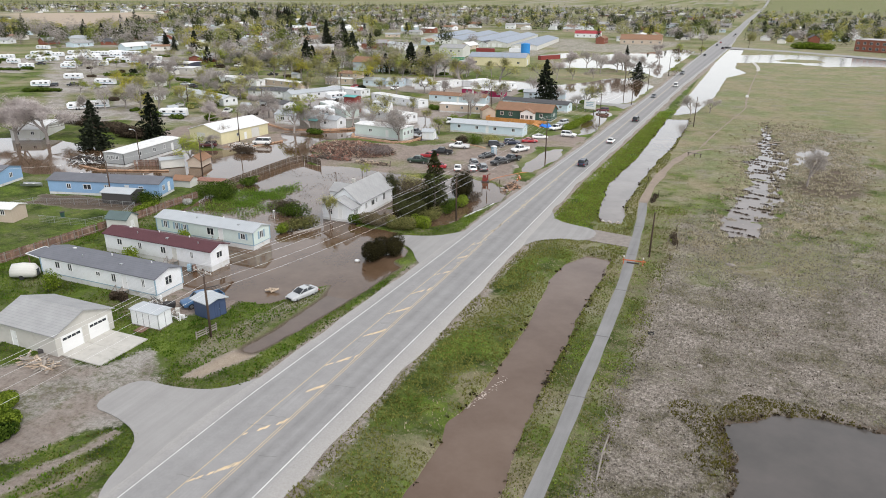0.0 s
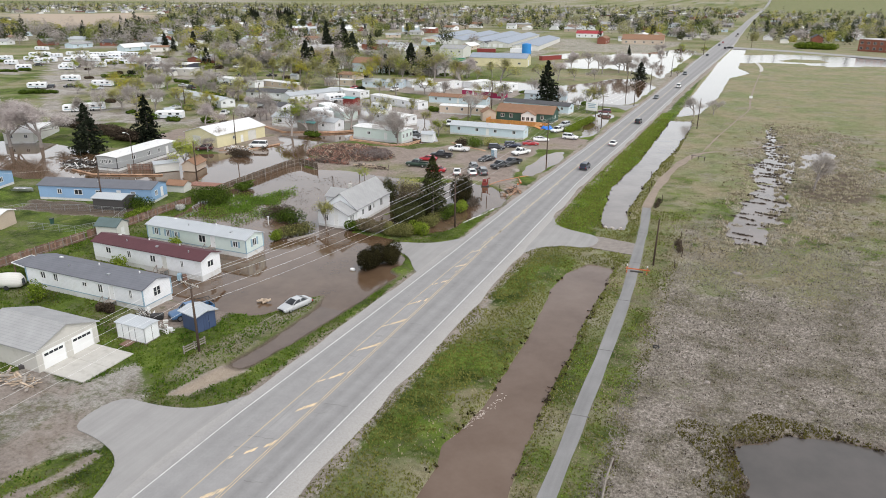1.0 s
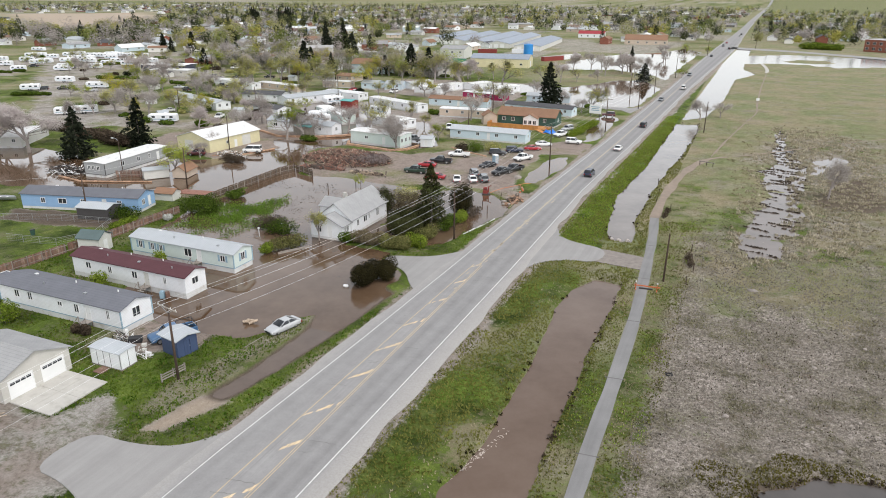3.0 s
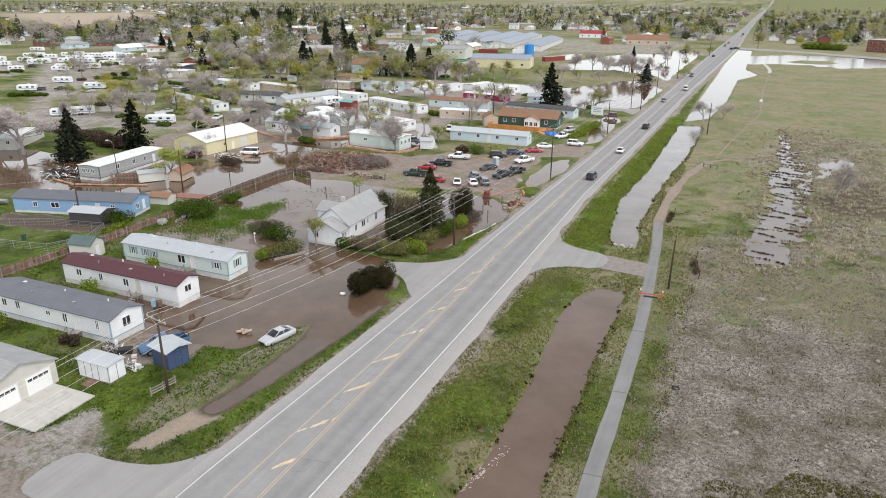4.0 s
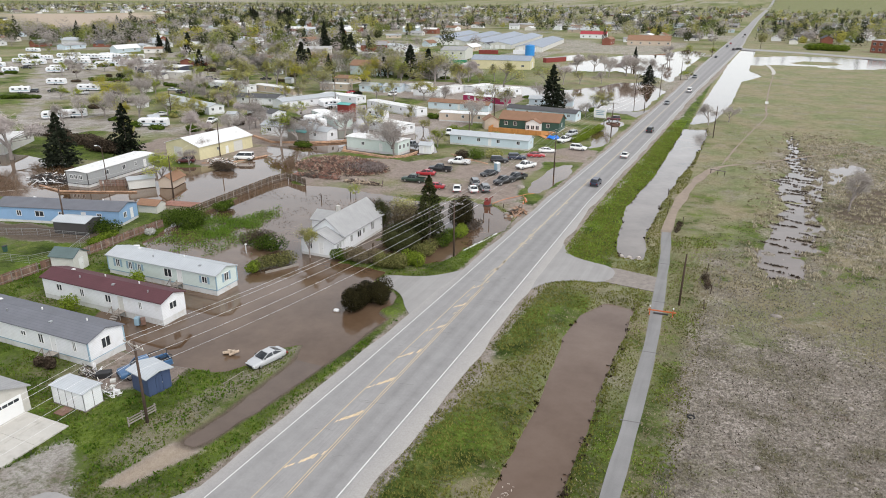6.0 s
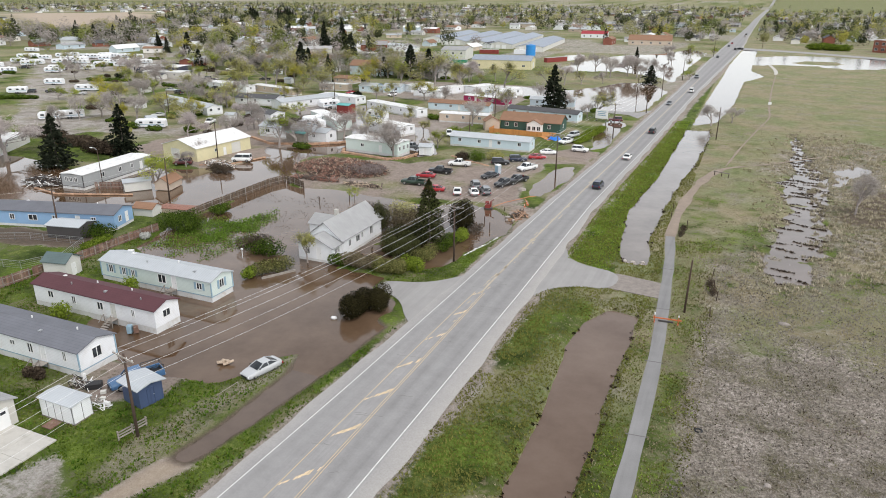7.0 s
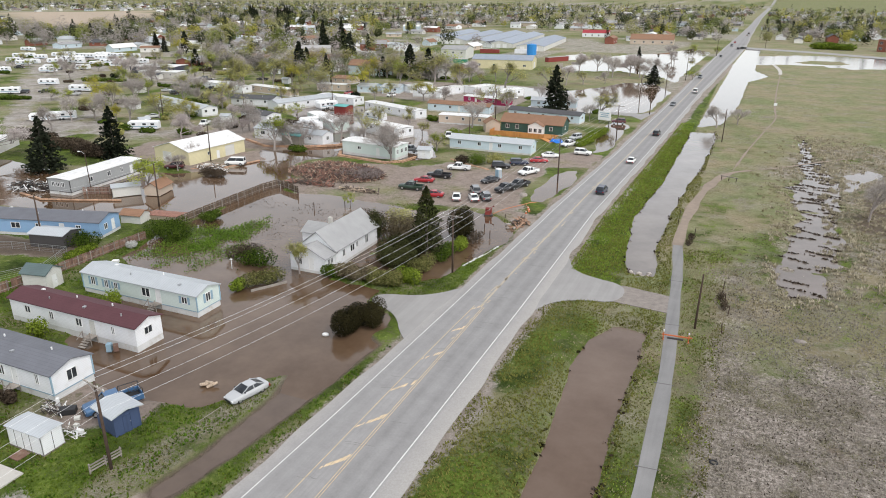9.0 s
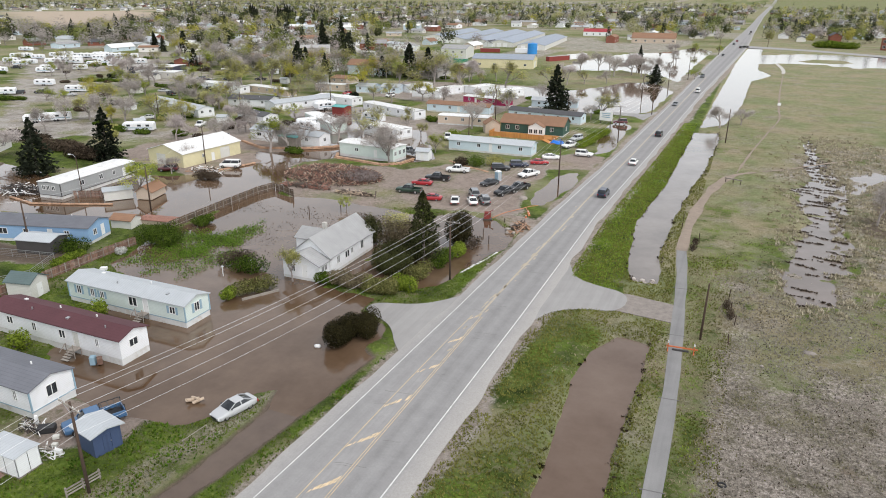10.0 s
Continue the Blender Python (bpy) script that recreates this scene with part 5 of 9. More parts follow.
building("shed", -86.0, 221.5, 30, 4.6, 4.2, 2.8, "tan_siding", "roof_brown", "small tan shed with steep roof", "shed", rise=1.4, ridge="y")


# ---- vehicles ----
def body_ring(x, w, z0, zt, top=0.9):
    return [(x, -w * 0.94, z0), (x, -w, z0 + 0.22), (x, -w, (z0 + zt) / 2 + 0.1), (x, -w * top, zt), (x, w * top, zt), (x, w, (z0 + zt) / 2 + 0.1), (x, w, z0 + 0.22), (x, w * 0.94, z0)]


SHAPES = {
    # stations of the lower body (x, half width, sill, top), cabin (front base, front top, rear top, rear base, base z, roof z), wheels
    "sedan": dict(body=((-2.42, 0.50, 0.36, 0.56), (-2.32, 0.74, 0.26, 0.66), (-2.05, 0.85, 0.22, 0.76), (-1.5, 0.88, 0.2, 0.85), (-0.95, 0.90, 0.2, 0.92), (0.3, 0.90, 0.2, 0.94), (1.4, 0.89, 0.2, 0.96), (2.05, 0.85, 0.24, 0.94), (2.28, 0.76, 0.3, 0.86), (2.38, 0.6, 0.4, 0.66)),
                  cabin=(-1.15, -0.2, 0.85, 1.85, 0.92, 1.40), wheels=(-1.45, 1.35, 0.32), wide=0.8),
    "suv": dict(body=((-2.35, 0.72, 0.42, 0.76), (-2.22, 0.88, 0.34, 0.95), (-1.5, 0.92, 0.3, 1.06), (-0.9, 0.94, 0.3, 1.10), (1.0, 0.94, 0.3, 1.12), (2.1, 0.92, 0.32, 1.10), (2.32, 0.82, 0.42, 0.9)),
                cabin=(-1.0, -0.35, 2.0, 2.25, 1.08, 1.76), wheels=(-1.4, 1.4, 0.37), wide=0.84),
    "pickup": dict(body=((-2.85, 0.76, 0.48, 0.82), (-2.72, 0.92, 0.4, 1.02), (-1.9, 0.97, 0.36, 1.12), (-1.3, 0.98, 0.36, 1.16), (0.75, 0.98, 0.36, 1.16)),
                   cabin=(-1.4, -0.75, 0.55, 0.78, 1.14, 1.86), wheels=(-1.85, 1.75, 0.4), wide=0.88, bed=(0.75, 2.85)),
    "van": dict(body=((-2.5, 0.78, 0.42, 0.9), (-2.4, 0.9, 0.32, 1.05), (-1.7, 0.95, 0.3, 1.2), (0.0, 0.96, 0.3, 1.22), (2.4, 0.95, 0.3, 1.22), (2.55, 0.9, 0.4, 1.1)),
                cabin=(-1.9, -1.1, 2.4, 2.52, 1.2, 2.0), wheels=(-1.6, 1.6, 0.36), wide=0.88),
}


def soften(me, w, smooth=True):
    """Rounds all the edges of a mesh."""
    bm = bmesh.new()
    bm.from_mesh(me)
    bmesh.ops.remove_doubles(bm, verts=bm.verts, dist=0.001)
    sharp = [e for e in bm.edges if len(e.link_faces) == 2 and e.calc_face_angle(0) > 0.2]
    bmesh.ops.bevel(bm, geom=sharp, offset=w, segments=2, affect="EDGES", profile=0.5, clamp_overlap=True)
    for f in bm.faces:
        f.smooth = smooth
    bm.to_mesh(me)
    bm.free()
    return me


def vehicle(shape, colour, x, y, rz, label, z=0.05, group="", name="", roof=True, load=False):
    """A vehicle whose nose points along its own minus x."""
    s = SHAPES[shape]
    kind = {"sedan": "car", "suv": "suv", "pickup": "pickup_truck", "van": "van"}[shape]
    th = thing(name or kind, x, y, z, rz, label, kind.replace("_", " "), group)
    col = CAR_PAINT[colour]

    def make_body():
        g = Geo().loft([body_ring(*q) for q in s["body"]])
        k = len(g.f)
        if "bed" in s:
            a, b = s["bed"]
            g.box(a - 0.02, -0.95, 0.42, b, 0.95, 0.62).box(a, -0.98, 0.45, b, -0.86, 1.14).box(a, 0.86, 0.45, b, 0.98, 1.14).box(b - 0.1, -0.88, 0.45, b, 0.88, 1.12)
        return soften(g.mesh("body", col, False), 0.07 if k == len(g.f) else 0.04)
    part("body", cached(("body", shape, colour), make_body), None, th)
    fb, ft, rt, rb, zb, zr = s["cabin"]
    w0, w1 = s["wide"], s["wide"] - 0.16

    def make_cabin():
        return soften(Geo().loft([[(fb, -w0, zb), (rb, -w0, zb), (rb, w0, zb), (fb, w0, zb)], [(ft, -w1, zr - 0.05), (rt, -w1, zr - 0.05), (rt, w1, zr - 0.05), (ft, w1, zr - 0.05)]]).mesh("window", MAT["car_glass"]), 0.07)
    part("window", cached(("cabin", shape), make_cabin), None, th, "dark tinted glass")

    def make_roof():
        g = Geo().loft([[(ft - 0.02, -w1 - 0.02, zr - 0.06), (rt + 0.02, -w1 - 0.02, zr - 0.06), (rt + 0.02, w1 + 0.02, zr - 0.06), (ft - 0.02, w1 + 0.02, zr - 0.06)],
                        [(ft + 0.08, -w1 + 0.1, zr), (rt - 0.08, -w1 + 0.1, zr), (rt - 0.08, w1 - 0.1, zr), (ft + 0.08, w1 - 0.1, zr)]])
        return g.mesh("roof", col)
    for sy in (-1, 1):
        for j, (bx, tx) in enumerate(((fb, ft), ((fb + rb) / 2 + 0.05, (ft + rt) / 2 + 0.05), (rb, rt))):
            part("pillar", cached(("pillar", shape, colour, sy, j), lambda: Geo().beam((bx, sy * (w0 + 0.005), zb - 0.02), (tx, sy * (w1 + 0.005), zr - 0.04), 0.09, 0.05).mesh("pillar", col)), None, th)
    part("roof", cached(("roof", shape, colour), make_roof), None, th)
    fx, rx, r = s["wheels"]
    hw = s["body"][2][1]
    for wx in (fx, rx):
        for sy in (-1, 1):
            tyre = part("wheel", cached(("tyre", r), lambda: Geo().tube([(0, -0.12, 0), (0, -0.1, 0), (0, 0.1, 0), (0, 0.12, 0)], [r * 0.9, r, r, r * 0.9], 14).mesh("wheel", MAT["rubber"])), None, th)
            tyre.location = (wx, sy * (hw - 0.1), r)
            part("rim", cached(("rim", r), lambda: Geo().tube([(0, -0.128, 0), (0, 0.128, 0)], r * 0.6, 10).mesh("rim", MAT["rim"])), None, tyre)
    front, rear = s["body"][0], (s["body"][-1] if "bed" not in s else (s["bed"][1], 0.98, 0.4, 1.1))
    for sy in (-1, 1):
        part("headlight", Geo().box(front[0] + 0.02, sy * 0.62 - 0.17, front[3] - 0.1, front[0] + 0.14, sy * 0.62 + 0.17, front[3] + 0.05), "lamp_clear", th)
        part("tail_light", Geo().box(rear[0] - 0.1, sy * 0.72 - 0.13, rear[3] - 0.26, rear[0] + 0.015, sy * 0.72 + 0.13, rear[3] - 0.03), "lamp_red", th)
        part("mirror", Geo().box(fb + 0.25, sy * (w0 + 0.1) - 0.09, zb + 0.05, fb + 0.36, sy * (w0 + 0.1) + 0.09, zb + 0.2), "plastic_black", th)
    part("bumper", Geo().box(front[0] - 0.05, -front[1], front[2], front[0] + 0.1, front[1], front[2] + 0.2), "plastic_black", th)
    part("bumper", Geo().box(rear[0] - 0.05, -rear[1] * 0.9, rear[2], rear[0] + 0.09, rear[1] * 0.9, rear[2] + 0.2), "plastic_black" if shape != "pickup" else "metal_grey", th)
    if "bed" in s:
        part("bed_liner", Geo().box(s["bed"][0] + 0.03, -0.85, 0.62, s["bed"][1] - 0.12, 0.85, 0.65), "plastic_black", th)
    return th


LOT = "vehicles parked on the dirt lot"
vehicle("sedan", "silver", -58.95, 68.1, 74, "silver sedan parked at the edge of the flood", 0.02)
truck = vehicle("pickup", "blue", -70.2, 60.6, 62, "blue pickup truck with a metal rack on its bed", -0.02)
for sy in (-0.9, 0.9):
    part("rack", Geo().beam((0.8, sy, 1.75), (2.8, sy, 1.75), 0.06, 0.06).beam((0.8, sy, 1.1), (0.8, sy, 1.75), 0.06, 0.06).beam((2.8, sy, 1.1), (2.8, sy, 1.75), 0.06, 0.06), "plastic_black", truck)
for u in (0.9, 1.5, 2.1, 2.7):
    part("rack_bar", Geo().beam((u, -0.9, 1.78), (u, 0.9, 1.78), 0.05, 0.05), "plastic_black", truck)
for shape, colour, x, y, rz, label in (
        ("pickup", "white", -76.2, 170.4, 10, "white pickup truck on the dirt lot"),
        ("suv", "black", -67.4, 176.3, 200, "black car parked before the hedge"),
        ("suv", "navy", -64.3, 181.3, 205, "dark blue car parked before the hedge"),
        ("sedan", "red", -60.6, 186.4, 205, "red sedan on the dirt lot"),
        ("sedan", "white", -59.4, 193.2, 200, "white sedan on the dirt lot"),
        ("pickup", "white", -59.4, 173.2, 62, "white pickup truck with open bed"),
        ("sedan", "black", -65.2, 162.4, 60, "black sedan beside a portable toilet"),
        ("pickup", "black", -59.6, 156.8, 66, "black pickup truck on the dirt lot"),
        ("pickup", "black", -57.9, 161.0, 66, "dark pickup truck with open bed"),
        ("sedan", "white", -67.0, 146.6, 290, "white sedan parked by the flooded edge"),
        ("suv", "grey", -65.2, 152.8, 300, "grey car parked on the dirt lot"),
        ("sedan", "white", -63.6, 147.6, 300, "white sedan parked by the flooded edge"),
        ("suv", "grey", -61.4, 149.0, 300, "grey car parked on the dirt lot"),
        ("suv", "white", -52.2, 199.6, 180, "white off-road car by the hedge"),
        ("pickup", "white", -58.3, 209.0, 65, "white pickup truck beside the hedge"),
        ("suv", "silver", -58.8, 219.0, 70, "silver car beside the deck"),
        ("pickup", "green", -79.0, 149.6, 4, "dark green pickup truck by the debris"),
        ("sedan", "red", -79.2, 156.6, 8, "red car parked on the dirt lot"),
        ("pickup", "black", -77.6, 161.6, 8, "black pickup truck on the dirt lot"),
        ("sedan", "red", -72.4, 146.4, 12, "red car parked on the dirt lot"),
        ("van", "white", -129.3, 152.0, 20, "white passenger van near the workshop"),
        ("suv", "maroon", -140.5, 143.0, 30, "dark red vehicle standing in shallow water"),
        ("suv", "black", -214.0, 236.0, 20, "black car in the trailer park"), ("sedan", "white", -201.0, 196.0, 40, "white car near the white home"),
        ("suv", "silver", -145.0, 202.0, -30, "silver car between the homes"), ("pickup", "grey", -96.0, 184.0, -10, "grey pickup truck behind a home"),
        ("pickup", "black", -289.0, 224.0, 30, "black pickup truck in the trailer park"), ("suv", "maroon", -52.0, 252.0, 10, "dark red vehicle by the sign"),
        ("pickup", "silver", -272.0, 223.5, 30, "silver pickup truck in the trailer park"), ("suv", "black", -296.0, 219.0, 40, "black car in the trailer park"), ("suv", "grey", -262.0, 290.0, 10, "grey car beside the dark building"),
        ("sedan", "black", -255.0, 286.0, 10, "black car beside the dark building"), ("suv", "navy", -248.0, 292.0, 15, "dark blue car beside the dark building"), ("pickup", "black", -236.0, 243.0, -20, "black pickup truck between the homes"),
        ("suv", "maroon", -380.0, 300.0, 20, "dark red car in the trailer park"), ("pickup", "black", -392.0, 288.0, 20, "black pickup truck in the trailer park"), ("suv", "grey", -366.0, 292.0, 20, "grey car in the trailer park"),
        ("suv", "white", -150.0, 276.0, 80, "white car between the trailers"), ("sedan", "red", -170.0, 275.0, 80, "red car between the trailers")):
    vehicle(shape, colour, x, y, rz, label, group=LOT)
# traffic on the highway
for shape, colour, y, lane, label in (
        ("suv", "navy", 164, 1, "dark blue car in the outer lane"), ("sedan", "white", 196, 1, "white car in the outer lane"), ("suv", "black", 236, 1, "black car in the outer lane"),
        ("sedan", "grey", 300, -1, "grey car in the oncoming lane"), ("van", "white", 342, 1, "white van in the outer lane"), ("suv", "grey", 402, -1, "grey car in the oncoming lane"),
        ("sedan", "black", 540, -1, "dark car near the crossing"), ("suv", "black", 620, 1, "dark car at the crossing"), ("sedan", "red", 700, -1, "red car past the crossing"),
        ("suv", "grey", 655, -1, "grey car at the crossing"), ("suv", "white", 820, 1, "white car far down the highway"), ("suv", "black", 860, 1, "dark car far down the highway")):
    vehicle(shape, colour, float(road_centre(y)) + lane * float(road_half(y)) * 0.5, y, -91.5 if lane > 0 else 88.5, label, 0.06, "cars on the highway")


# ---- travel trailers ----
def travel_trailer(x, y, rz, L=8.0, label="white travel trailer with dark windows", hgt=2.9, group="trailers in the park"):
    th = thing("travel_trailer", x, y, 0, rz, label, "travel trailer", group)

    def make():
        w = 1.2
        ring = lambda q, k: [(q, -w, 0.55), (q, -w, hgt - 0.3 - k), (q, -w + 0.25, hgt - k), (q, w - 0.25, hgt - k), (q, w, hgt - 0.3 - k), (q, w, 0.55)]
        return Geo().loft([[(p[0], p[1] * 0.95, max(p[2], 0.9)) for p in ring(-L / 2, 0.55)], ring(-L / 2 + 0.6, 0.05), ring(L / 2 - 0.3, 0.0), [(p[0], p[1] * 0.96, p[2]) for p in ring(L / 2, 0.25)]]).mesh("body", MAT["white_siding"])
    part("body", cached(("tt", L, hgt), make), None, th)
    for i, u in enumerate((-0.3, 0.05, 0.32)):
        for sy in (-1, 1):
            part("window", cached(("ttw", i % 2), lambda: Geo().box(-0.55, -0.02, 0, 0.55, 0.02, 0.6).mesh("window", MAT["pane"])), None, th).location = (u * L, sy * 1.2, 1.6)
    part("stripe", cached(("tts", L), lambda: Geo().box(-L / 2 + 0.6, -1.215, 1.05, L / 2 - 0.3, 1.215, 1.3).mesh("stripe", MAT["trim_blue"])), None, th)
    part("roof_unit", cached("ttac", lambda: Geo().box(-0.5, -0.4, 0, 0.5, 0.4, 0.28).mesh("roof_unit", MAT["trim_white"])), None, th).location = (0.1 * L, 0, hgt - 0.02)
    for wx in (-0.5, 0.4):
        for sy in (-1, 1):
            part("wheel", cached(("tyre", 0.37), lambda: Geo().tube([(0, -0.12, 0), (0, 0.12, 0)], 0.37, 12).mesh("wheel", MAT["rubber"])), None, th).location = (wx, sy * 1.1, 0.37)
    part("hitch", cached("tth", lambda: Geo().beam((0, 0, 0.6), (-1.2, 0, 0.5), 0.1, 0.1).mesh("hitch", MAT["plastic_black"])), None, th).location = (-L / 2 + 0.1, 0, 0)
    return th


for x, y, rz, L in ((-312, 243.5, 20, 9), (-280, 234, 15, 10), (-186.5, 178.5, 24, 9.5), (-225.5, 180.5, 45, 9), (-229, 175.5, 45, 7), (-158, 239, 8, 8.5), (-139, 201, -20, 8),
                    (-360, 281, 22, 9), (-402, 319, 40, 9), (-410, 309, 15, 11), (-418, 352, 12, 10), (-404, 354, 8, 10), (-371, 330, 25, 9), (-499, 374, 5, 12), (-382, 271, 30, 8), (-300, 216, 35, 8)):
    travel_trailer(x, y, rz, L)
rnd = random.Random(12)
for k in range(26):
    u, v = rnd.uniform(0, 1), rnd.uniform(0, 1)
    travel_trailer(-455 + 105 * u, 285 + 80 * v, rnd.choice((15, 20, 22, 25)), rnd.choice((8.0, 9.0, 10.0)), "white travel trailer parked in the trailer park")


# ---- utility poles and wires ----
def utility_pole(x, y, h, rz=0, arm=3.4, label="dark wooden utility pole with a crossarm", lean=0.0, arms=1):
    th = thing("utility_pole", x, y, -0.15, rz, label, "utility pole", "utility poles")
    part("pole", Geo().tube([(0, 0, -0.5), (lean * 0.5, 0, h * 0.5), (lean, 0, h)], [0.16, 0.14, 0.1], 10), "pole_wood", th, smooth=True)
    for k in range(arms):
        if arm:
            z = h - 0.35 - k * 1.1
            a = part("crossarm", Geo().box(-arm / 2 + lean, -0.16, z - 0.06, arm / 2 + lean, -0.06, z + 0.06), "wood_grey", th)
            for u in (-0.46, -0.2, 0.2, 0.46):
                part("insulator", Geo().tube([(u * arm + lean, -0.11, z + 0.06), (u * arm + lean, -0.11, z + 0.14), (u * arm + lean, -0.11, z + 0.24)], [0.03, 0.06, 0.03], 8), "ceramic", a)
            part("brace", Geo().beam((lean, -0.12, z - 0.6), (arm * 0.3 + lean, -0.12, z - 0.06), 0.03, 0.03).beam((lean, -0.12, z - 0.6), (-arm * 0.3 + lean, -0.12, z - 0.06), 0.03, 0.03), "metal_grey", th)
    return th


LINE = [(-65.5, -8, 9.4), (-62.4, 53.2, 9.3), (-52.3, 109.3, 9.6), (-51.2, 169.3, 10.5), (-47.6, 223.2, 10.5), (-45.0, 275, 10.0), (-46.0, 330, 10.0)]
for i, (x, y, h) in enumerate(LINE):
    utility_pole(x, y, h, -12 if i < 2 else -4)
for x, y, h in ((-122.4, 92.9, 8.5), (-120.2, 117.4, 9.0), (-16.1, 104.1, 7.8), (-18.8, 233.5, 9.8), (-55, 319, 9), (-137.5, 152.5, 9.5), (-172.8, 210, 9.0), (-196, 196, 9), (-84.0, 197.0, 9.0), (-92, 242, 10.5), (-161, 248, 9.5), (-268, 297, 11), (-43, 389, 11), (-37, 549, 11), (-5.4, 640, 9)):
    utility_pole(x, y, h, 0, 0, "dark wooden pole without a crossarm", lean=0.15)


def wire(a, b, sag, r=0.012):
    pts = [tuple(Vector(a).lerp(Vector(b), i / 14) - Vector((0, 0, sag * 4 * (i / 14) * (1 - i / 14)))) for i in range(15)]
    return solo("power_line", Geo().tube(pts, r, 4), "wire", "power line with painted pale sky sheen strung between the poles", "power line", "overhead wires")


for (ax, ay, ah), (bx, by, bh) in zip(LINE, LINE[1:]):
    d = Vector((bx - ax, by - ay, 0)).normalized()
    s = Vector((d.y, -d.x, 0))
    for off, dz, sag in ((-1.7, -0.25, 0.9), (-0.75, -0.25, 0.85), (1.1, -0.25, 0.9), (0.0, -2.1, 0.95), (0.0, -3.3, 1.0)):
        wire((ax + s.x * off, ay + s.y * off, ah + dz), (bx + s.x * off, by + s.y * off, bh + dz), sag)
wire((-122.4, 92.9, 8.2), (-120.2, 117.4, 8.7), 0.5)
wire((-120.2, 117.4, 8.7), (-137.5, 152.5, 9.2), 0.6)
wire((-122.4, 92.9, 8.2), (-165, 62, 8.2), 0.8)
lamp = thing("street_lamp", -142.4, 120.2, -0.1, 0, "tall dark street lamp standing in the flood", "street lamp")
part("pole", Geo().tube([(0, 0, -0.5), (0, 0, 8.2)], 0.09, 8), "pole_wood", lamp)
part("arm", Geo().tube([(0, 0, 8.1), (-0.7, 0, 8.6), (-1.5, 0, 8.6)], 0.05, 6), "metal_grey", lamp)
part("lamp_head", Geo().box(-2.0, -0.16, 8.5, -1.4, 0.16, 8.68), "trim_white", lamp)


# ---- trees, shrubs and grass ----
MAT.update({
    "leaf_spring": leafy("leaf_spring", (0.16, 0.16, 0.045), (0.50, 0.48, 0.18)),
    "leaf_yellow": leafy("leaf_yellow", (0.22, 0.21, 0.02), (0.50, 0.46, 0.075)),
    "leaf_green": leafy("leaf_green", (0.011, 0.028, 0.003), (0.115, 0.17, 0.025)),
    "leaf_bright": leafy("leaf_bright", (0.045, 0.085, 0.008), (0.235, 0.30, 0.04)),
    "leaf_tree": leafy("leaf_tree", (0.12, 0.165, 0.016), (0.42, 0.46, 0.085)),
    "needle": leafy("needle", (0.006, 0.009, 0.006), (0.042, 0.05, 0.032)),
    "needle_brown": leafy("needle_brown", (0.012, 0.011, 0.005), (0.062, 0.054, 0.022)),
    "needle_olive": leafy("needle_olive", (0.012, 0.015, 0.006), (0.085, 0.09, 0.034)),
    "twig_cloud": leafy("twig_cloud", (0.27, 0.24, 0.22), (0.55, 0.505, 0.47)),
    "twig_pink": leafy("twig_pink", (0.32, 0.275, 0.26), (0.62, 0.56, 0.54)),
    "twig_brown": leafy("twig_brown", (0.026, 0.019, 0.013), (0.125, 0.095, 0.068)),
    "grass_green": leafy("grass_green", (0.04, 0.054, 0.008), (0.25, 0.25, 0.07), 0.25, 0.4),
    "grass_lush": leafy("grass_lush", (0.006, 0.018, 0.001), (0.145, 0.205, 0.027), 0.22, 0.3),
    "grass_dry": leafy("grass_dry", (0.20, 0.17, 0.10), (0.48, 0.42, 0.28), 0.35),
    "grass_grey": leafy("grass_grey", (0.07, 0.06, 0.046), (0.37, 0.333, 0.292), 0.1, 0.45),
    "grass_vivid": leafy("grass_vivid", (0.095, 0.165, 0.014), (0.31, 0.41, 0.07), 0.3, 0.4),
    "straw_pale": leafy("straw_pale", (0.27, 0.24, 0.16), (0.62, 0.555, 0.43), 0.35),
    "twig_olive": leafy("twig_olive", (0.07, 0.055, 0.03), (0.24, 0.20, 0.125)),
    "hedge_olive": leafy("hedge_olive", (0.05, 0.055, 0.014), (0.25, 0.245, 0.09)),
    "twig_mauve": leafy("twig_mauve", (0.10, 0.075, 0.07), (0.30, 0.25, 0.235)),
    "moss": leafy("moss", (0.025, 0.025, 0.006), (0.17, 0.15, 0.04), 0.5, 0.5),
    "weed": leafy("weed", (0.026, 0.066, 0.006), (0.15, 0.25, 0.034), 0.3, 0.4),
    "white_bloom": leafy("white_bloom", (0.45, 0.45, 0.42), (0.75, 0.75, 0.72)),
})


def quads_mesh(name, verts, mat, k=4):
    n = len(verts) // k
    me = bpy.data.meshes.new(name)
    me.vertices.add(n * k)
    me.vertices.foreach_set("co", np.asarray(verts, float).ravel())
    me.loops.add(n * k)
    me.loops.foreach_set("vertex_index", np.arange(n * k))
    me.polygons.add(n)
    me.polygons.foreach_set("loop_start", np.arange(n) * k)
    me.materials.append(MAT[mat])
    me.update(calc_edges=True)
    return me


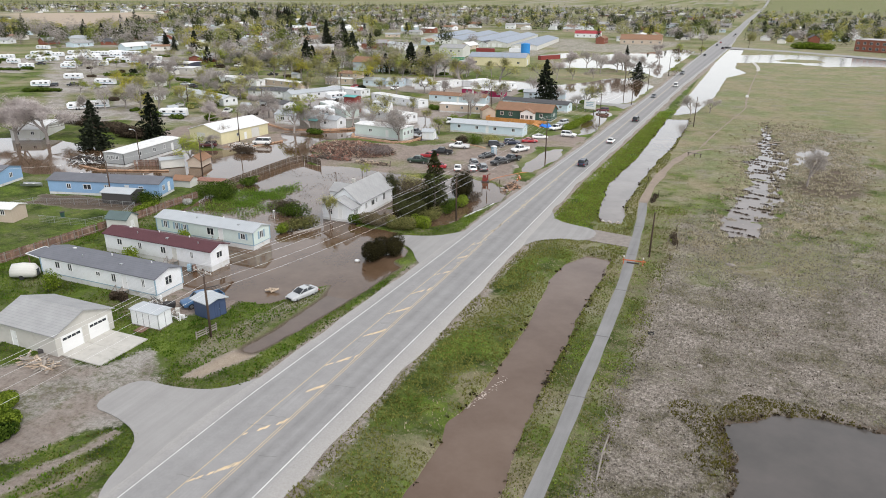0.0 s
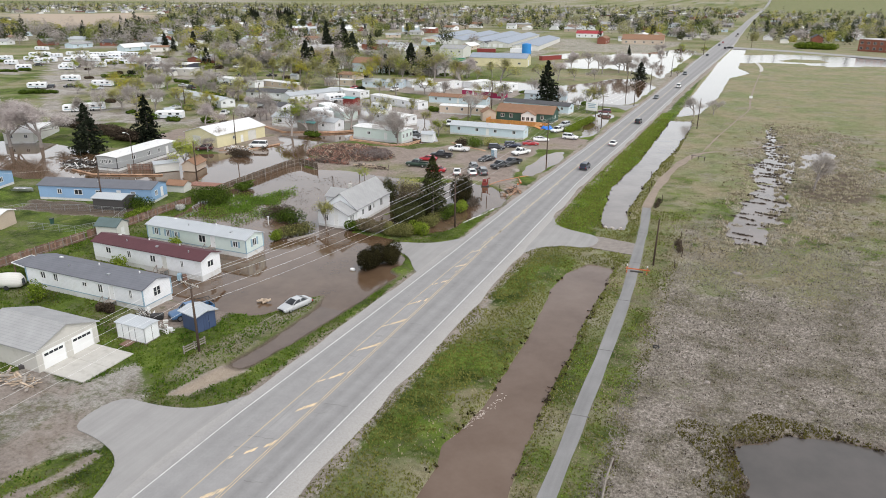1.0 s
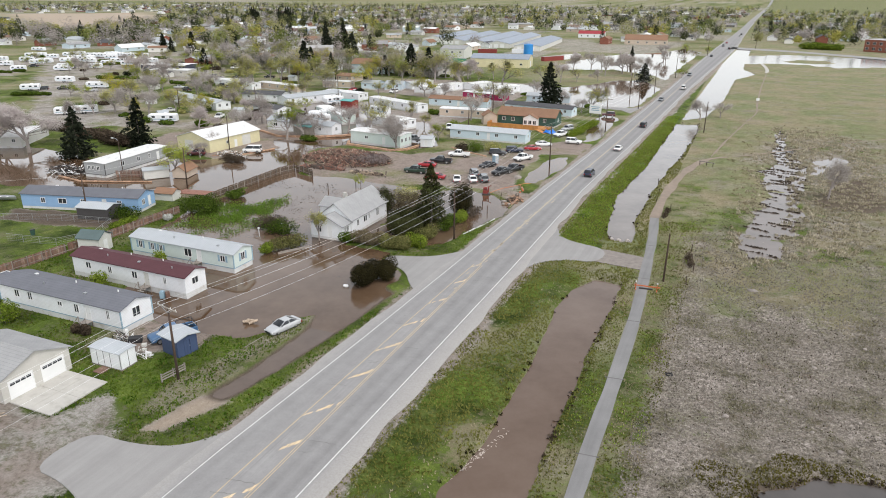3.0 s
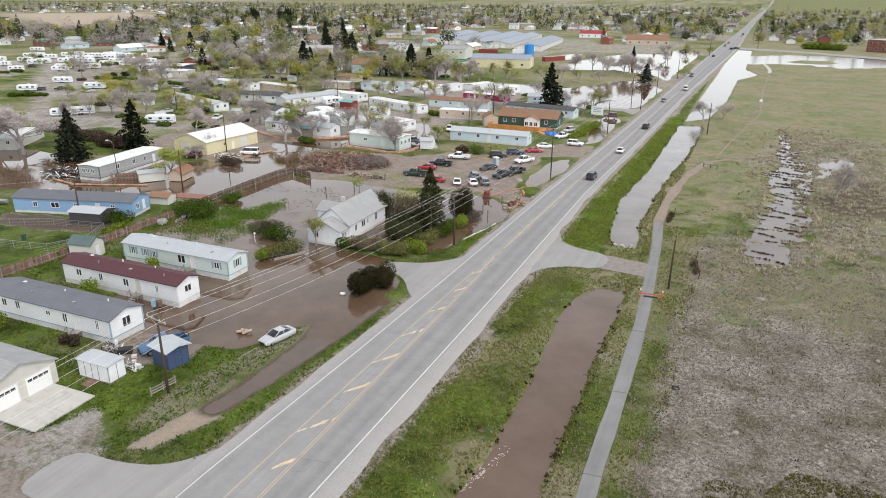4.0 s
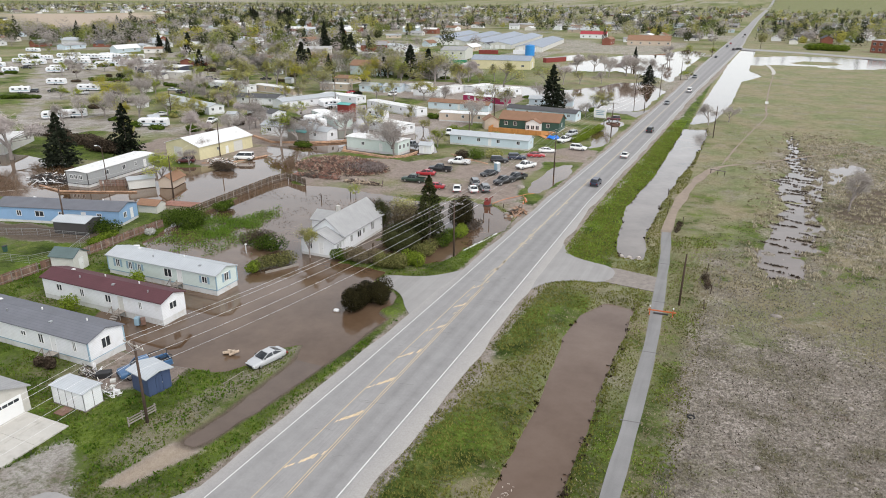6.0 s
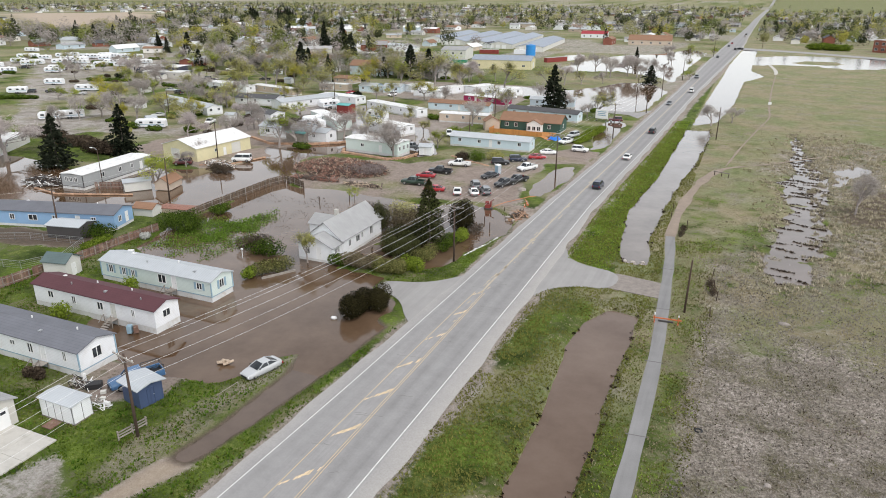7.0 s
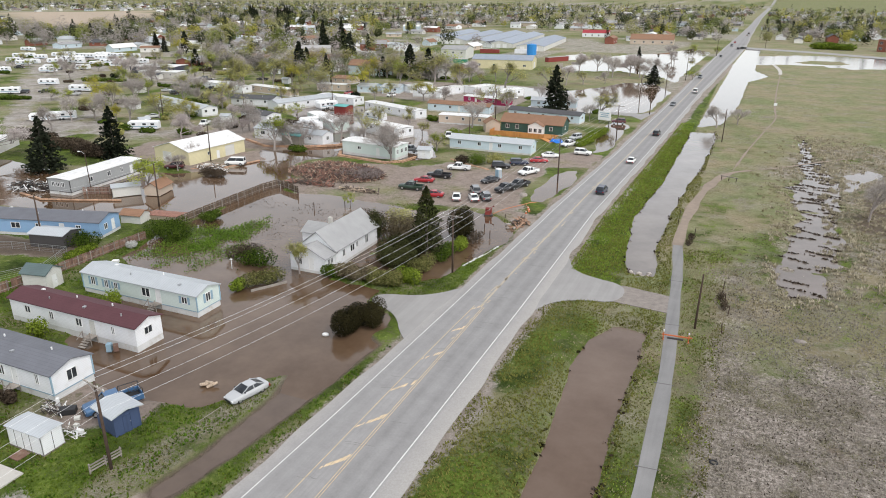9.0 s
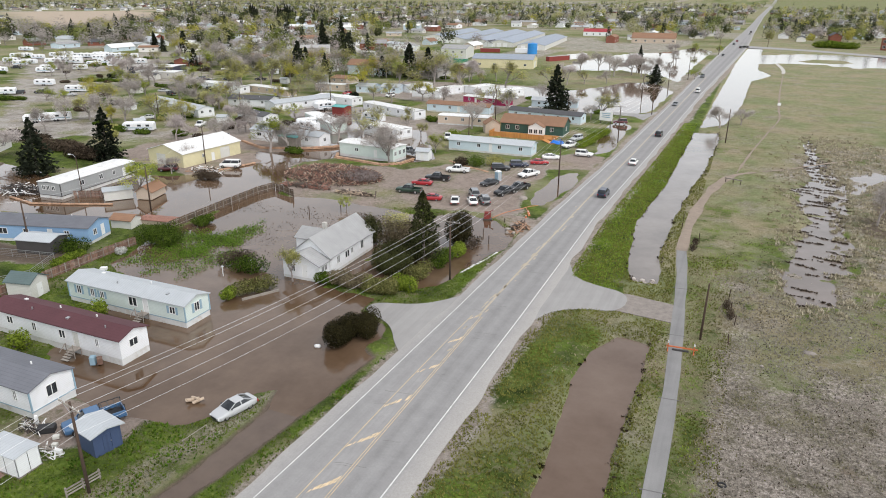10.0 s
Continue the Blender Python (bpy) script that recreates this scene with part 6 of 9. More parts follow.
def leaf_quads(rng, centres, size, stretch=1.0, out=None, loose=0.45, up=0.25):
    """One small four-sided leaf clump at each centre, turned at random or, with out, roughly facing outwards."""
    n = len(centres)
    u = rng.normal(size=(n, 3))
    if out is not None:
        f = out / (np.linalg.norm(out, axis=1)[:, None] + 1e-9) + rng.normal(size=(n, 3)) * loose + np.array((0, 0, up))
        f /= np.linalg.norm(f, axis=1)[:, None]
        u -= f * np.sum(u * f, 1)[:, None]
        u /= np.linalg.norm(u, axis=1)[:, None]
        w = np.cross(f, u)
        s = size * rng.uniform(0.6, 1.4, (n, 1))
        u, w = u * s * stretch, w * s / stretch
        return np.stack([centres - u * 0.5, centres + w * 0.5, centres + u * 0.5, centres - w * 0.5], 1).reshape(-1, 3)
    u /= np.linalg.norm(u, axis=1)[:, None]
    w = np.cross(u, rng.normal(size=(n, 3)))
    w /= np.linalg.norm(w, axis=1)[:, None] + 1e-9
    s = size * rng.uniform(0.6, 1.4, (n, 1))
    u, w = u * s * stretch, w * s / stretch
    return np.stack([centres - u * 0.5, centres + w * 0.5, centres + u * 0.5, centres - w * 0.5], 1).reshape(-1, 3)


def branch_tree(rng, height, spread_, levels=3, first=0.3):
    """A forking skeleton: limbs as (a, b, ra, rb), and the ends of the outer twigs."""
    limbs, tips = [], []

    def grow(p, d, length, r, level):
        q = p + d * length
        limbs.append((p, q, r, r * 0.6))
        if level == 0:
            tips.append((p, q))
            return
        for k in range(3 if level > 1 else 4):
            e = d + rng.normal(size=3) * spread_
            e[2] = max(e[2], -0.1) + 0.15
            e /= np.linalg.norm(e)
            grow(p + (q - p) * rng.uniform(0.55, 1.0), e, length * rng.uniform(0.55, 0.8), r * 0.55, level - 1)
    base = np.array((0, 0, -0.3))
    up = np.array((rng.normal() * 0.05, rng.normal() * 0.05, 1.0))
    trunk = up / np.linalg.norm(up) * height * first
    limbs.append((base, base + trunk, height * 0.028, height * 0.02))
    for k in range(5):
        e = np.array((0, 0, 1.0)) + rng.normal(size=3) * spread_ * 0.9
        e[2] = max(e[2], 0.25)
        e /= np.linalg.norm(e)
        grow(base + trunk * rng.uniform(0.75, 1.0), e, height * rng.uniform(0.24, 0.34), height * 0.014, levels)
    return limbs, tips


def tree_meshes(kind, seed):
    def make():
        rng = np.random.default_rng(seed * 17 + len(kind))
        h = 8.0
        g = Geo()
        if kind == "cedar":
            g.tube([(0, 0, -0.5), (0, 0, h * 0.5), (0, 0, h * 0.95)], [0.2, 0.12, 0.02], 7)
            z = rng.uniform(0.16, 1.0, 3400)
            a, lump = rng.uniform(0, 2 * math.pi, 3400), rng.uniform(0, 6.3)
            r = 2.1 * (1 - z) ** 0.75 * (1 + 0.22 * np.sin(3 * a + 9 * z + lump) + 0.22 * np.sin(z * 46 + 2 * a)) * rng.uniform(0.5, 1.08, 3400) ** 0.5
            cen = np.stack([np.cos(a) * r, np.sin(a) * r, z * h], 1)
            return g.mesh("trunk", MAT["bark"]), quads_mesh("crown", leaf_quads(rng, cen, 0.2, 1.2, cen * np.array((1, 1, 0)) + np.array((0, 0, 0.6)), 0.6), "needle_olive")
        if kind == "spruce":
            g.tube([(0, 0, -0.3), (0, 0, h * 0.5), (0, 0, h)], [0.16, 0.1, 0.02], 7)
            c = []
            for z in np.linspace(0.06, 1.0, 34):
                rad = 2.5 * (1 - z) ** 0.75 * rng.uniform(0.7, 1.18) + 0.06
                nb = max(3, int(11 * (1 - z) + 3))
                for a in rng.uniform(0, 2 * math.pi, nb):
                    rr = rad * rng.uniform(0.55, 1.15)
                    t = np.sqrt(rng.uniform(0.03, 1, 9))
                    c.append(np.stack([np.cos(a + rng.normal(0, 0.09, 9)) * rr * t, np.sin(a + rng.normal(0, 0.09, 9)) * rr * t, z * h - t * rr * 0.28 + rng.normal(0, 0.08, 9)], 1))
            return g.mesh("trunk", MAT["bark"]), quads_mesh("crown", leaf_quads(rng, np.concatenate(c), 0.34, 1.3), "needle")
        limbs, tips = branch_tree(rng, h, 0.55 if kind != "tall" else 0.4, 3)
        for a, b, ra, rb in limbs:
            g.tube([tuple(a), tuple(b)], [ra, rb], 3 if ra < 0.08 else 6, False)
        a = np.array([t[0] for t in tips])
        b = np.array([t[1] for t in tips])
        many = {"bare": 20, "pink": 44, "bud": 11, "yellow": 15, "green": 15, "tall": 12}[kind]
        cen = []
        for k in range(many):
            t = rng.uniform(0.1, 1.5, (len(tips), 1))
            cen.append(a + (b - a) * t + rng.normal(0, 0.28, a.shape))
        cen = np.concatenate(cen)
        if kind in ("bare", "pink"):
            crown = leaf_quads(rng, cen, 0.15, 3.6)
            mat = "twig_cloud" if kind == "bare" else "twig_pink"
        else:
            crown = leaf_quads(rng, cen, 0.24, 1.0, cen - np.array((0, 0, 4.0)), 0.5, 3.0)
            mat = {"bud": "leaf_spring", "tall": "leaf_spring", "yellow": "leaf_yellow", "green": "leaf_tree"}[kind]
        return g.mesh("trunk", MAT["twig"]), quads_mesh("crown", crown, mat)
    return cached(("tree", kind, seed), make)


TREE_LABEL = {"spruce": "dark green spruce tree", "bare": "leafless grey tree with fine twigs", "pink": "leafless pinkish-grey tree", "bud": "tree with sparse yellow-green spring leaves", "yellow": "bright yellow-green budding tree", "green": "leafy light green tree", "tall": "tall thin tree in early leaf"}


def tree(kind, x, y, h, seed=0, wide=1.0, label="", group="trees"):
    th = thing("tree", x, y, 0, 0, label or TREE_LABEL[kind] + " standing in the ground", "tree", group)
    th.matrix_basis = pose(x, y, 0, 0, 0, (seed * 77 + x * 13) % 360) @ Matrix.Diagonal((h / 8 * wide, h / 8 * wide, h / 8, 1))
    t, c = tree_meshes(kind, seed % 4)
    part("trunk", t, None, th)
    part("crown", c, None, th)
    return th


def shrub(x, y, rx, ry, h, mat, label, rz=0, dense=420, size=0.21, lumps=7, seed=0, name="shrub", z=-0.1):
    """A bush of several leafy lumps over short stems."""
    rng = np.random.default_rng(int(abs(x * 31 + y * 17)) + seed)
    th = thing(name, x, y, z, rz, label, {"hedge": "hedge", "brush_heap": "brush heap"}.get(name, "shrub"), "shrubs")
    g = Geo()
    cen, face = [], []
    for k in range(lumps):
        u = (k + 0.5) / lumps * 2 - 1
        lx, ly = (u * rx * 0.75, rng.uniform(-0.45, 0.45) * ry) if rx > ry else (rng.uniform(-0.45, 0.45) * rx, u * ry * 0.75)
        lh = h * rng.uniform(0.68, 1.0)
        lr = min(rx, ry) * rng.uniform(0.6, 0.85)
        if rx > 1.6 * ry or ry > 1.6 * rx:
            lr = min(rx, ry) * rng.uniform(0.8, 1.0)
        d = rng.normal(size=(dense, 3))
        d /= np.linalg.norm(d, axis=1)[:, None]
        rad = rng.uniform(0.55, 1.08, (dense, 1)) ** 0.5
        q = d * rad * np.array((lr, lr, lh / 2)) + np.array((lx, ly, lh / 2 + 0.1))
        cen.append(q[q[:, 2] > 0.0])
        face.append(d[q[:, 2] > 0.0])
        for e in range(3):
            g.tube([(lx, ly, -0.3), (lx + rng.normal(0, lr * 0.3), ly + rng.normal(0, lr * 0.3), lh * 0.7)], [0.05, 0.015], 4, False)
    part("stem", g, "bark", th)
    part("foliage", quads_mesh("foliage", leaf_quads(rng, np.concatenate(cen), size, 1.0, np.concatenate(face)), mat), None, th)
    return th


# conifers and garden trees round the white house
tree("spruce", -167.5, 129.0, 12.8, 0, 1.35)
tree("spruce", -163.5, 146.0, 13.0, 1, 1.2)
tree("spruce", -77.0, 264.0, 16.5, 2, 1.35)
tree("cedar", -58.6, 113.4, 12.0, 0, 1.05, "tall dark olive conifer standing beside the flooded yard")
tree("spruce", -56.0, 368.0, 8.5, 1, 1.9)
tree("spruce", -81.0, 489.0, 9.0, 2)
tree("spruce", -199.0, 304.0, 13.5, 3, 0.9)
for x, y, h in ((-299, 457, 22), (-324, 523, 20), (-290, 470, 16), (-416, 415, 12), (-424, 422, 13), (-404, 410, 11)):
    tree("spruce", x, y, h, int(h) % 4)
shrub(-57.0, 124.4, 2.1, 2.1, 6.2, "needle_brown", "dark rounded juniper standing in flood water", dense=700, lumps=6, size=0.26)
shrub(-70.2, 117.6, 1.5, 1.5, 6.6, "needle_olive", "dark columnar juniper beside the house", dense=500, lumps=4, size=0.24)
shrub(-62.6, 112.4, 3.2, 2.6, 3.9, "needle_olive", "wide dark green juniper", dense=1100, lumps=7, size=0.2)
shrub(-66.0, 121.5, 4.5, 3.5, 4.4, "twig_olive", "tangled brown leafless shrub", dense=700, lumps=8)
shrub(-61.0, 117.5, 2.6, 2.6, 3.6, "needle_olive", "dark juniper behind the tall conifer", dense=700, lumps=5)
shrub(-61.2, 107.6, 3.2, 2.0, 3.8, "needle_olive", "broad dark juniper beside the white house", dense=1100, lumps=7, size=0.19)
shrub(-75.0, 124.5, 3.6, 2.6, 3.0, "twig_brown", "brown leafless shrub in the water", dense=300, lumps=6)
shrub(-70.0, 126.5, 2.5, 2.2, 3.6, "leaf_spring", "yellow-green shrub behind the white house", dense=300, lumps=5)
shrub(-64.8, 100.6, 3.6, 1.3, 2.6, "twig_olive", "brown budding hedge beside the flood", name="hedge", lumps=8, dense=620)
shrub(-68.6, 100.6, 1.6, 1.2, 2.0, "leaf_green", "green shrub by the house", lumps=4)
shrub(-59.8, 100.8, 3.0, 1.4, 2.7, "hedge_olive", "olive budding hedge by the drive", name="hedge", lumps=8, dense=620)
shrub(-56.6, 102.8, 1.8, 1.6, 2.6, "leaf_bright", "bright green shrub by the drive", lumps=5, dense=420)
shrub(-57.3, 108.5, 1.6, 2.6, 2.2, "hedge_olive", "budding shrub beside the conifer", lumps=5)
shrub(-56.0, 114.5, 1.5, 3.0, 2.2, "leaf_green", "green shrub by the flooded edge", lumps=6)
shrub(-55.2, 119.5, 1.3, 2.2, 2.0, "leaf_bright", "bright green shrub by the flooded edge", lumps=5)
shrub(-54.4, 124.5, 1.4, 3.0, 1.3, "twig_brown", "low brown twiggy shrub in the water", lumps=5, dense=120)
for x, y, r, h in ((-57.1, 85.2, 2.0, 3.3), (-56.2, 87.0, 2.0, 3.5), (-55.2, 88.8, 1.9, 3.3)):
    shrub(x, y, r, r, h, "needle_brown", "dark rounded evergreen bush at the water's edge", dense=1500, lumps=5, size=0.15)
shrub(-76.3, 93.5, 1.6, 3.6, 2.2, "hedge_olive", "olive shrubs in a timber-edged bed", lumps=7, dense=330, rz=-30)
shrub(-78.2, 90.6, 1.3, 1.3, 1.7, "leaf_bright", "bright green shrub in the flood", lumps=4)
shrub(-82.0, 99.5, 2.6, 2.4, 2.8, "leaf_green", "dark green shrub in the flood", lumps=6, dense=330)
shrub(-85.5, 101.0, 2.4, 2.2, 2.6, "twig_brown", "brownish shrub in the flood", lumps=6, dense=330)
shrub(-104.2, 104.4, 3.4, 3.2, 4.0, "leaf_green", "large rounded green bush by the fence", lumps=8, dense=700)
shrub(-104.8, 115.0, 1.8, 1.8, 2.0, "leaf_green", "green bush by the fence", lumps=5)
shrub(-115.0, 95.0, 3.0, 2.4, 2.4, "leaf_green", "green shrubs beside the lean-to", lumps=6, dense=380)
shrub(-111.5, 91.5, 1.3, 3.4, 1.3, "leaf_bright", "low green plants along the fence", lumps=6)
tree("green", -130.0, 124.2, 8.8, 0, 1.05, "light green tree standing in the flood")
shrub(-127.0, 141.5, 3.4, 2.0, 2.0, "twig_brown", "low brown shrubs in the water", lumps=6)
tree("bare", -138.0, 141.5, 5.0, 1, 1.1)
tree("pink", -185.0, 128.0, 14.0, 0, 1.5)
tree("pink", -193.5, 125.0, 13.0, 1, 1.5)
tree("pink", -200.0, 131.0, 12.5, 2, 1.4)
tree("tall", -73.7, 99.2, 6.2, 1, 0.8, "slender tree in first leaf before the house")
for x, y, h in ((-91.3, 68.3, 3.0), (-90.0, 78.6, 3.0), (-93.0, 55.5, 3.4)):
    shrub(x, y, 1.2, 1.2, h, "leaf_bright", "small light green tree in a front yard", lumps=5, dense=200, size=0.22)
shrub(-81.5, 56.8, 1.5, 1.0, 1.5, "twig_brown", "brown shrub beside the steps", lumps=4)
for x, y, rx, ry in ((-66.6, 28.2, 1.3, 2.0), (-68.8, 30.8, 2.0, 1.3), (-72.0, 32.8, 1.8, 1.2), (-70.0, 26.5, 2.4, 2.2)):
    shrub(x, y, rx, ry, 1.5, "leaf_bright" if x < -67 else "leaf_green", "bright green hedge beside the gravel drive", name="hedge", lumps=7, dense=480)
tree("green", -85.0, 133.5, 3.6, 2, 0.8, "small young tree in the flood")
for x, y in ((-19.5, 140.6), (-19.7, 137.2), (-13.4, 115.4), (-12.9, 112.4)):
    shrub(x, y, 0.5, 1.3, 1.2, "twig_brown", "tall dead brown weeds beside the footpath", name="dead_weeds", lumps=5, dense=70, size=0.16)
shrub(-54.4, 221.5, 1.8, 17.0, 2.0, "leaf_bright", "clipped bright green hedge along the drive", name="hedge", rz=-4, lumps=26, dense=330)
for x, y, r, mat in ((-74.5, 178.5, 2.6, "leaf_green"), (-70.5, 181.0, 2.2, "leaf_spring"), (-94, 209, 2.5, "leaf_bright"), (-78, 176.5, 1.6, "twig_brown")):
    shrub(x, y, r, r, 2.8, mat, "rounded shrub beside the parked cars", lumps=6, dense=300)
# bare trees by the far ditch and in the field
tree("bare", -21.6, 257.5, 8.0, 0, 1.3)
tree("bare", -15.5, 266.0, 6.5, 1, 1.2)
tree("bare", 10.6, 164.5, 9.5, 2, 1.0, "leafless grey thicket in the field")
for k, (x, y, h, kind) in enumerate(((-211, 165, 9, "bare"), (-230, 216, 12, "bare"), (-268, 210, 7, "green"), (-341, 270, 8, "green"), (-254, 275, 10, "green"), (-334, 334, 11, "bud"), (-190, 334, 11, "yellow"),
                                     (-210, 291, 11, "yellow"), (-118, 206, 9, "bud"), (-96, 172.6, 9, "bare"), (-214, 262, 14, "tall"), (-127, 179, 8, "bare"), (-153, 290, 14, "tall"), (-163, 355, 12, "tall"), (-157, 219, 6, "green"),
                                     (-112, 183, 7, "bare"), (-90, 188, 6, "green"), (-59.5, 259, 11, "bud"), (-87, 280, 9, "bare"), (-112, 278, 6, "bare"), (-77, 357, 7, "bare"), (-66, 392, 13, "bare"), (-72, 398, 12, "pink"),
                                     (-79, 386, 12, "bare"), (-60, 398, 11, "bare"), (-92, 412, 12, "bare"), (-100, 402, 11, "pink"), (-84, 404, 10, "bare"), (-71, 410, 11, "pink"), (-63, 383, 9, "bare"), (-57, 470, 9, "bare"), (-64, 520, 10, "bare"), (-53, 560, 8, "green"), (-86, 350, 8, "bud"), (-40, 392, 6, "green"), (-37, 552, 7, "green"), (-222, 285, 13, "tall"), (-236, 250, 10, "bud"), (-246, 300, 11, "bud"),
                                     (-176, 300, 12, "tall"), (-185, 345, 12, "bud"), (-140, 330, 9, "bud"), (-128, 345, 9, "tall"), (-174, 262, 7, "bare"), (-150, 262, 7, "bud"), (-206, 245, 9, "bare"), (-243, 236, 9, "green"), (-258, 246, 11, "bud"),
                                     (-270, 268, 10, "bare"), (-285, 292, 9, "bud"), (-300, 300, 9, "bare"), (-236, 320, 12, "bud"), (-262, 335, 12, "bare"), (-280, 350, 12, "bud"), (-310, 360, 13, "bare"), (-350, 380, 13, "bud"),
                                     (-378, 400, 14, "yellow"), (-330, 405, 14, "bare"), (-300, 400, 13, "bud"), (-260, 390, 11, "bare"), (-232, 375, 11, "bud"), (-206, 390, 12, "tall"))):
    tree(kind, x, y, h, k, 1.1)
for x, y, h, kind in ((-96.7, 175.1, 11.5, "bare"), (-121.3, 189.0, 9.5, "bare"), (-128.2, 174.5, 9, "bare"), (-159.3, 212.1, 6, "bud"), (-153.3, 190.3, 6.5, "bare"), (-194.4, 217.7, 8, "bud"), (-118.8, 198.3, 9, "bud"), (-103.5, 207.4, 5, "bud"), (-155.0, 187.0, 5.5, "pink"), (-141.5, 150.5, 5.5, "bare"), (-172, 240, 9, "bud"), (-142, 262, 9, "tall"), (-120, 262, 9, "bare"), (-95, 262, 8, "bare")):
    tree(kind, x, y, h, int(x) % 4, 1.15, group="trees of the trailer court")
for x, y, rx, ry in ((-205, 154, 10, 2.4), (-184, 149, 9, 2.8), (-170, 145, 6, 2.6)):
    shrub(x, y, rx, ry, 3.2, "twig_brown", "long brown leafless hedge", name="hedge", lumps=14, dense=330, size=0.4)
rnd = random.Random(55)
for k in range(26):
    x, y = -330 - 150 * rnd.random(), 258 + 110 * rnd.random()
    if k % 2:
        shrub(x, y, rnd.uniform(3, 9), 1.4, 1.8, "leaf_green", "low green hedge between the trailers", name="hedge", rz=20, lumps=8, dense=110, size=0.55)
    else:
        tree(rnd.choice(("bare", "bud", "green")), x, y, rnd.uniform(5, 9), k, 1.2, group="trees of the trailer park")
for x, y, L, rz in ((-250, 262, 16, 8), (-300, 264, 14, 20), (-285, 205, 10, 30), (-215, 228, 12, 10), (-180, 222, 10, -10)):
    shrub(x, y, L, 1.6, 1.9, "leaf_green", "long low green hedge beside the gravel", name="hedge", rz=rz, lumps=14, dense=150, size=0.5)
for x, y in ((-195, 175.5), (-191.5, 175.0), (-169.5, 177.5), (-217, 219), (-198, 177), (-206, 209), (-198, 206), (-190, 203), (-246, 213)):
    shrub(x, y, 2.2, 1.9, 2.2, "leaf_green" if x > -192 else "leaf_spring", "rounded shrub beside the gravel loop", lumps=5, dense=220, size=0.36)


for x, y, h, kind in ((-222, 268, 15, "tall"), (-206, 271, 15, "tall"), (-186, 278, 14, "bud"), (-168, 288, 13, "yellow"), (-128, 300, 15, "tall"), (-112, 312, 15, "tall"), (-95, 322, 14, "bud"), (-150, 320, 15, "tall")):
    tree(kind, x, y, h, int(-x) % 4, 1.15, group="willows between the homes")
for k in range(16):
    tree("spruce", -650 - 14 * (k % 8) - 4 * (k // 8), 925 + 13 * (k % 5) + 26 * (k // 8), 14 + 2.6 * (k % 4), k % 4, 1.0, "dark spruce in a row at the edge of town", "row of dark spruces")


# trees and shrubs scattered through the trailer court
def free_spot(x, y, room):
    for bx, by, bl, bw, rz in BUILT:
        dx, dy, a = x - bx, y - by, math.radians(rz)
        if abs(dx * math.cos(a) + dy * math.sin(a)) < bl + room and abs(dy * math.cos(a) - dx * math.sin(a)) < bw + room:
            return False
    return True


rnd = random.Random(33)
done = 0
while done < 120:
    y = rnd.uniform(168, 345)
    x = rnd.uniform(-1.25 * y, -62)
    wet = max(float(inside(FLOOD[k], np.array([x]), np.array([y]))[0]) for k in FLOOD)
    if not free_spot(x, y, 1.5) or wet > 3 or (x > -92 and y < 190) or inside(GRAVEL["lot"], np.array([x]), np.array([y]))[0] > -3:
        continue
    done += 1
    if rnd.random() < 0.62:
        tree(rnd.choice(("bare", "bud", "bare", "tall", "bud", "green", "pink", "yellow")), x, y, rnd.uniform(5.5, 12), rnd.randrange(4), rnd.uniform(0.85, 1.2), group="trees of the trailer court")
    else:
        shrub(x, y, rnd.uniform(1.2, 3.0), rnd.uniform(1.2, 2.2), rnd.uniform(1.2, 2.6), rnd.choice(("leaf_green", "leaf_spring", "twig_brown", "twig_brown", "needle")), "unkempt shrub between the homes", lumps=5, dense=150, size=0.42)


# ---- grass, as tufts of blades ----
def tufts(name, n, x0, y0, x1, y1, keep, mat, label, tall, seed, blades=3):
    rng = np.random.default_rng(seed)
    x, y = rng.uniform(x0, x1, n), rng.uniform(y0, y1, n)
    z = ground_height(x, y)
    ok = keep(x, y, z) & (z > np.where(x > road_centre(y), WATER_EAST, WATER_WEST) + 0.01)
    x, y, z = x[ok], y[ok], z[ok]
    m = len(x)
    out = []
    for k in range(blades):
        a = rng.uniform(0, 2 * math.pi, m)
        h = tall * rng.uniform(0.4, 1.3, m)
        wd = h * rng.uniform(0.35, 0.7, m)
        lean = h * rng.uniform(0.35, 1.1, m)
        ca, sa = np.cos(a), np.sin(a)
        p = np.stack([x - sa * wd, y + ca * wd, z - 0.05], 1)
        q = np.stack([x + sa * wd, y - ca * wd, z - 0.05], 1)
        t = np.stack([x + ca * lean, y + sa * lean, z + h], 1)
        out.append(np.stack([p, q, t], 1).reshape(-1, 3))
    return tagged(new(name, quads_mesh(name, np.concatenate(out), mat, 3)), label, "grass", kind="stuff")


def off_road(x, y):
    c, h = road_centre(y), road_half(y)
    return (x < c - h - 1.9) | (x > c + h + 2.3)


def clear(x, y):
    """Away from paved drives and the footpath."""
    px_ = np.interp(y, [q[1] for q in PATH_PTS[:13]], [q[0] for q in PATH_PTS[:13]])
    ok = off_road(x, y) & ((np.abs(x - px_) > 1.0) | (y > 180))
    for poly in PAVED:
        ok &= inside(poly, x, y) < 0.1
    for bx, by, bl, bw, rz in BUILT[:12]:
        ok &= (np.abs(x - bx) > bl) | (np.abs(y - by) > bw)
    return ok


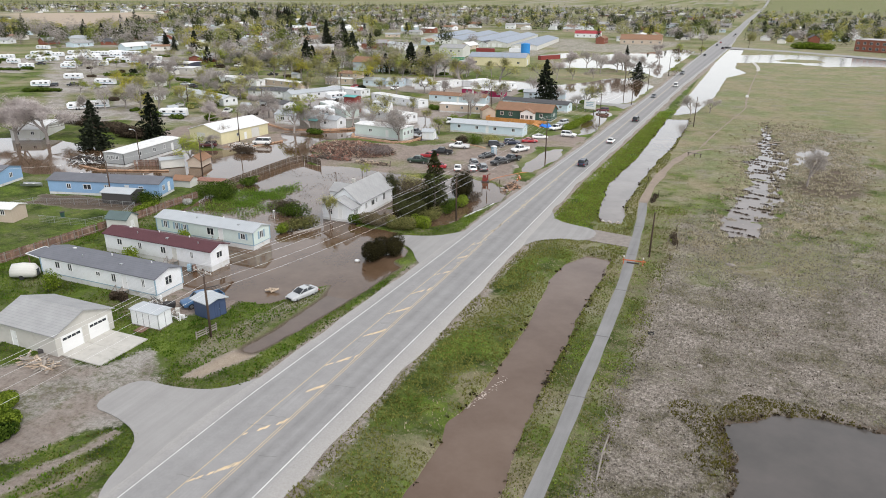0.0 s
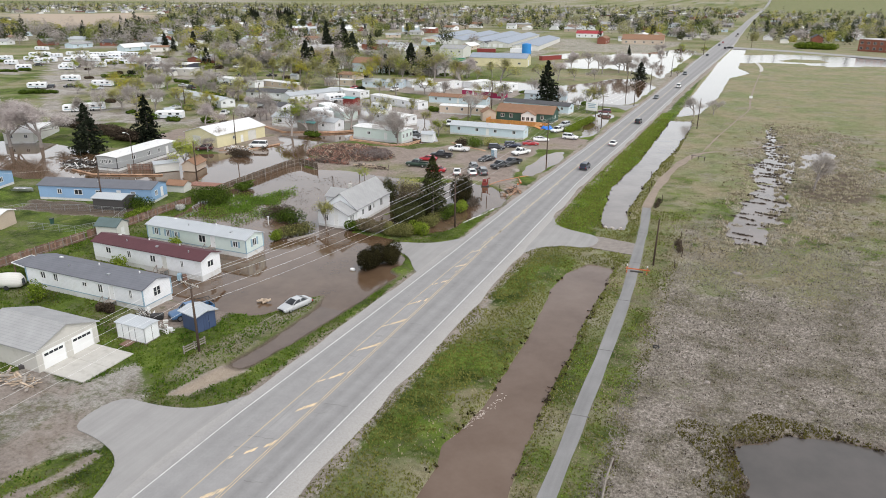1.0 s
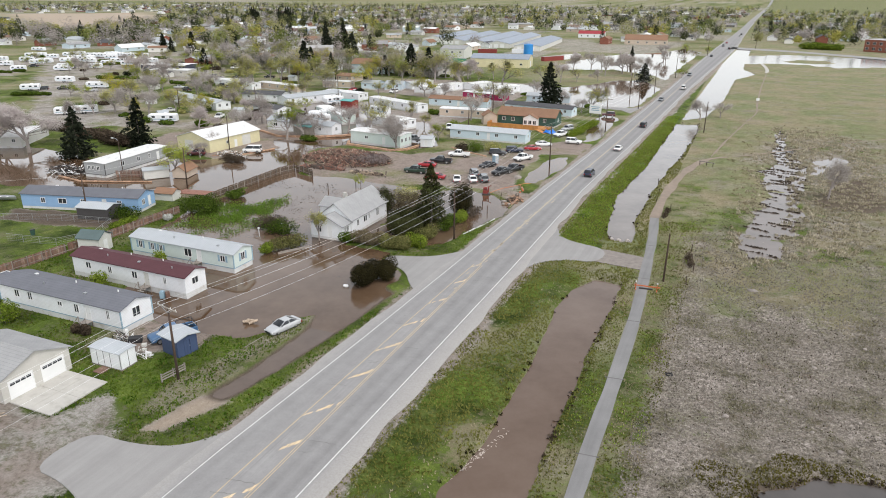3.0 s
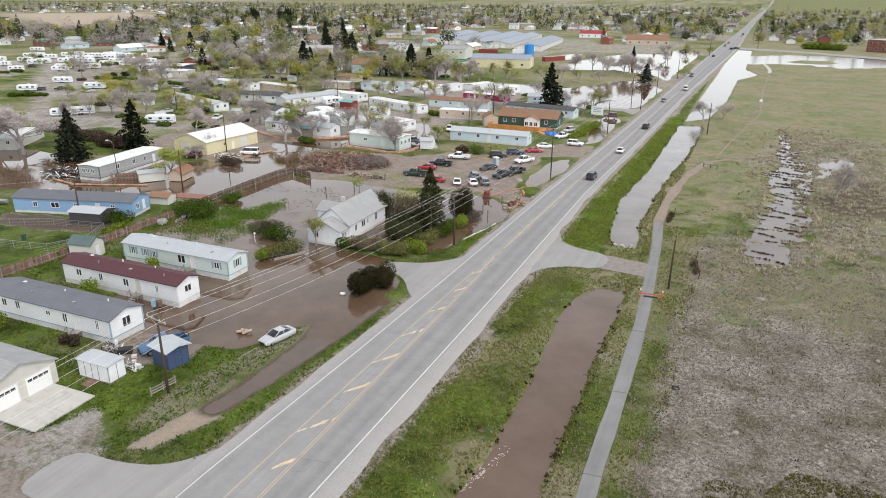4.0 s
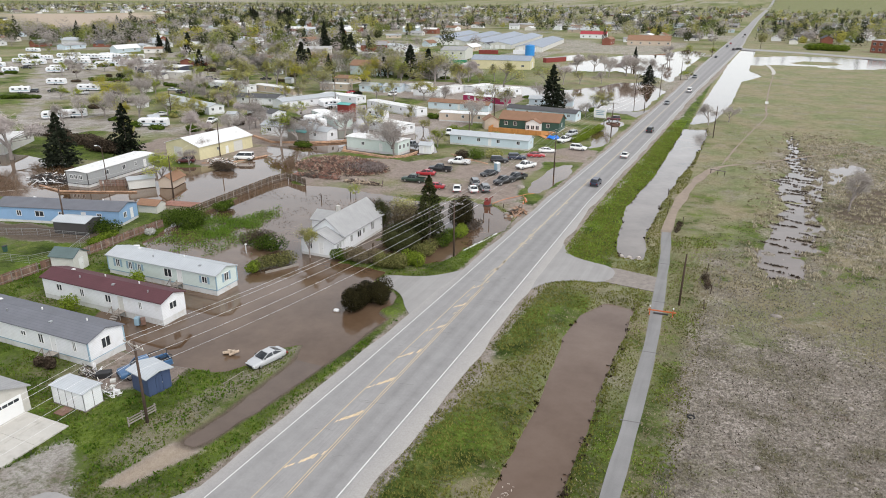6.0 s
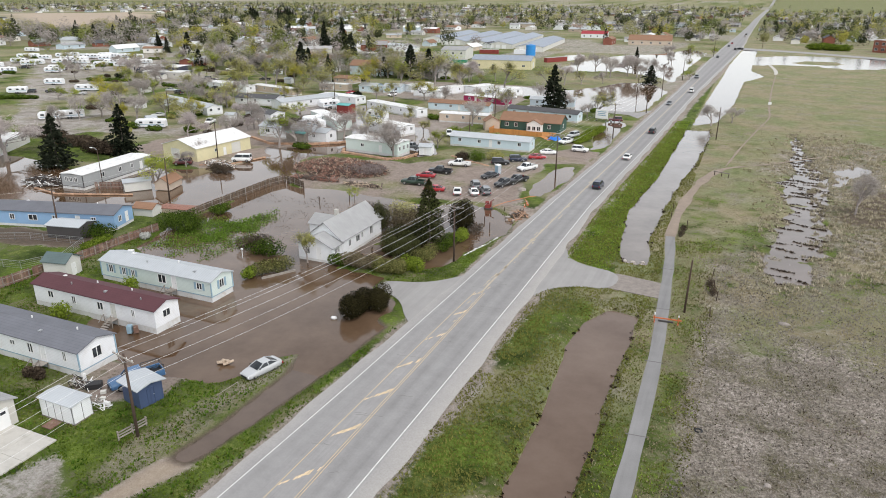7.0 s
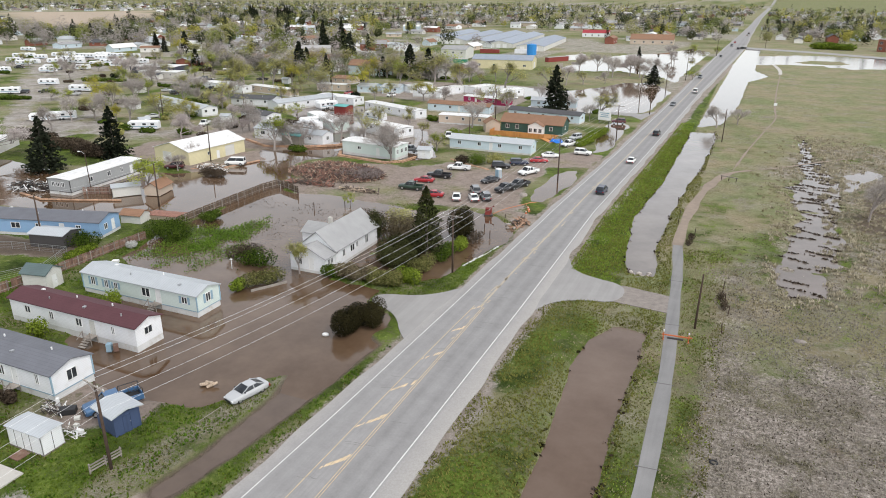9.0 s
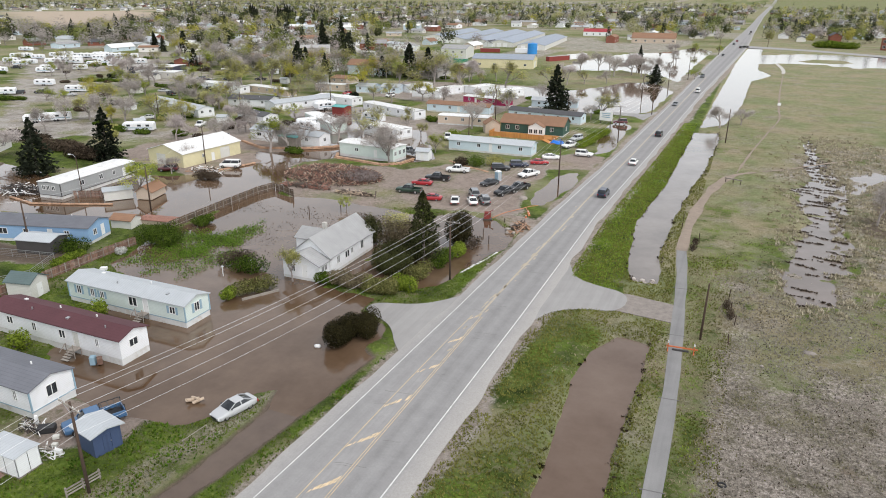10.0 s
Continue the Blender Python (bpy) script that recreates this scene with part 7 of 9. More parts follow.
GRAV = list(GRAVEL.values())
no_gravel = lambda x, y: np.max(np.stack([inside(q, x, y) for q in GRAV[:4] + RUTS]), 0) < 0.1
verge_mask = lambda x, y, z: clear(x, y) & (x > -38) & (x < -20.8) & (value_noise(x, y, 5, 61) + value_noise(x, y, 1.5, 62) * 0.5 > 0.5)
tufts("verge_grass", 66000, -38, 20, -20.5, 250, verge_mask, "grass_green", "rough green grass of the ditch banks", 0.17, 71)
tufts("verge_grass", 9000, -38, 20, -20.5, 250, lambda x, y, z: clear(x, y) & ~verge_mask(x, y, z), "grass_dry", "dry straw grass of the ditch banks", 0.15, 72)
tufts("verge_grass", 16000, -38, 112, -28.5, 262, lambda x, y, z: clear(x, y), "grass_vivid", "fresh bright green grass of the far verge", 0.2, 70)
tufts("field_grass", 80000, -17, 25, 60, 152, lambda x, y, z: clear(x, y) & (x > -15.5 + 5 * value_noise(x, y, 6, 89)) & (value_noise(x, y, 8, 63) > 0.2) & (value_noise(x, y, 0.23, 67) > step(100, 150, y + 14 * (value_noise(x, y, 12, 68) - 0.5))), "grass_grey", "dead grey-brown weeds of the field", 0.17, 73)
tufts("field_grass", 26000, -19, 70, 80, 200, lambda x, y, z: clear(x, y) & (value_noise(x, y, 9, 64) + value_noise(x, y, 2, 65) * 0.4 > 0.72), "grass_green", "low green grass of the field", 0.10, 74)
tufts("field_grass", 20000, -19, 85, 80, 330, lambda x, y, z: clear(x, y) & (value_noise(x, y, 0.23, 69) > 0.75 * (1 - step(86, 120, y)) + 0.75 * step(200, 330, y)) & (value_noise(x, y, 11, 70) > 0.3), "grass_dry", "pale straw stubble of the field", 0.14, 75)
CLUMPY = [(1.2, 252), (17, 251), (27, 229), (26, 190), (19, 154), (13.4, 128), (3.5, 117), (-4.5, 115), (-6.8, 127.7), (-5.6, 161), (-2.6, 195)]


def clumps(name, n, area, keep, mats, labels, tall, wide, seed, blades=16):
    """Weeds in separate clumps: leaning blades, and low dark blades as painted shade beneath."""
    rng = np.random.default_rng(seed)
    xs, ys = [q[0] for q in area], [q[1] for q in area]
    x, y = rng.uniform(min(xs) - 4, max(xs) + 4, n), rng.uniform(min(ys) - 4, max(ys) + 4, n)
    ok = keep(x, y) & (inside(area, x, y) + 6 * (value_noise(x, y, 5, seed) - 0.5) > 0)
    x, y = x[ok], y[ok]
    r = wide * rng.uniform(0.45, 1.25, len(x))
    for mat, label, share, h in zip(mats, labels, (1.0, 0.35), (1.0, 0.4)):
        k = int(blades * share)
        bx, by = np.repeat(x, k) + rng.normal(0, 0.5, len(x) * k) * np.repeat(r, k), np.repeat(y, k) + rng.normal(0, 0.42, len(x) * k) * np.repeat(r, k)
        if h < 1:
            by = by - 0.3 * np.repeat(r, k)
        bz = np.maximum(ground_height(bx, by), WATER_EAST) - 0.03
        ang, hh = rng.uniform(0, 2 * math.pi, len(bx)), tall * h * rng.uniform(0.5, 1.3, len(bx))
        w, lean = hh * 0.28, hh * rng.uniform(0.2, 0.9, len(bx))
        ca, sa = np.cos(ang), np.sin(ang)
        tri = np.stack([np.stack([bx - sa * w, by + ca * w, bz], 1), np.stack([bx + sa * w, by - ca * w, bz], 1), np.stack([bx + ca * lean, by + sa * lean, bz + hh], 1)], 1).reshape(-1, 3)
        tagged(new(name, quads_mesh(name, tri, mat, 3)), label, "weeds", kind="stuff")


in_water = lambda x, y: np.maximum(inside(FURROWS, x, y), inside(SEEP, x, y))
# the second material of each call paints the shade under the clumps
clumps("furrow_weeds", 3300, CLUMPY, lambda x, y: in_water(x, y) < 0.4 + 1.6 * (value_noise(x, y, 3, 78) > 0.8), ("straw_pale", "twig_mauve"), ("pale dead weeds in clumps round the flooded furrows", "painted shade under the dead weeds round the furrows"), 0.42, 0.6, 76)
clumps("furrow_weeds", 900, [(-14, 112), (26, 112), (34, 150), (30, 240), (12, 262), (-6, 240), (-10, 160)], lambda x, y: in_water(x, y) < 0.2, ("grass_dry", "twig_brown"), ("scattered straw clumps of the field", "painted shade under the scattered straw clumps"), 0.36, 0.5, 176, 10)
reed_line = lambda y: np.interp(y, [120, 135, 150, 175, 205, 230, 250], [1.2, 1.0, 2.2, 3.7, 4.1, 3.6, 3.3])
clumps("furrow_weeds", 3400, FURROWS, lambda x, y: (x > reed_line(y) + 2.6 * (value_noise(x, y, 6, 182) - 0.5)) & (value_noise(x, y, 2.2, 181) > 0.5), ("straw_pale", "twig_mauve"), ("pale dead reeds standing in the shallow water", "painted shade under the reeds in the shallow water"), 0.42, 0.5, 180)
# broken plough ridges standing out of the shallow water
rng = np.random.default_rng(177)
rx, ry = [], []
y0 = 120.0
while y0 < 250:
    m = int(rng.integers(70, 120))
    u = rng.uniform(-7, 11, m)
    v = y0 - 0.3 * u + 0.6 * np.sin(u * 0.5 + y0) + rng.normal(0, 0.1, m) + 0.8 * (value_noise(u, u * 0 + y0, 3, 179) - 0.5)
    ok = (inside(FURROWS, u, v) > -0.6) & (value_noise(u, v * 0 + y0, 1.9, 178) > 0.42)
    rx.append(u[ok])
    ry.append(v[ok])
    y0 += rng.uniform(1.6, 4.2)
rx, ry = np.concatenate(rx), np.concatenate(ry)
cen = np.stack([np.repeat(rx, 4), np.repeat(ry, 4), np.full(len(rx) * 4, WATER_EAST + 0.06)], 1) + rng.normal(0, 1, (len(rx) * 4, 3)) * np.array((0.17, 0.1, 0.05))
tagged(new("mud_ridges", quads_mesh("mud_ridges", leaf_quads(rng, cen, 0.27), "twig_brown")), "dark broken plough ridges standing out of the shallow water", "mud", kind="stuff")
tufts("yard_grass", 26000, -112, 20, -49, 100, lambda x, y, z: clear(x, y) & no_gravel(x, y) & (inside(STRIP, x, y) < -0.3) & (value_noise(x, y, 1.6, 93) + 0.5 * value_noise(x, y, 6, 94) > 0.85), "weed", "taller bright green tufts in the yards", 0.22, 84)
tufts("yard_grass", 22000, -112, 20, -49, 100, lambda x, y, z: clear(x, y) & no_gravel(x, y) & (inside(STRIP, x, y) < -0.3) & (value_noise(x, y, 3.5, 95) + 0.4 * value_noise(x, y, 1.1, 96) > 0.8), "moss", "brown and olive dead grass in the yards", 0.14, 85)
tufts("yard_grass", 80000, -112, 20, -49, 140, lambda x, y, z: clear(x, y) & no_gravel(x, y) & (inside(STRIP, x, y) < -0.3) & (value_noise(x, y, 4, 66) > 0.3), "grass_lush", "lush green grass of the yards", 0.15, 77)
tufts("field_grass", 34000, -15, 25, 62, 150, lambda x, y, z: clear(x, y) & (value_noise(x, y, 0.7, 84) + 0.35 * value_noise(x, y, 9, 85) > 0.72), "twig_brown", "dark brown blades dotted over the field", 0.13, 78)
tufts("verge_grass", 13000, -22, 25, -12.5, 135, lambda x, y, z: clear(x, y) & (value_noise(x, y, 4, 90) + 0.4 * value_noise(x, y, 1.2, 92) > 0.55), "grass_green", "yellow-green grass along the footpath", 0.15, 82)
tufts("verge_grass", 11000, -22, 25, -12.5, 135, lambda x, y, z: clear(x, y) & (value_noise(x, y, 4, 90) + 0.4 * value_noise(x, y, 1.2, 92) < 0.75), "grass_dry", "straw-coloured grass along the footpath", 0.13, 83)
tufts("verge_grass", 4000, -22, 25, -13.0, 140, lambda x, y, z: clear(x, y) & (value_noise(x, y, 5, 86) > 0.6), "grass_vivid", "fresh green grass beside the footpath", 0.14, 79)
tufts("hollow_moss", 22000, -9, 50, 24, 72, lambda x, y, z: (inside(DITCH["hollow"], x, y) > -6.0 + 5 * value_noise(x, y, 4, 87) + 0.25 * x.clip(-4, 8)) & (value_noise(x, y, 1.3, 88) > 0.22), "moss", "dark olive moss and dead weeds round the hollow", 0.16, 80)
rng = np.random.default_rng(9)
wx, wy = rng.uniform(-107, -76, 90000), rng.uniform(88, 132, 90000)
blob = inside([(-104.5, 95), (-104.5, 104), (-101, 112), (-93.7, 118.9), (-90.6, 110.2), (-87.5, 100), (-92.8, 93.6), (-100.3, 93.6)], wx, wy)
keep = (blob + value_noise(wx, wy, 3.2, 81) * 11 - 4 > rng.uniform(0, 8, 90000))
cen = np.stack([wx[keep], wy[keep], rng.uniform(WATER_WEST, WATER_WEST + 0.35, keep.sum())], 1)
tagged(new("floating_weeds", quads_mesh("floating_weeds", leaf_quads(rng, cen, 0.2), "weed")), "bright green weeds growing out of the flooded garden", "weeds", kind="stuff")
wx, wy = rng.uniform(-106, -76, 2600), rng.uniform(98, 133, 2600)
keep = (value_noise(wx, wy, 4, 83) > 0.45) & (inside(FLOOD["garden"], wx, wy) > 0.5)
cen = np.stack([wx[keep], wy[keep], np.full(keep.sum(), WATER_WEST + 0.04)], 1)
tagged(new("dead_stalks", quads_mesh("dead_stalks", leaf_quads(rng, cen, 0.14), "twig_brown")), "dark dead stalks poking out of the garden flood", "weeds", kind="stuff")

rng = np.random.default_rng(31)
u = rng.uniform(0, 1, 260)
cen = np.stack([-29.3 + 3.4 * u + rng.normal(0, 0.22, 260), 49.5 + 9.5 * u ** 1.5 + rng.normal(0, 0.25, 260), np.full(260, WATER_EAST + 0.012)], 1)
cen = cen[rng.random(260) > u * 0.7]
foam_quads = leaf_quads(rng, cen, 0.26, 1.5)
foam_quads[:, 2] = WATER_EAST + 0.012
MAT["foam"] = surface("foam", (0.5, 0.42, 0.36), 0.6, var=0.15)
tagged(new("foam", quads_mesh("foam", foam_quads, "foam")), "pale flecks of foam on the ditch water", "foam", kind="stuff")

# dark clods and tufts along the waterline of the ditch
def clods(name, poly, n, side, mat, label, seed, tall):
    rng = np.random.default_rng(seed)
    x, y = rng.uniform(-34, 30, n * 12), rng.uniform(30, 250, n * 12)
    z = ground_height(x, y)
    d = inside(poly, x, y)
    ok = (np.abs(z - WATER_EAST - 0.06) < 0.16) & (np.abs(d) < 2.6) & side(x, y) & clear(x, y)
    x, y, z = x[ok][:n], y[ok][:n], z[ok][:n]
    cen = np.stack([np.repeat(x, 5), np.repeat(y, 5), np.repeat(z, 5) + 0.05], 1) + rng.normal(0, 0.14, (len(x) * 5, 3)) * np.array((1, 1, tall))
    return tagged(new(name, quads_mesh(name, leaf_quads(rng, cen, 0.32), mat)), label, "grass", kind="stuff")


clods("bank_weeds", DITCH["near"], 900, lambda x, y: x > -25, "twig_brown", "dark dead weeds along the ditch water", 101, 0.8)
clods("bank_weeds", DITCH["near"], 500, lambda x, y: x < -25, "needle_brown", "dark wet clods along the ditch water", 102, 0.6)
clods("bank_weeds", DITCH["middle"], 700, lambda x, y: y > 0, "twig_brown", "dark dead weeds along the ditch water", 103, 0.8)
clods("bank_weeds", DITCH["hollow"], 1500, lambda x, y: y > 40, "twig_brown", "dark dead weeds round the hollow", 104, 0.9)


# ---- the far side of town ----
building("storage_building", -146.0, 411.0, 8, 35, 17, 5.0, "cream_siding", "roof_blue", "long cream building with grey-blue metal roof", "storage building", rise=2.2, windows=spread("S", 4, 35, 1.5, 1.6, 1.2), doors=[("E", 6, 0.1, 4, 3.6)])
building("house", -195.0, 458.0, 6, 17, 20, 6.0, "offwhite_siding", "roof_grey", "pale grey two-storey building", "house", rise=2.0, windows=spread("S", 3, 17, 3.6, 1.4, 1.2))
building("house", -251.0, 494.0, 10, 18, 9, 3.5, "white_siding", "roof_grey", "white house on a green lawn", "house", rise=2.4, ridge="y", windows=spread("S", 3, 18, 1.3, 1.2, 1.2))
building("mobile_home", -255.0, 437.0, 12, 22, 5, 3.2, "white_siding", "roof_white", "white mobile home beside a lawn", rise=0.3, windows=spread("S", 4, 22, 1.4, 1.2, 1.0))
building("house", -250.0, 384.0, 12, 22, 12, 3.2, "red_barn", "roof_brown", "low red-brown house with brown hip roof", "house", rise=2.6, over=0.8, windows=spread("S", 3, 22, 1.2, 1.4, 1.2))
for x, y, rz, L, W, mat, label in ((-189, 505, 12, 14, 3, "red_barn", "red freight container"), (-180, 420, 12, 14, 2.6, "green_paint", "green freight container"), (-128, 462, 60, 18, 3, "red_barn", "dark red freight container"), (-120, 480, 60, 16, 3, "white_siding", "white freight container"), (-149, 432, 30, 10, 2.6, "green_paint", "green freight container"), (-166, 512, 10, 12, 3, "white_siding", "white freight container")):
    building("freight_container", x, y, rz, L, W, 2.8, mat, "roof_white" if "white" in mat else "roof_town", label + " beside the cream building", "container", rise=0.05, over=0.02)
tank = thing("water_tank", -157, 503, 0, 0, "bright blue storage tank among sheds", "tank")
part("body", Geo().tube([(0, 0, 0), (0, 0, 7.0), (0, 0, 7.6)], [3.4, 3.4, 0.6], 20), "bright_blue", tank)
silo = thing("silo", -196, 297, 0, 0, "grey metal grain silo behind the homes", "silo")
part("body", Geo().tube([(0, 0, 0), (0, 0, 4.6)], 2.6, 18), "metal_grey", silo)
part("roof", Geo().tube([(0, 0, 4.6), (0, 0, 6.2)], [2.8, 0.2], 18), "roof_pale", silo)
for i, (x, y, L) in enumerate(((-286, 660, 122), (-259, 648, 143), (-234, 641, 155), (-210, 627, 148), (-178, 594, 118))):
    building("storage_shed", x + 4, y, 6, 21, L, 3.4, "offwhite_siding", "roof_blue", "long storage shed with grey-blue metal roof", "storage building", rise=2.2, ridge="y", group="rows of storage sheds", doors=[("S", 3 + 5 * k, 0.1, 3.2, 3.0) for k in range(3)])
building("house", -95, 658, 4, 36, 16, 4.0, "tan_siding", "roof_brown", "tan building with broad dark roof", "house", rise=4.0, windows=spread("S", 5, 38, 1.2, 1.6, 1.4))
building("house", -160, 738, 4, 26, 12, 4.0, "white_siding", "roof_red", "white house with red roof", "house", rise=2.6, windows=spread("S", 4, 26, 1.2, 1.4, 1.4))
building("school", 97, 640, -38, 46, 22, 9.0, "brick_wall", "roof_town", "two-storey red brick building with flat roof", "school", rise=0.3, over=0.1, windows=[*spread("S", 9, 46, 1.4, 2.4, 2.0), *spread("S", 9, 46, 5.4, 2.4, 2.0), *spread("W", 4, 22, 1.4, 2.4, 2.0), *spread("W", 4, 22, 5.4, 2.4, 2.0)])
shrub(43, 652, 18, 5.0, 6.0, "leaf_bright", "long bright green hedge beside the cross street", name="hedge", rz=-20, lumps=24, dense=160, size=0.9)


def lite_tree(kind, seed):
    def make():
        rng = np.random.default_rng(seed * 29 + len(kind))
        g = Geo()
        if kind == "spruce":
            g.tube([(0, 0, -0.3), (0, 0, 8)], [0.16, 0.03], 5)
            z = rng.uniform(0.05, 1, 210)
            a, r = rng.uniform(0, 2 * math.pi, 210), 2.4 * (1 - z) ** 0.8 * np.sqrt(rng.uniform(0.25, 1, 210)) + 0.05
            return g.mesh("trunk", MAT["bark"]), quads_mesh("crown", leaf_quads(rng, np.stack([np.cos(a) * r, np.sin(a) * r, z * 8], 1), 0.8), "needle")
        limbs, tips = branch_tree(rng, 8.0, 0.55, 1)
        for a, b, ra, rb in limbs:
            g.tube([tuple(a), tuple(b)], [ra, rb], 3, False)
        a, b = np.array([t[0] for t in tips]), np.array([t[1] for t in tips])
        cen = np.concatenate([a + (b - a) * rng.uniform(0.0, 1.9, (len(tips), 1)) + rng.normal(0, 0.6, a.shape) for k in range(30)])
        mat = {"bare": "twig_cloud", "bud": "leaf_spring", "yellow": "leaf_yellow", "green": "leaf_tree", "pink": "twig_pink", "dark": "leaf_green"}[kind]
        return g.mesh("trunk", MAT["twig"]), quads_mesh("crown", leaf_quads(rng, cen, 0.36, 2.4 if kind in ("bare", "pink") else 1.0, cen - np.array((0, 0, 4.5)), 0.5, 3.0), mat)
    return cached(("lite", kind, seed), make)


def far_allowed(x, y):
    """Where the town's houses and trees stand."""
    if abs(x - float(road_centre(y))) < 16 or y < 335:
        return False
    if x > float(road_centre(y)):
        return y > 690 + 0.25 * max(0, 60 - x) and y < 1900
    a, b = np.array([x]), np.array([y])
    if x > -150 and y < 415 or x > -175 and 520 < y < 640 or -125 < x < -55 and y < 680 or -270 < x < -155 and 425 < y < 525:
        return False
    if inside(FLOOD["far_west"], a, b)[0] > -6 or inside(PLOUGHED, a, b)[0] > -30 or x < -2600:
        return False
    if inside([(-330, 560), (-150, 560), (-135, 800), (-330, 880)], a, b)[0] > 0 or inside([(-215, 395), (-108, 395), (-108, 525), (-215, 525)], a, b)[0] > 0:
        return False
    return (x > -430 or y > 400 or x < -520) and (y > 400 or x > -330) and y < 2500


rnd = random.Random(21)
spots, tries = [], 0
while len(spots) < 820 and tries < 16000:
    tries += 1
    y = 345 + 1900 * rnd.random() ** 1.45
    x = float(road_centre(y)) + rnd.uniform(-1.5, 0.5) * y - 20
    gap = 19 + 0.012 * y
    if far_allowed(x, y) and all((x - a) ** 2 + (y - b) ** 2 > gap * gap for a, b in spots):
        spots.append((x, y))
spots.sort(key=lambda q: q[1])
WALLS = (("town_wall", "pale"), ("white_siding", "white"), ("town_wall", "grey"), ("tan_siding", "tan"), ("white_siding", "white"), ("paleblue_siding", "pale blue"), ("brick_wall", "brick"))
ROOFS = (("roof_town", "grey"), ("roof_grey", "grey"), ("roof_dark", "dark"), ("roof_brown", "brown"), ("roof_pale", "pale"), ("roof_white", "white"))
for x, y in spots[:230]:
    (wm, wn_), (rm, rn) = rnd.choice(WALLS), rnd.choice(ROOFS)
    L, W = rnd.uniform(12, 22), rnd.uniform(7, 11)
    building("house", x, y, rnd.choice((0, 90, 4, 86, 8, 30, -20)), L, W, rnd.choice((2.8, 3.0, 3.2, 4.8)), wm, rm, f"{wn_} house with {rn} roof across the town", "house", rise=rnd.uniform(1.0, 2.6), over=0.4, group="houses of the town",
             windows=[*spread("S", 2, L, 1.2, 1.4, 1.2), *spread("E", 1, W, 1.2, 1.4, 1.2)])


def island_paint(name, colours, rough):
    """One of several paints for each loose piece of the mesh."""
    m, n, l, p = nodes_of(name)
    geo = n.new("ShaderNodeNewGeometry")
    pick = ramp_node(n, l, geo.outputs["Random Per Island"], [(i / len(colours), c) for i, c in enumerate(colours)])
    pick.node.color_ramp.interpolation = "CONSTANT"
    grime = ramp_node(n, l, noise_node(n, l, geo.outputs["Position"], 0.25, 4), ((0.3, (0.8, 0.79, 0.77)), (0.7, (1.08, 1.08, 1.08))))
    l.new(mix_node(n, l, 1.0, pick, grime, "MULTIPLY"), p.inputs["Base Color"])
    p.inputs["Roughness"].default_value = rough
    return m


MAT["far_wall"] = island_paint("far_wall", ((0.72, 0.72, 0.70), (0.45, 0.42, 0.38), (0.75, 0.75, 0.75), (0.36, 0.33, 0.30), (0.62, 0.60, 0.55), (0.24, 0.12, 0.09), (0.50, 0.56, 0.60)), 0.7)
MAT["far_roof"] = island_paint("far_roof", ((0.26, 0.26, 0.27), (0.42, 0.42, 0.43), (0.12, 0.12, 0.13), (0.20, 0.16, 0.14), (0.66, 0.66, 0.65), (0.34, 0.33, 0.33), (0.08, 0.08, 0.09)), 0.75)
fw, fr, fp = Geo(), Geo(), Geo()
for x, y in spots[230:]:
    L, W, h, rise, ang = rnd.uniform(6, 11), rnd.uniform(3.6, 5.5), rnd.choice((2.8, 3.0, 4.8)), rnd.uniform(1.0, 2.6), math.radians(rnd.choice((0, 90, 4, 86, 30, -20)))
    turn = lambda u, v, z: (x + u * math.cos(ang) - v * math.sin(ang), y + u * math.sin(ang) + v * math.cos(ang), z)
    prof = [(-W, 0), (W, 0), (W, h), (0, h + rise - 0.1), (-W, h)]
    fw.loft([[turn(e * L, v, z) for v, z in prof] for e in (-1, 1)])
    prof = [(-W - 0.5, h - 0.2), (0, h + rise), (W + 0.5, h - 0.2), (W + 0.5, h), (0, h + rise + 0.22), (-W - 0.5, h)]
    fr.loft([[turn(e * (L + 0.4), v, z) for v, z in prof] for e in (-1, 1)])
    for u in (-0.55, 0.1, 0.6):
        for v in (-1, 1):
            fp.loft([[turn(u * L + du, v * (W + dv), z) for du, z in ((0, 1.1), (1.6, 1.1), (1.6, 2.3), (0, 2.3))] for dv in (-0.1, 0.06)])
tagged(new("far_houses", fw.mesh("far_houses", MAT["far_wall"])), "walls of many small distant houses", "houses", kind="stuff")
tagged(new("far_roofs", fr.mesh("far_roofs", MAT["far_roof"])), "roofs of many small distant houses", "roofs", kind="stuff")
tagged(new("far_windows", fp.mesh("far_windows", MAT["pane"])), "dark windows of the distant houses", "windows", kind="stuff")
KINDS = ("bare", "dark", "bare", "bud", "green", "spruce", "pink", "yellow", "bare", "dark", "spruce", "dark", "bud", "bare", "spruce", "green")
placed = 0
tries = 0
rest = []
while placed < 3400 and tries < 60000:
    tries += 1
    y = 335 + 2100 * rnd.random() ** 1.7
    x = float(road_centre(y)) + rnd.uniform(-1.55, 0.62) * y - 16
    if not far_allowed(x, y) or rnd.random() > (0.35 if x < float(road_centre(y)) else 0.7) + 0.75 * float(value_noise(np.array([x]), np.array([y]), 60, 91)[0]):
        continue
    if any(abs(x - a) < 10 and -11 < y - b < 8 for a, b in spots):
        continue
    kind, seed = rnd.choice(KINDS), rnd.randrange(3)
    h = rnd.uniform(9, 17) * (0.85 if y < 420 else 1) * (1.25 if kind == "spruce" else 1)
    if kind == "spruce" and y < 600 and rnd.random() < 0.6:
        kind = "bare"
    rest.append((kind, x, y, h, seed))
    placed += 1
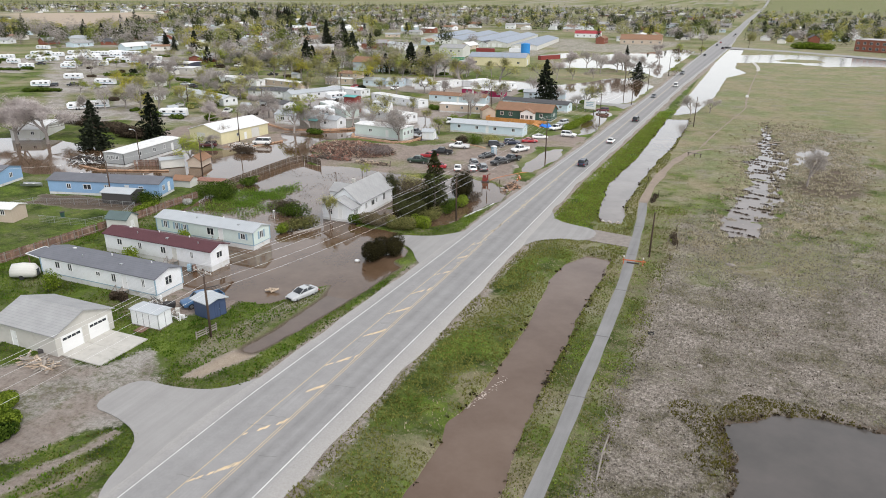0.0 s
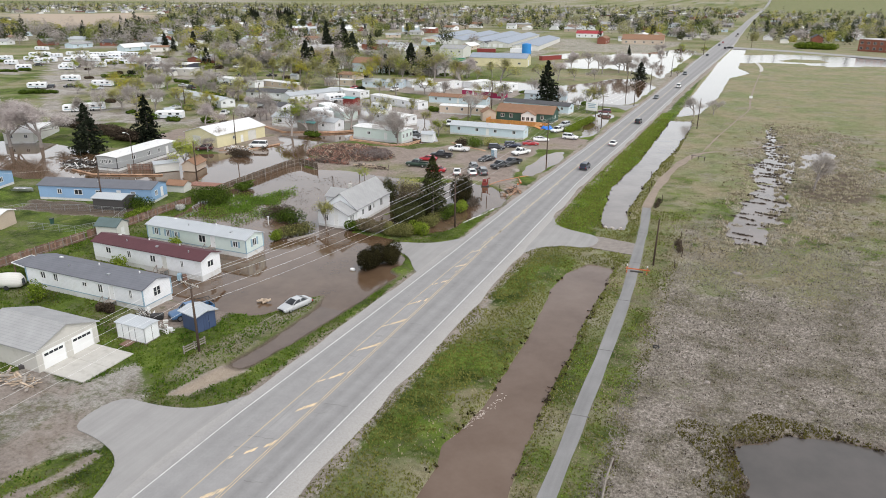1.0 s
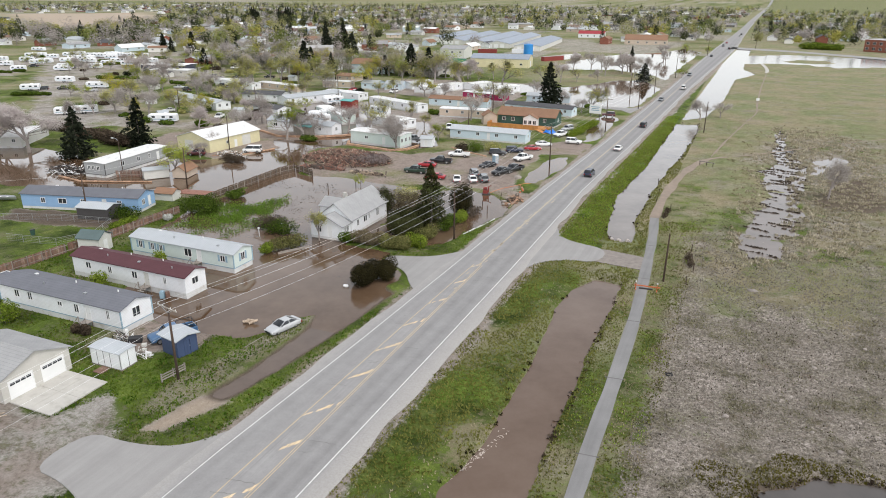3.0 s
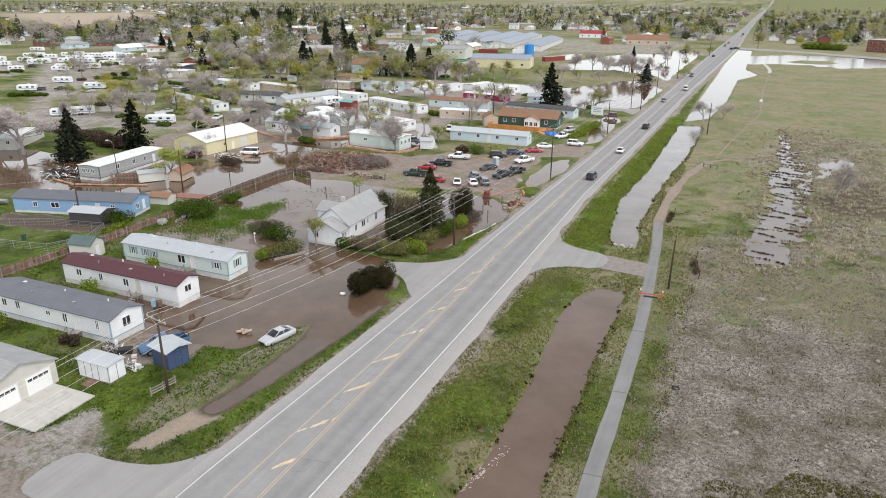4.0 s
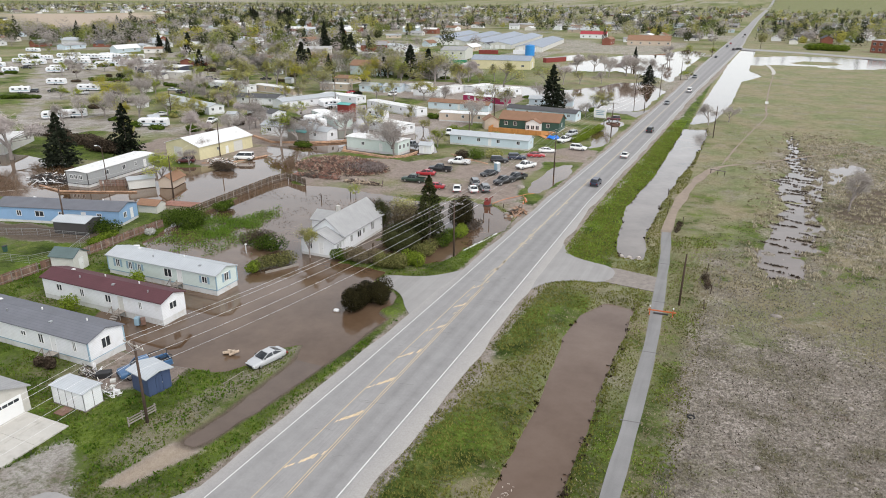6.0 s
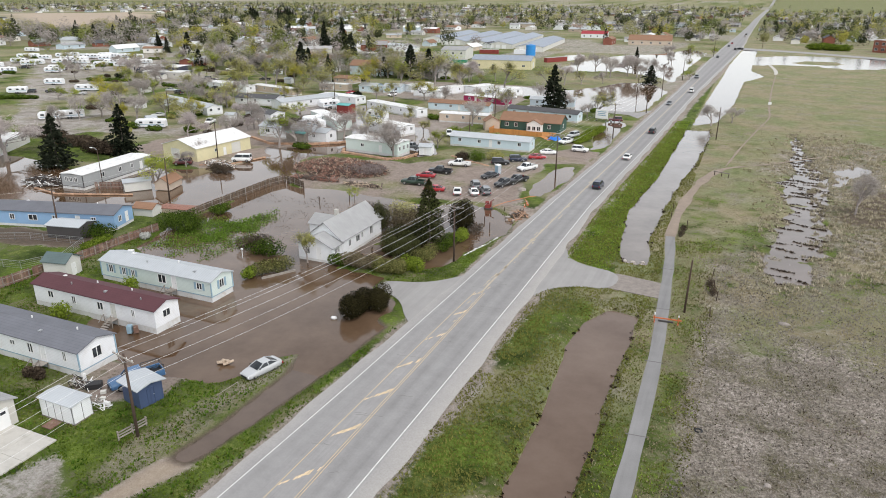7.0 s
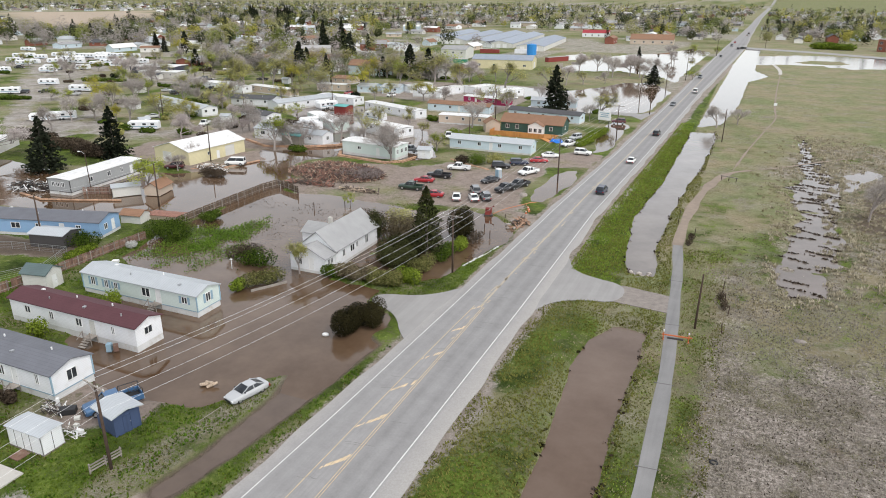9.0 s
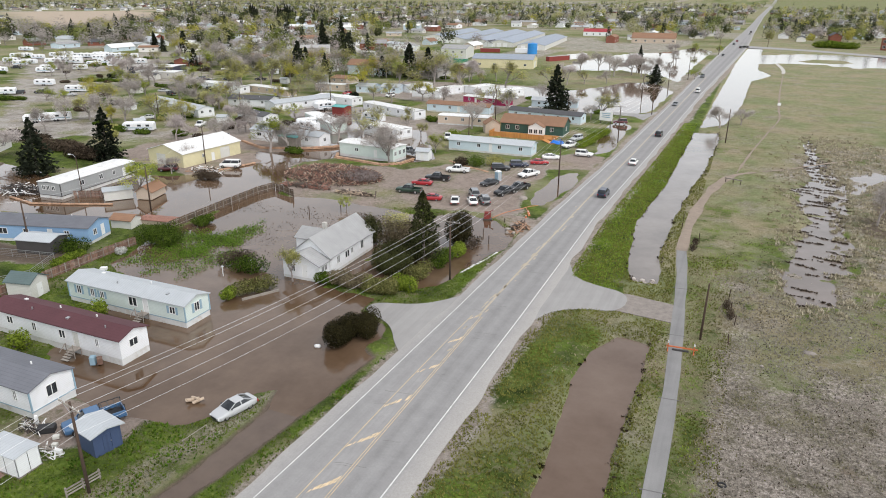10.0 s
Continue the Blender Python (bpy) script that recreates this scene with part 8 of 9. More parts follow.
while placed < 4800:
    y = 750 + 1700 * rnd.random() ** 1.2
    x = float(road_centre(y)) + rnd.uniform(-0.9, 0.5) * y
    if far_allowed(x, y) and all(abs(x - a) > 10 or not -14 < y - b < 8 for a, b in spots):
        rest.append((rnd.choice(KINDS), x, y, rnd.uniform(9, 17), rnd.randrange(3)))
        placed += 1
rest.sort(key=lambda q: q[2])
for kind, x, y, h, seed in rest[:150]:
    th = thing("tree", x, y, 0, 0, TREE_LABEL.get(kind, "dark green leafy tree") + " among the houses", "tree", "trees of the town")
    th.matrix_basis = pose(x, y, 0, 0, 0, seed * 90 + x) @ Matrix.Diagonal((h / 8 * 1.15, h / 8 * 1.15, h / 8, 1))
    t, c = lite_tree(kind, seed)
    part("trunk", t, None, th)
    part("crown", c, None, th)
for kind, lo, hi in (("bare", (0.24, 0.215, 0.2), (0.46, 0.42, 0.39)), ("pink", (0.23, 0.2, 0.19), (0.43, 0.38, 0.36)), ("bud", (0.2, 0.2, 0.08), (0.43, 0.41, 0.2)), ("yellow", (0.27, 0.26, 0.055), (0.5, 0.46, 0.13)),
                     ("green", (0.12, 0.15, 0.04), (0.31, 0.335, 0.115)), ("dark", (0.022, 0.032, 0.012), (0.09, 0.1, 0.045)), ("spruce", (0.009, 0.013, 0.009), (0.038, 0.045, 0.028))):
    MAT["far_" + kind] = leafy("far_" + kind, lo, hi, 0.05, 0.12)
pools = {}
for kind, x, y, h, seed in rest[150:]:
    rng = np.random.default_rng(int(x * 7 + y * 3) & 0xFFFF)
    n = 250 if y < 800 else 150 if y < 1200 else 50
    d = rng.normal(size=(n, 3))
    d /= np.linalg.norm(d, axis=1)[:, None]
    if kind == "spruce":
        z = rng.uniform(0.05, 1, n)
        cen = np.stack([d[:, 0] * (1 - z) ** 0.7 * h * 0.3, d[:, 1] * (1 - z) ** 0.7 * h * 0.3, z * h * 1.05], 1)
        d = d * np.array((1, 1, 0.3)) + np.array((0, 0, 0.2))
    else:
        cen = d * np.array((0.42, 0.42, 0.36)) * h * rng.uniform(0.45, 1.0, (n, 1)) ** 0.6 * (1 + 0.22 * np.sin(d[:, :1] * 5 + x) * np.cos(d[:, 1:2] * 4 + y)) + np.array((0, 0, 0.6 * h))
    pools.setdefault(kind, []).append(leaf_quads(rng, cen + np.array((x, y, 0)), (1.3 if kind not in ("spruce", "bare", "pink") else 0.95) * (1 if y < 1200 else 1.4), 1.0, d, 0.3, 0.95))
for kind, lst in pools.items():
    mat = "far_" + kind
    tagged(new("far_trees", quads_mesh("far_trees", np.concatenate(lst), mat)), "distant trees between the roofs of the town", "trees", kind="stuff")


# ---- fences, flood works and small things ----
def board_fence(pts, h, label, pitch=0.3, mat="wood_red"):
    th = thing("fence", pts[0][0], pts[0][1], 0, 0, label, "fence", "wooden fences")
    o = Vector((pts[0][0], pts[0][1], 0))
    me = cached(("board", h, mat), lambda: Geo().box(0, -0.02, -0.5, 0.27, 0.02, h).mesh("board", MAT[mat]))
    po = cached(("post", h), lambda: Geo().box(-0.06, -0.13, -0.5, 0.06, -0.02, h + 0.05).mesh("post", MAT["wood_grey"]))
    r = random.Random(len(pts))
    for (ax, ay), (bx, by) in zip(pts, pts[1:]):
        a, b = Vector((ax, ay, 0)), Vector((bx, by, 0))
        n, ang = int((b - a).length / pitch), math.degrees(math.atan2(by - ay, bx - ax))
        for i in range(n):
            if r.random() > 0.03:
                part("board", me, None, th).matrix_basis = pose(*(a.lerp(b, i / n) - o + Vector((0, 0, r.uniform(-0.06, 0.04)))), r.uniform(-2, 2), 0, ang)
            if i % 8 == 0:
                part("post", po, None, th).matrix_basis = pose(*(a.lerp(b, i / n) - o), 0, 0, ang)
        d = (b - a)
        rail = Geo()
        for z in (0.35, h - 0.3):
            rail.beam(tuple(a - o + Vector((0, 0, z))), tuple(b - o + Vector((0, 0, z))), 0.09, 0.09)
        part("rail", rail, "wood_grey", th)
    return th


MAT["fence_brown"] = surface("fence_brown", (0.115, 0.08, 0.055), 0.9, var=0.35, s1=1.5, s2=9, bump=0.3, rand=0.25)
board_fence([(-109.8, 58.0), (-108.6, 74.0), (-108.0, 81.0)], 1.6, "weathered reddish board fence behind the homes")
board_fence([(-107.6, 83.0), (-107.8, 95.0), (-107.4, 101.5)], 1.5, "weathered reddish board fence behind the homes")
board_fence([(-108.2, 109.5), (-108.4, 120.0), (-108.6, 136.0), (-107.6, 140.0)], 1.5, "brown board fence standing in the flood", mat="fence_brown")
board_fence([(-107.6, 140.2), (-103.6, 138.6), (-100.0, 137.0)], 1.5, "brown board fence standing in the flood", mat="fence_brown")
board_fence([(-342, 392), (-300, 384), (-262, 378)], 2.2, "long dark red fence before the town", 0.9, "red_barn")
board_fence([(-236, 372), (-205, 376)], 2.2, "long dark red fence before the town", 0.9, "red_barn")

rng = random.Random(4)


def debris(name, n, cx, cy, rx, ry, h, mats, label, piece=1.0):
    th = thing(name, cx, cy, -0.1, 0, label, "debris pile")
    base = Geo()
    rings = []
    for k in range(6):
        s = 1 - k / 5.5
        rings.append([(math.cos(a) * rx * s * (0.9 + 0.15 * math.sin(a * 3 + k)), math.sin(a) * ry * s * (0.9 + 0.15 * math.cos(a * 4)), -0.2 + h * 0.75 * (1 - s * s)) for a in (2 * math.pi * i / 18 for i in range(18))])
    base.loft(rings)
    part("mound", base, "timber_dark", th)
    for m in mats:
        g = Geo()
        for i in range(n // len(mats)):
            a, s = rng.uniform(0, 2 * math.pi), math.sqrt(rng.random())
            x, y = math.cos(a) * rx * s, math.sin(a) * ry * s
            z = h * 0.75 * (1 - s * s) + rng.uniform(0, 0.5)
            b, L = rng.uniform(0, 2 * math.pi), rng.uniform(0.6, 3.2) * piece
            dx, dy, dz = math.cos(b) * L / 2, math.sin(b) * L / 2, rng.uniform(-0.5, 0.5)
            g.beam((x - dx, y - dy, z - dz), (x + dx, y + dy, z + dz), rng.uniform(0.08, 0.3) * piece, rng.uniform(0.05, 0.14) * piece)
        tagged(part("timber", g, m, th), kind="stuff")
    return th


MAT["timber_red"] = surface("timber_red", (0.27, 0.135, 0.10), 0.9, var=0.4, s1=2, bump=0.3)
MAT["timber_tan"] = surface("timber_tan", (0.46, 0.36, 0.27), 0.9, var=0.35, s1=2, bump=0.3)
MAT["timber_dark"] = surface("timber_dark", (0.10, 0.075, 0.06), 0.9, var=0.4, s1=2, bump=0.3)
debris("debris_pile", 3000, -101.5, 155.0, 12.5, 8.0, 2.6, ("timber_red", "timber_dark", "timber_red", "timber_dark", "timber_tan"), "heap of broken reddish timber and branches", 0.62)
shrub(-94.5, 154.0, 5.0, 4.0, 2.6, "twig_mauve", "heap of grey cut branches beside the timber", dense=600, lumps=7, size=0.3, name="brush_heap")
debris("debris_pile", 130, -102.0, 144.4, 6.5, 0.9, 0.4, ("timber_dark", "timber_red"), "low line of wet branches along the water")
debris("debris_pile", 90, -89.0, 143.6, 5.0, 0.7, 0.3, ("timber_dark", "timber_tan"), "low line of wet branches along the water")
debris("debris_pile", 260, -156.5, 116.5, 5.0, 3.0, 1.4, ("timber_dark", "trim_white", "timber_dark", "plastic_black"), "dark heap of junk beside the grey trailer")
debris("debris_pile", 240, -152.0, 168.0, 9.0, 3.0, 0.7, ("timber_tan", "wood_grey", "trim_white"), "scattered boards beside the workshop")
debris("debris_pile", 120, -132.0, 146.5, 4.5, 2.0, 0.9, ("timber_tan", "trim_white", "timber_dark"), "scattered boards near the van")
debris("debris_pile", 60, -49.9, 136.0, 1.2, 2.4, 0.5, ("timber_dark", "sandbag"), "small heap of mud and rubble by the highway")
debris("junk_heap", 70, -75.4, 57.6, 1.7, 0.9, 0.7, ("plastic_black", "timber_dark", "trim_white", "wood_grey"), "dark clutter and boards beside the grey-roofed home", 0.4)
debris("junk_heap", 26, -70.2, 55.4, 1.4, 0.7, 0.35, ("wood_grey", "trim_white"), "loose boards and scrap lying on the grass", 0.45)
debris("debris_pile", 60, -76.0, 39.8, 2.6, 0.8, 0.25, ("timber_tan", "wood_grey"), "loose boards lying beside the garage")


def bag_wall(pts, label, mat="sandbag", size=(0.7, 0.5, 0.3), rows=2, group="flood barriers"):
    th = thing("sandbag_wall", pts[0][0], pts[0][1], -0.1, 0, label, "sandbags", group)
    me = cached(("bag", mat, size), lambda: Geo().loft([[(x * size[0] / 2, y * size[1] / 2 * k, z) for y, z in ((-1, size[2] * 0.3), (-0.8, size[2] * 0.8), (0.8, size[2] * 0.8), (1, size[2] * 0.3), (0.8, 0), (-0.8, 0))] for x, k in ((-1, 0.7), (-0.8, 1), (0.8, 1), (1, 0.7))]).mesh("sandbag", MAT[mat]))
    r = random.Random(len(pts) * 7)
    o = Vector((*pts[0], 0))
    for (ax, ay), (bx, by) in zip(pts, pts[1:]):
        a, b = Vector((ax, ay, 0)), Vector((bx, by, 0))
        n = max(1, int((b - a).length / (size[0] * 1.02)))
        ang = math.degrees(math.atan2(by - ay, bx - ax))
        for i in range(n):
            for k in range(rows):
                part("sandbag", me, None, th).matrix_basis = pose(*(a.lerp(b, (i + 0.5 * (k % 2)) / n) - o + Vector((r.uniform(-0.06, 0.06), r.uniform(-0.06, 0.06), k * size[2] * 0.75))), 0, 0, ang + r.uniform(-8, 8))
    return th


bag_wall([(-113.0, 175.5), (-111.0, 171.5), (-96, 169.0), (-92.5, 172), (-91.5, 178)], "reddish sandbag wall round the flooded home", size=(1.0, 0.8, 0.4))
bag_wall([(-147, 178.5), (-136, 173.0), (-126, 176.5), (-118.5, 182), (-112.5, 195)], "reddish sandbag wall along the flooded street", size=(1.0, 0.8, 0.4))
bag_wall([(-154, 112.5), (-146, 111.0), (-138, 114.0), (-130, 117.5)], "reddish sandbag line before the grey trailer", mat="sandbag", size=(0.9, 0.6, 0.35), rows=1)
bag_wall([(-82, 180), (-76, 176.5), (-69, 173.2)], "reddish sandbag wall before the pale blue home", size=(1.0, 0.7, 0.35), rows=1)
bag_wall([(-51.6, 112.6), (-51.0, 116.0), (-50.0, 119.4), (-49.4, 123.5)], "white plastic-wrapped bags along the road's flooded edge", mat="skirt", size=(0.7, 0.35, 0.18), rows=1)
bag_wall([(-127, 158), (-130, 148), (-137, 144)], "low earth berm of sandbags by the workshop", size=(1.0, 0.8, 0.4), rows=1)
# little sheds standing in the water behind the fence
building("shed", -127.9, 125.2, 16, 3.4, 5.6, 1.6, "tan_siding", "roof_brown", "beige shed with tan barrel roof in the flood", "shed", rise=1.2, ridge="y")
building("shed", -116.8, 108.2, 10, 4.2, 3.0, 1.6, "offwhite_siding", "roof_brown", "beige open shed in the flood", "shed", rise=0.7)
building("shed", -112.6, 111.8, 10, 6.5, 2.6, 0.9, "tan_siding", "timber_red", "low shed with reddish flat roof in the flood", "shed", rise=0.15)
building("shed", -133.1, 121.3, 51, 5.5, 3.4, 2.0, "offwhite_siding", "roof_pale", "pale cargo box standing in the flood", "shed", rise=0.3)
board_fence([(-142.2, 118.0), (-139.2, 119.6), (-136.6, 120.4)], 1.3, "short reddish board fence beside the trailer")
camper = thing("camper", -100.8, 57.2, 0, 25, "small white rounded camper shell on the grass", "camper")
part("body", Geo().loft([[(x, math.cos(a) * 1.1 * k, 0.4 + max(0, math.sin(a)) * 1.9 * k + 0.1) for a in (math.pi * i / 9 for i in range(10))] for x, k in ((-2.0, 0.55), (-1.6, 0.9), (0, 1.0), (1.6, 0.95), (2.0, 0.7))]), "offwhite_siding", camper, smooth=True)
part("door", Geo().box(1.98, -0.35, 0.5, 2.02, 0.35, 1.5), "pane", camper)
for sy in (-1, 1):
    part("wheel", cached(("tyre", 0.37), lambda: None) or Geo().tube([(0, -0.12, 0), (0, 0.12, 0)], 0.37, 12), "rubber", camper).location = (0, sy * 1.0, 0.37)
can = thing("canopy", -100.9, 61.3, 0, -8, "dark flat canopy with a white rim on posts", "canopy")
part("roof", Geo().loft([[(-2.9, -1.5, 2.3), (2.9, -1.5, 2.3), (2.9, 1.5, 2.5), (-2.9, 1.5, 2.5)], [(-2.9, -1.5, 2.36), (2.9, -1.5, 2.36), (2.9, 1.5, 2.56), (-2.9, 1.5, 2.56)]]), "roof_slate", can)
part("rim", Geo().beam((-2.98, -1.56, 2.34), (2.98, -1.56, 2.34), 0.1, 0.14).beam((-2.98, 1.56, 2.54), (2.98, 1.56, 2.54), 0.1, 0.14).beam((-2.98, -1.5, 2.34), (-2.98, 1.5, 2.54), 0.1, 0.14).beam((2.98, -1.5, 2.34), (2.98, 1.5, 2.54), 0.1, 0.14), "trim_white", can, "white painted rim")
for u in (-2.7, 2.7):
    for v in (-1.35, 1.35):
        part("post", Geo().box(u - 0.06, v - 0.06, -0.3, u + 0.06, v + 0.06, 2.3), "wood_red", can)
yard = thing("mesh_fence", -137, 78, 0, 0, "grey wire mesh fence round the green yard", "fence", "yard fences")
YARD = [(-137, 78), (-134.5, 84.5), (-124, 88.5), (-113.5, 90.5), (-110.4, 84), (-113, 78.5), (-123, 76.8)]
for (ax, ay), (bx, by) in zip(YARD, YARD[1:]):
    part("rail", Geo().beam((ax + 137, ay - 78, 1.3), (bx + 137, by - 78, 1.3), 0.05, 0.05), "metal_grey", yard)
    n = max(1, int(math.hypot(bx - ax, by - ay) / 2.6))
    for i in range(n):
        u, v = ax + 137 + (bx - ax) * i / n, ay - 78 + (by - ay) * i / n
        part("post", cached("mesh_post", lambda: Geo().tube([(0, 0, -0.3), (0, 0, 1.35)], 0.04, 6).mesh("post", MAT["metal_grey"])), None, yard).location = (u, v, 0)
    for z in (0.15, 0.45, 0.75, 1.05):
        part("strand", Geo().beam((ax + 137, ay - 78, z), (bx + 137, by - 78, z), 0.02, 0.02), "metal_grey", yard)
bin_ = thing("wheelie_bin", -121.5, 80.6, 0, 20, "dark green waste bin standing in the yard", "waste bin")
part("body", Geo().loft([[(-0.25 * k, -0.3 * k, z), (0.25 * k, -0.3 * k, z), (0.25 * k, 0.3 * k, z), (-0.25 * k, 0.3 * k, z)] for z, k in ((0, 0.85), (1.0, 1.1))]), "green_siding", bin_)
part("lid", Geo().box(-0.3, -0.36, 1.0, 0.3, 0.36, 1.08), "plastic_black", bin_)
boat = thing("boat", -146.5, 93.5, 0.2, 20, "small grey boat on the bank beside the blue home", "boat")
part("hull", Geo().loft([[(x, -w, 0.75), (x, -w * 0.7, 0.2), (x, 0, 0.05), (x, w * 0.7, 0.2), (x, w, 0.75), (x, w * 0.85, 0.7), (x, 0, 0.35), (x, -w * 0.85, 0.7)] for x, w in ((-2.3, 0.75), (0, 0.9), (1.4, 0.7), (2.3, 0.12))]), "metal_grey", boat)
for u in (-1.4, 0.1):
    part("seat", Geo().box(u, -0.7, 0.55, u + 0.35, 0.7, 0.6), "trim_white", boat)
# wooden rail fence by the pole
rf = thing("rail_fence", -63.5, 51.9, 0, 80, "grey weathered three-rail fence beside the pole", "fence")
for u in (0, 1.5, 3.0):
    part("post", Geo().box(u - 0.06, -0.06, -0.3, u + 0.06, 0.06, 1.1), "wood_grey", rf)
for z in (0.35, 0.65, 0.95):
    part("rail", Geo().box(-0.1, -0.09, z - 0.08, 3.1, -0.062, z + 0.08), "wood_grey", rf)
mb = thing("pipe_rail", -59.9, 61.6, 0, 82, "grey weathered rail on short posts", "rail")
part("rail", Geo().tube([(0, 0, 0.4), (3.0, 0, 0.5)], 0.04, 8), "wood_grey", mb)
for u in (0.2, 3.0):
    part("post", Geo().tube([(u, 0, -0.3), (u, 0, 0.42)], 0.04, 8), "wood_grey", mb)
lg = thing("log_pile", -64.1, 68.0, -0.1, 10, "pale logs heaped in the flood water", "logs")
for i, (a, b) in enumerate((((-1.0, -0.2, 0.15), (0.3, 0.3, 0.3)), ((0.0, -0.5, 0.15), (0.9, 0.3, 0.4)), ((-0.6, 0.4, 0.2), (0.6, -0.1, 0.45)), ((-0.2, 0.1, 0.1), (-0.5, -0.7, 0.5)))):
    part("log", Geo().tube([a, b], 0.17, 8), "timber_tan", lg)
# clutter by the blue shed and the grey home
for x, y, sx, sy, h, mat, label, nm in ((-71.8, 57.5, 0.6, 0.45, 0.35, "offwhite_siding", "white plastic tub on the grass", "tub"), (-70.9, 56.6, 0.5, 0.4, 0.3, "offwhite_siding", "white plastic tub on the grass", "tub"), (-69.5, 55.9, 0.7, 0.35, 0.5, "trim_white", "white appliance lying on the grass", "appliance"),
                                        (-73.6, 57.9, 1.6, 0.9, 0.7, "plastic_black", "black quad bike parts near the home", "engine_parts"), (-75.0, 58.0, 0.3, 0.3, 1.4, "trim_white", "white propane bottle beside the home", "gas_bottle"), (-80.3, 69.2, 0.6, 0.6, 1.1, "trim_blue", "blue barrel beside the steps", "barrel"),
                                        (-79.7, 69.6, 0.6, 0.6, 0.9, "wood_red", "brown crate beside the steps", "crate"), (-101.5, 86.2, 0.7, 0.7, 0.8, "trim_white", "white tub floating behind the home", "tub"), (-78.0, 42.0, 0.8, 0.5, 0.5, "trim_dark", "dark box at the garage corner", "box"),
                                        (-85.0, 41.2, 1.0, 1.0, 0.12, "concrete", "concrete doorstep beside the garage", "doorstep"), (-103.0, 90.8, 1.0, 0.7, 0.5, "trim_white", "white tub on the lawn", "tub")):
    g = Geo().loft([[(a * sx / 2 * k, b * sy / 2 * k, z) for a, b in ((-1, -1), (1, -1), (1, 1), (-1, 1))] for z, k in ((0, 0.9), (h * 0.1, 1.0), (h * 0.9, 1.0), (h, 0.85))])
    ob = solo(nm, g, mat, label, nm.replace("_", " "))
    ob.matrix_basis = pose(x, y, 0.0, 0, 0, (x * 37) % 60)
shrub(-106.3, 97.2, 0.9, 0.9, 1.4, "white_bloom", "white blossoming shrub by the fence", lumps=4, dense=160)
foam = Geo().loft([[(math.cos(a) * 0.75 * s, math.sin(a) * 0.45 * s, z) for a in (2 * math.pi * i / 10 for i in range(10))] for z, s in ((-0.2, 0.9), (0.15, 1.0), (0.4, 0.8), (0.5, 0.3))])
ob = solo("float_bag", foam, "trim_white", "white bag floating beside the dark bush", "bag", smooth=True)
ob.matrix_basis = pose(-58.9, 83.4, -0.05, 0, 0, 20) @ Matrix.Diagonal((0.6, 0.6, 0.6, 1))
for x, y in ((-84.6, 96.6), (-82.2, 100.4)):
    po = thing("garden_post", x, y, -0.3, 0, "white garden post in the flood", "post")
    part("post", Geo().tube([(0, 0, -0.3), (0, 0, 1.7)], 0.06, 8), "trim_white", po)
    part("cap", Geo().box(-0.14, -0.14, 1.66, 0.14, 0.14, 1.84), "trim_white", po)
solo("bed_edging", Geo().beam((-76.2, 90.6, 0.02), (-73.4, 95.4, 0.02), 0.2, 0.35), "wood_grey", "pale timber edging of a flooded bed", "timber edging")
for x, y, h in ((-90.5, 128.6, 1.2), (-86.0, 133.0, 1.0), (-52.5, 127.0, 1.2), (-55.0, 131.0, 0.9), (-56.0, 128.0, 0.8), (-98.5, 134.6, 1.3), (-53.5, 138.5, 0.8)):
    solo("fence_post", Geo().tube([(x, y, -0.8), (x, y, h)], 0.08, 6), "pole_wood", "dark old fence post in the water", "post", "posts in the water")
# roadside works
pt = thing("portable_toilet", -64.8, 167.0, 0, 60, "blue-grey portable toilet on the lot", "portable toilet")
part("cabin", Geo().box(-0.55, -0.55, 0, 0.55, 0.55, 2.1), "trim_blue", pt)
part("roof", Geo().loft([[(-0.6, -0.6, 2.1), (0.6, -0.6, 2.1), (0.6, 0.6, 2.1), (-0.6, 0.6, 2.1)], [(-0.4, -0.4, 2.35), (0.4, -0.4, 2.35), (0.4, 0.4, 2.35), (-0.4, 0.4, 2.35)]]), "trim_white", pt)
part("door", Geo().box(-0.42, -0.57, 0.1, 0.42, -0.55, 1.95), "roof_pale", pt)
pu = thing("water_pump", -57.2, 139.2, -0.1, 20, "red water pump on a frame by the flood", "pump")
part("frame", Geo().box(-0.9, -0.5, 0, 0.9, 0.5, 0.2), "trim_dark", pu)
part("engine", Geo().box(-0.7, -0.4, 0.2, 0.4, 0.4, 0.9), "red_barn", pu)
part("outlet", Geo().tube([(0.5, 0, 0.4), (0.5, 0, 1.6), (1.1, 0, 1.9)], 0.16, 8), "red_barn", pu)
part("tank", Geo().tube([(-0.6, 0, 1.3), (0.2, 0, 1.3)], 0.3, 10), "red_barn", pu)
MAT["hose_orange"] = surface("hose_orange", (0.62, 0.25, 0.12), 0.6, var=0.1)
hose = [(-56.4, 139.6, 0.15), (-55.8, 142.5, 0.12), (-55.0, 144.6, 0.12), (-53.4, 147.2, 0.14), (-52.0, 150.2, 0.1), (-50.8, 151.5, 0.0)]
solo("hose", Geo().tube(hose, 0.06, 6), "hose_orange", "orange hose lying across the mud", "hose", smooth=True)
hose2 = [(-52.4, 148.6, 0.12), (-51.2, 146.0, 0.12), (-50.4, 143.6, 0.12)]
solo("hose", Geo().tube(hose2, 0.06, 6), "hose_orange", "orange hose lying across the mud", "hose", smooth=True)


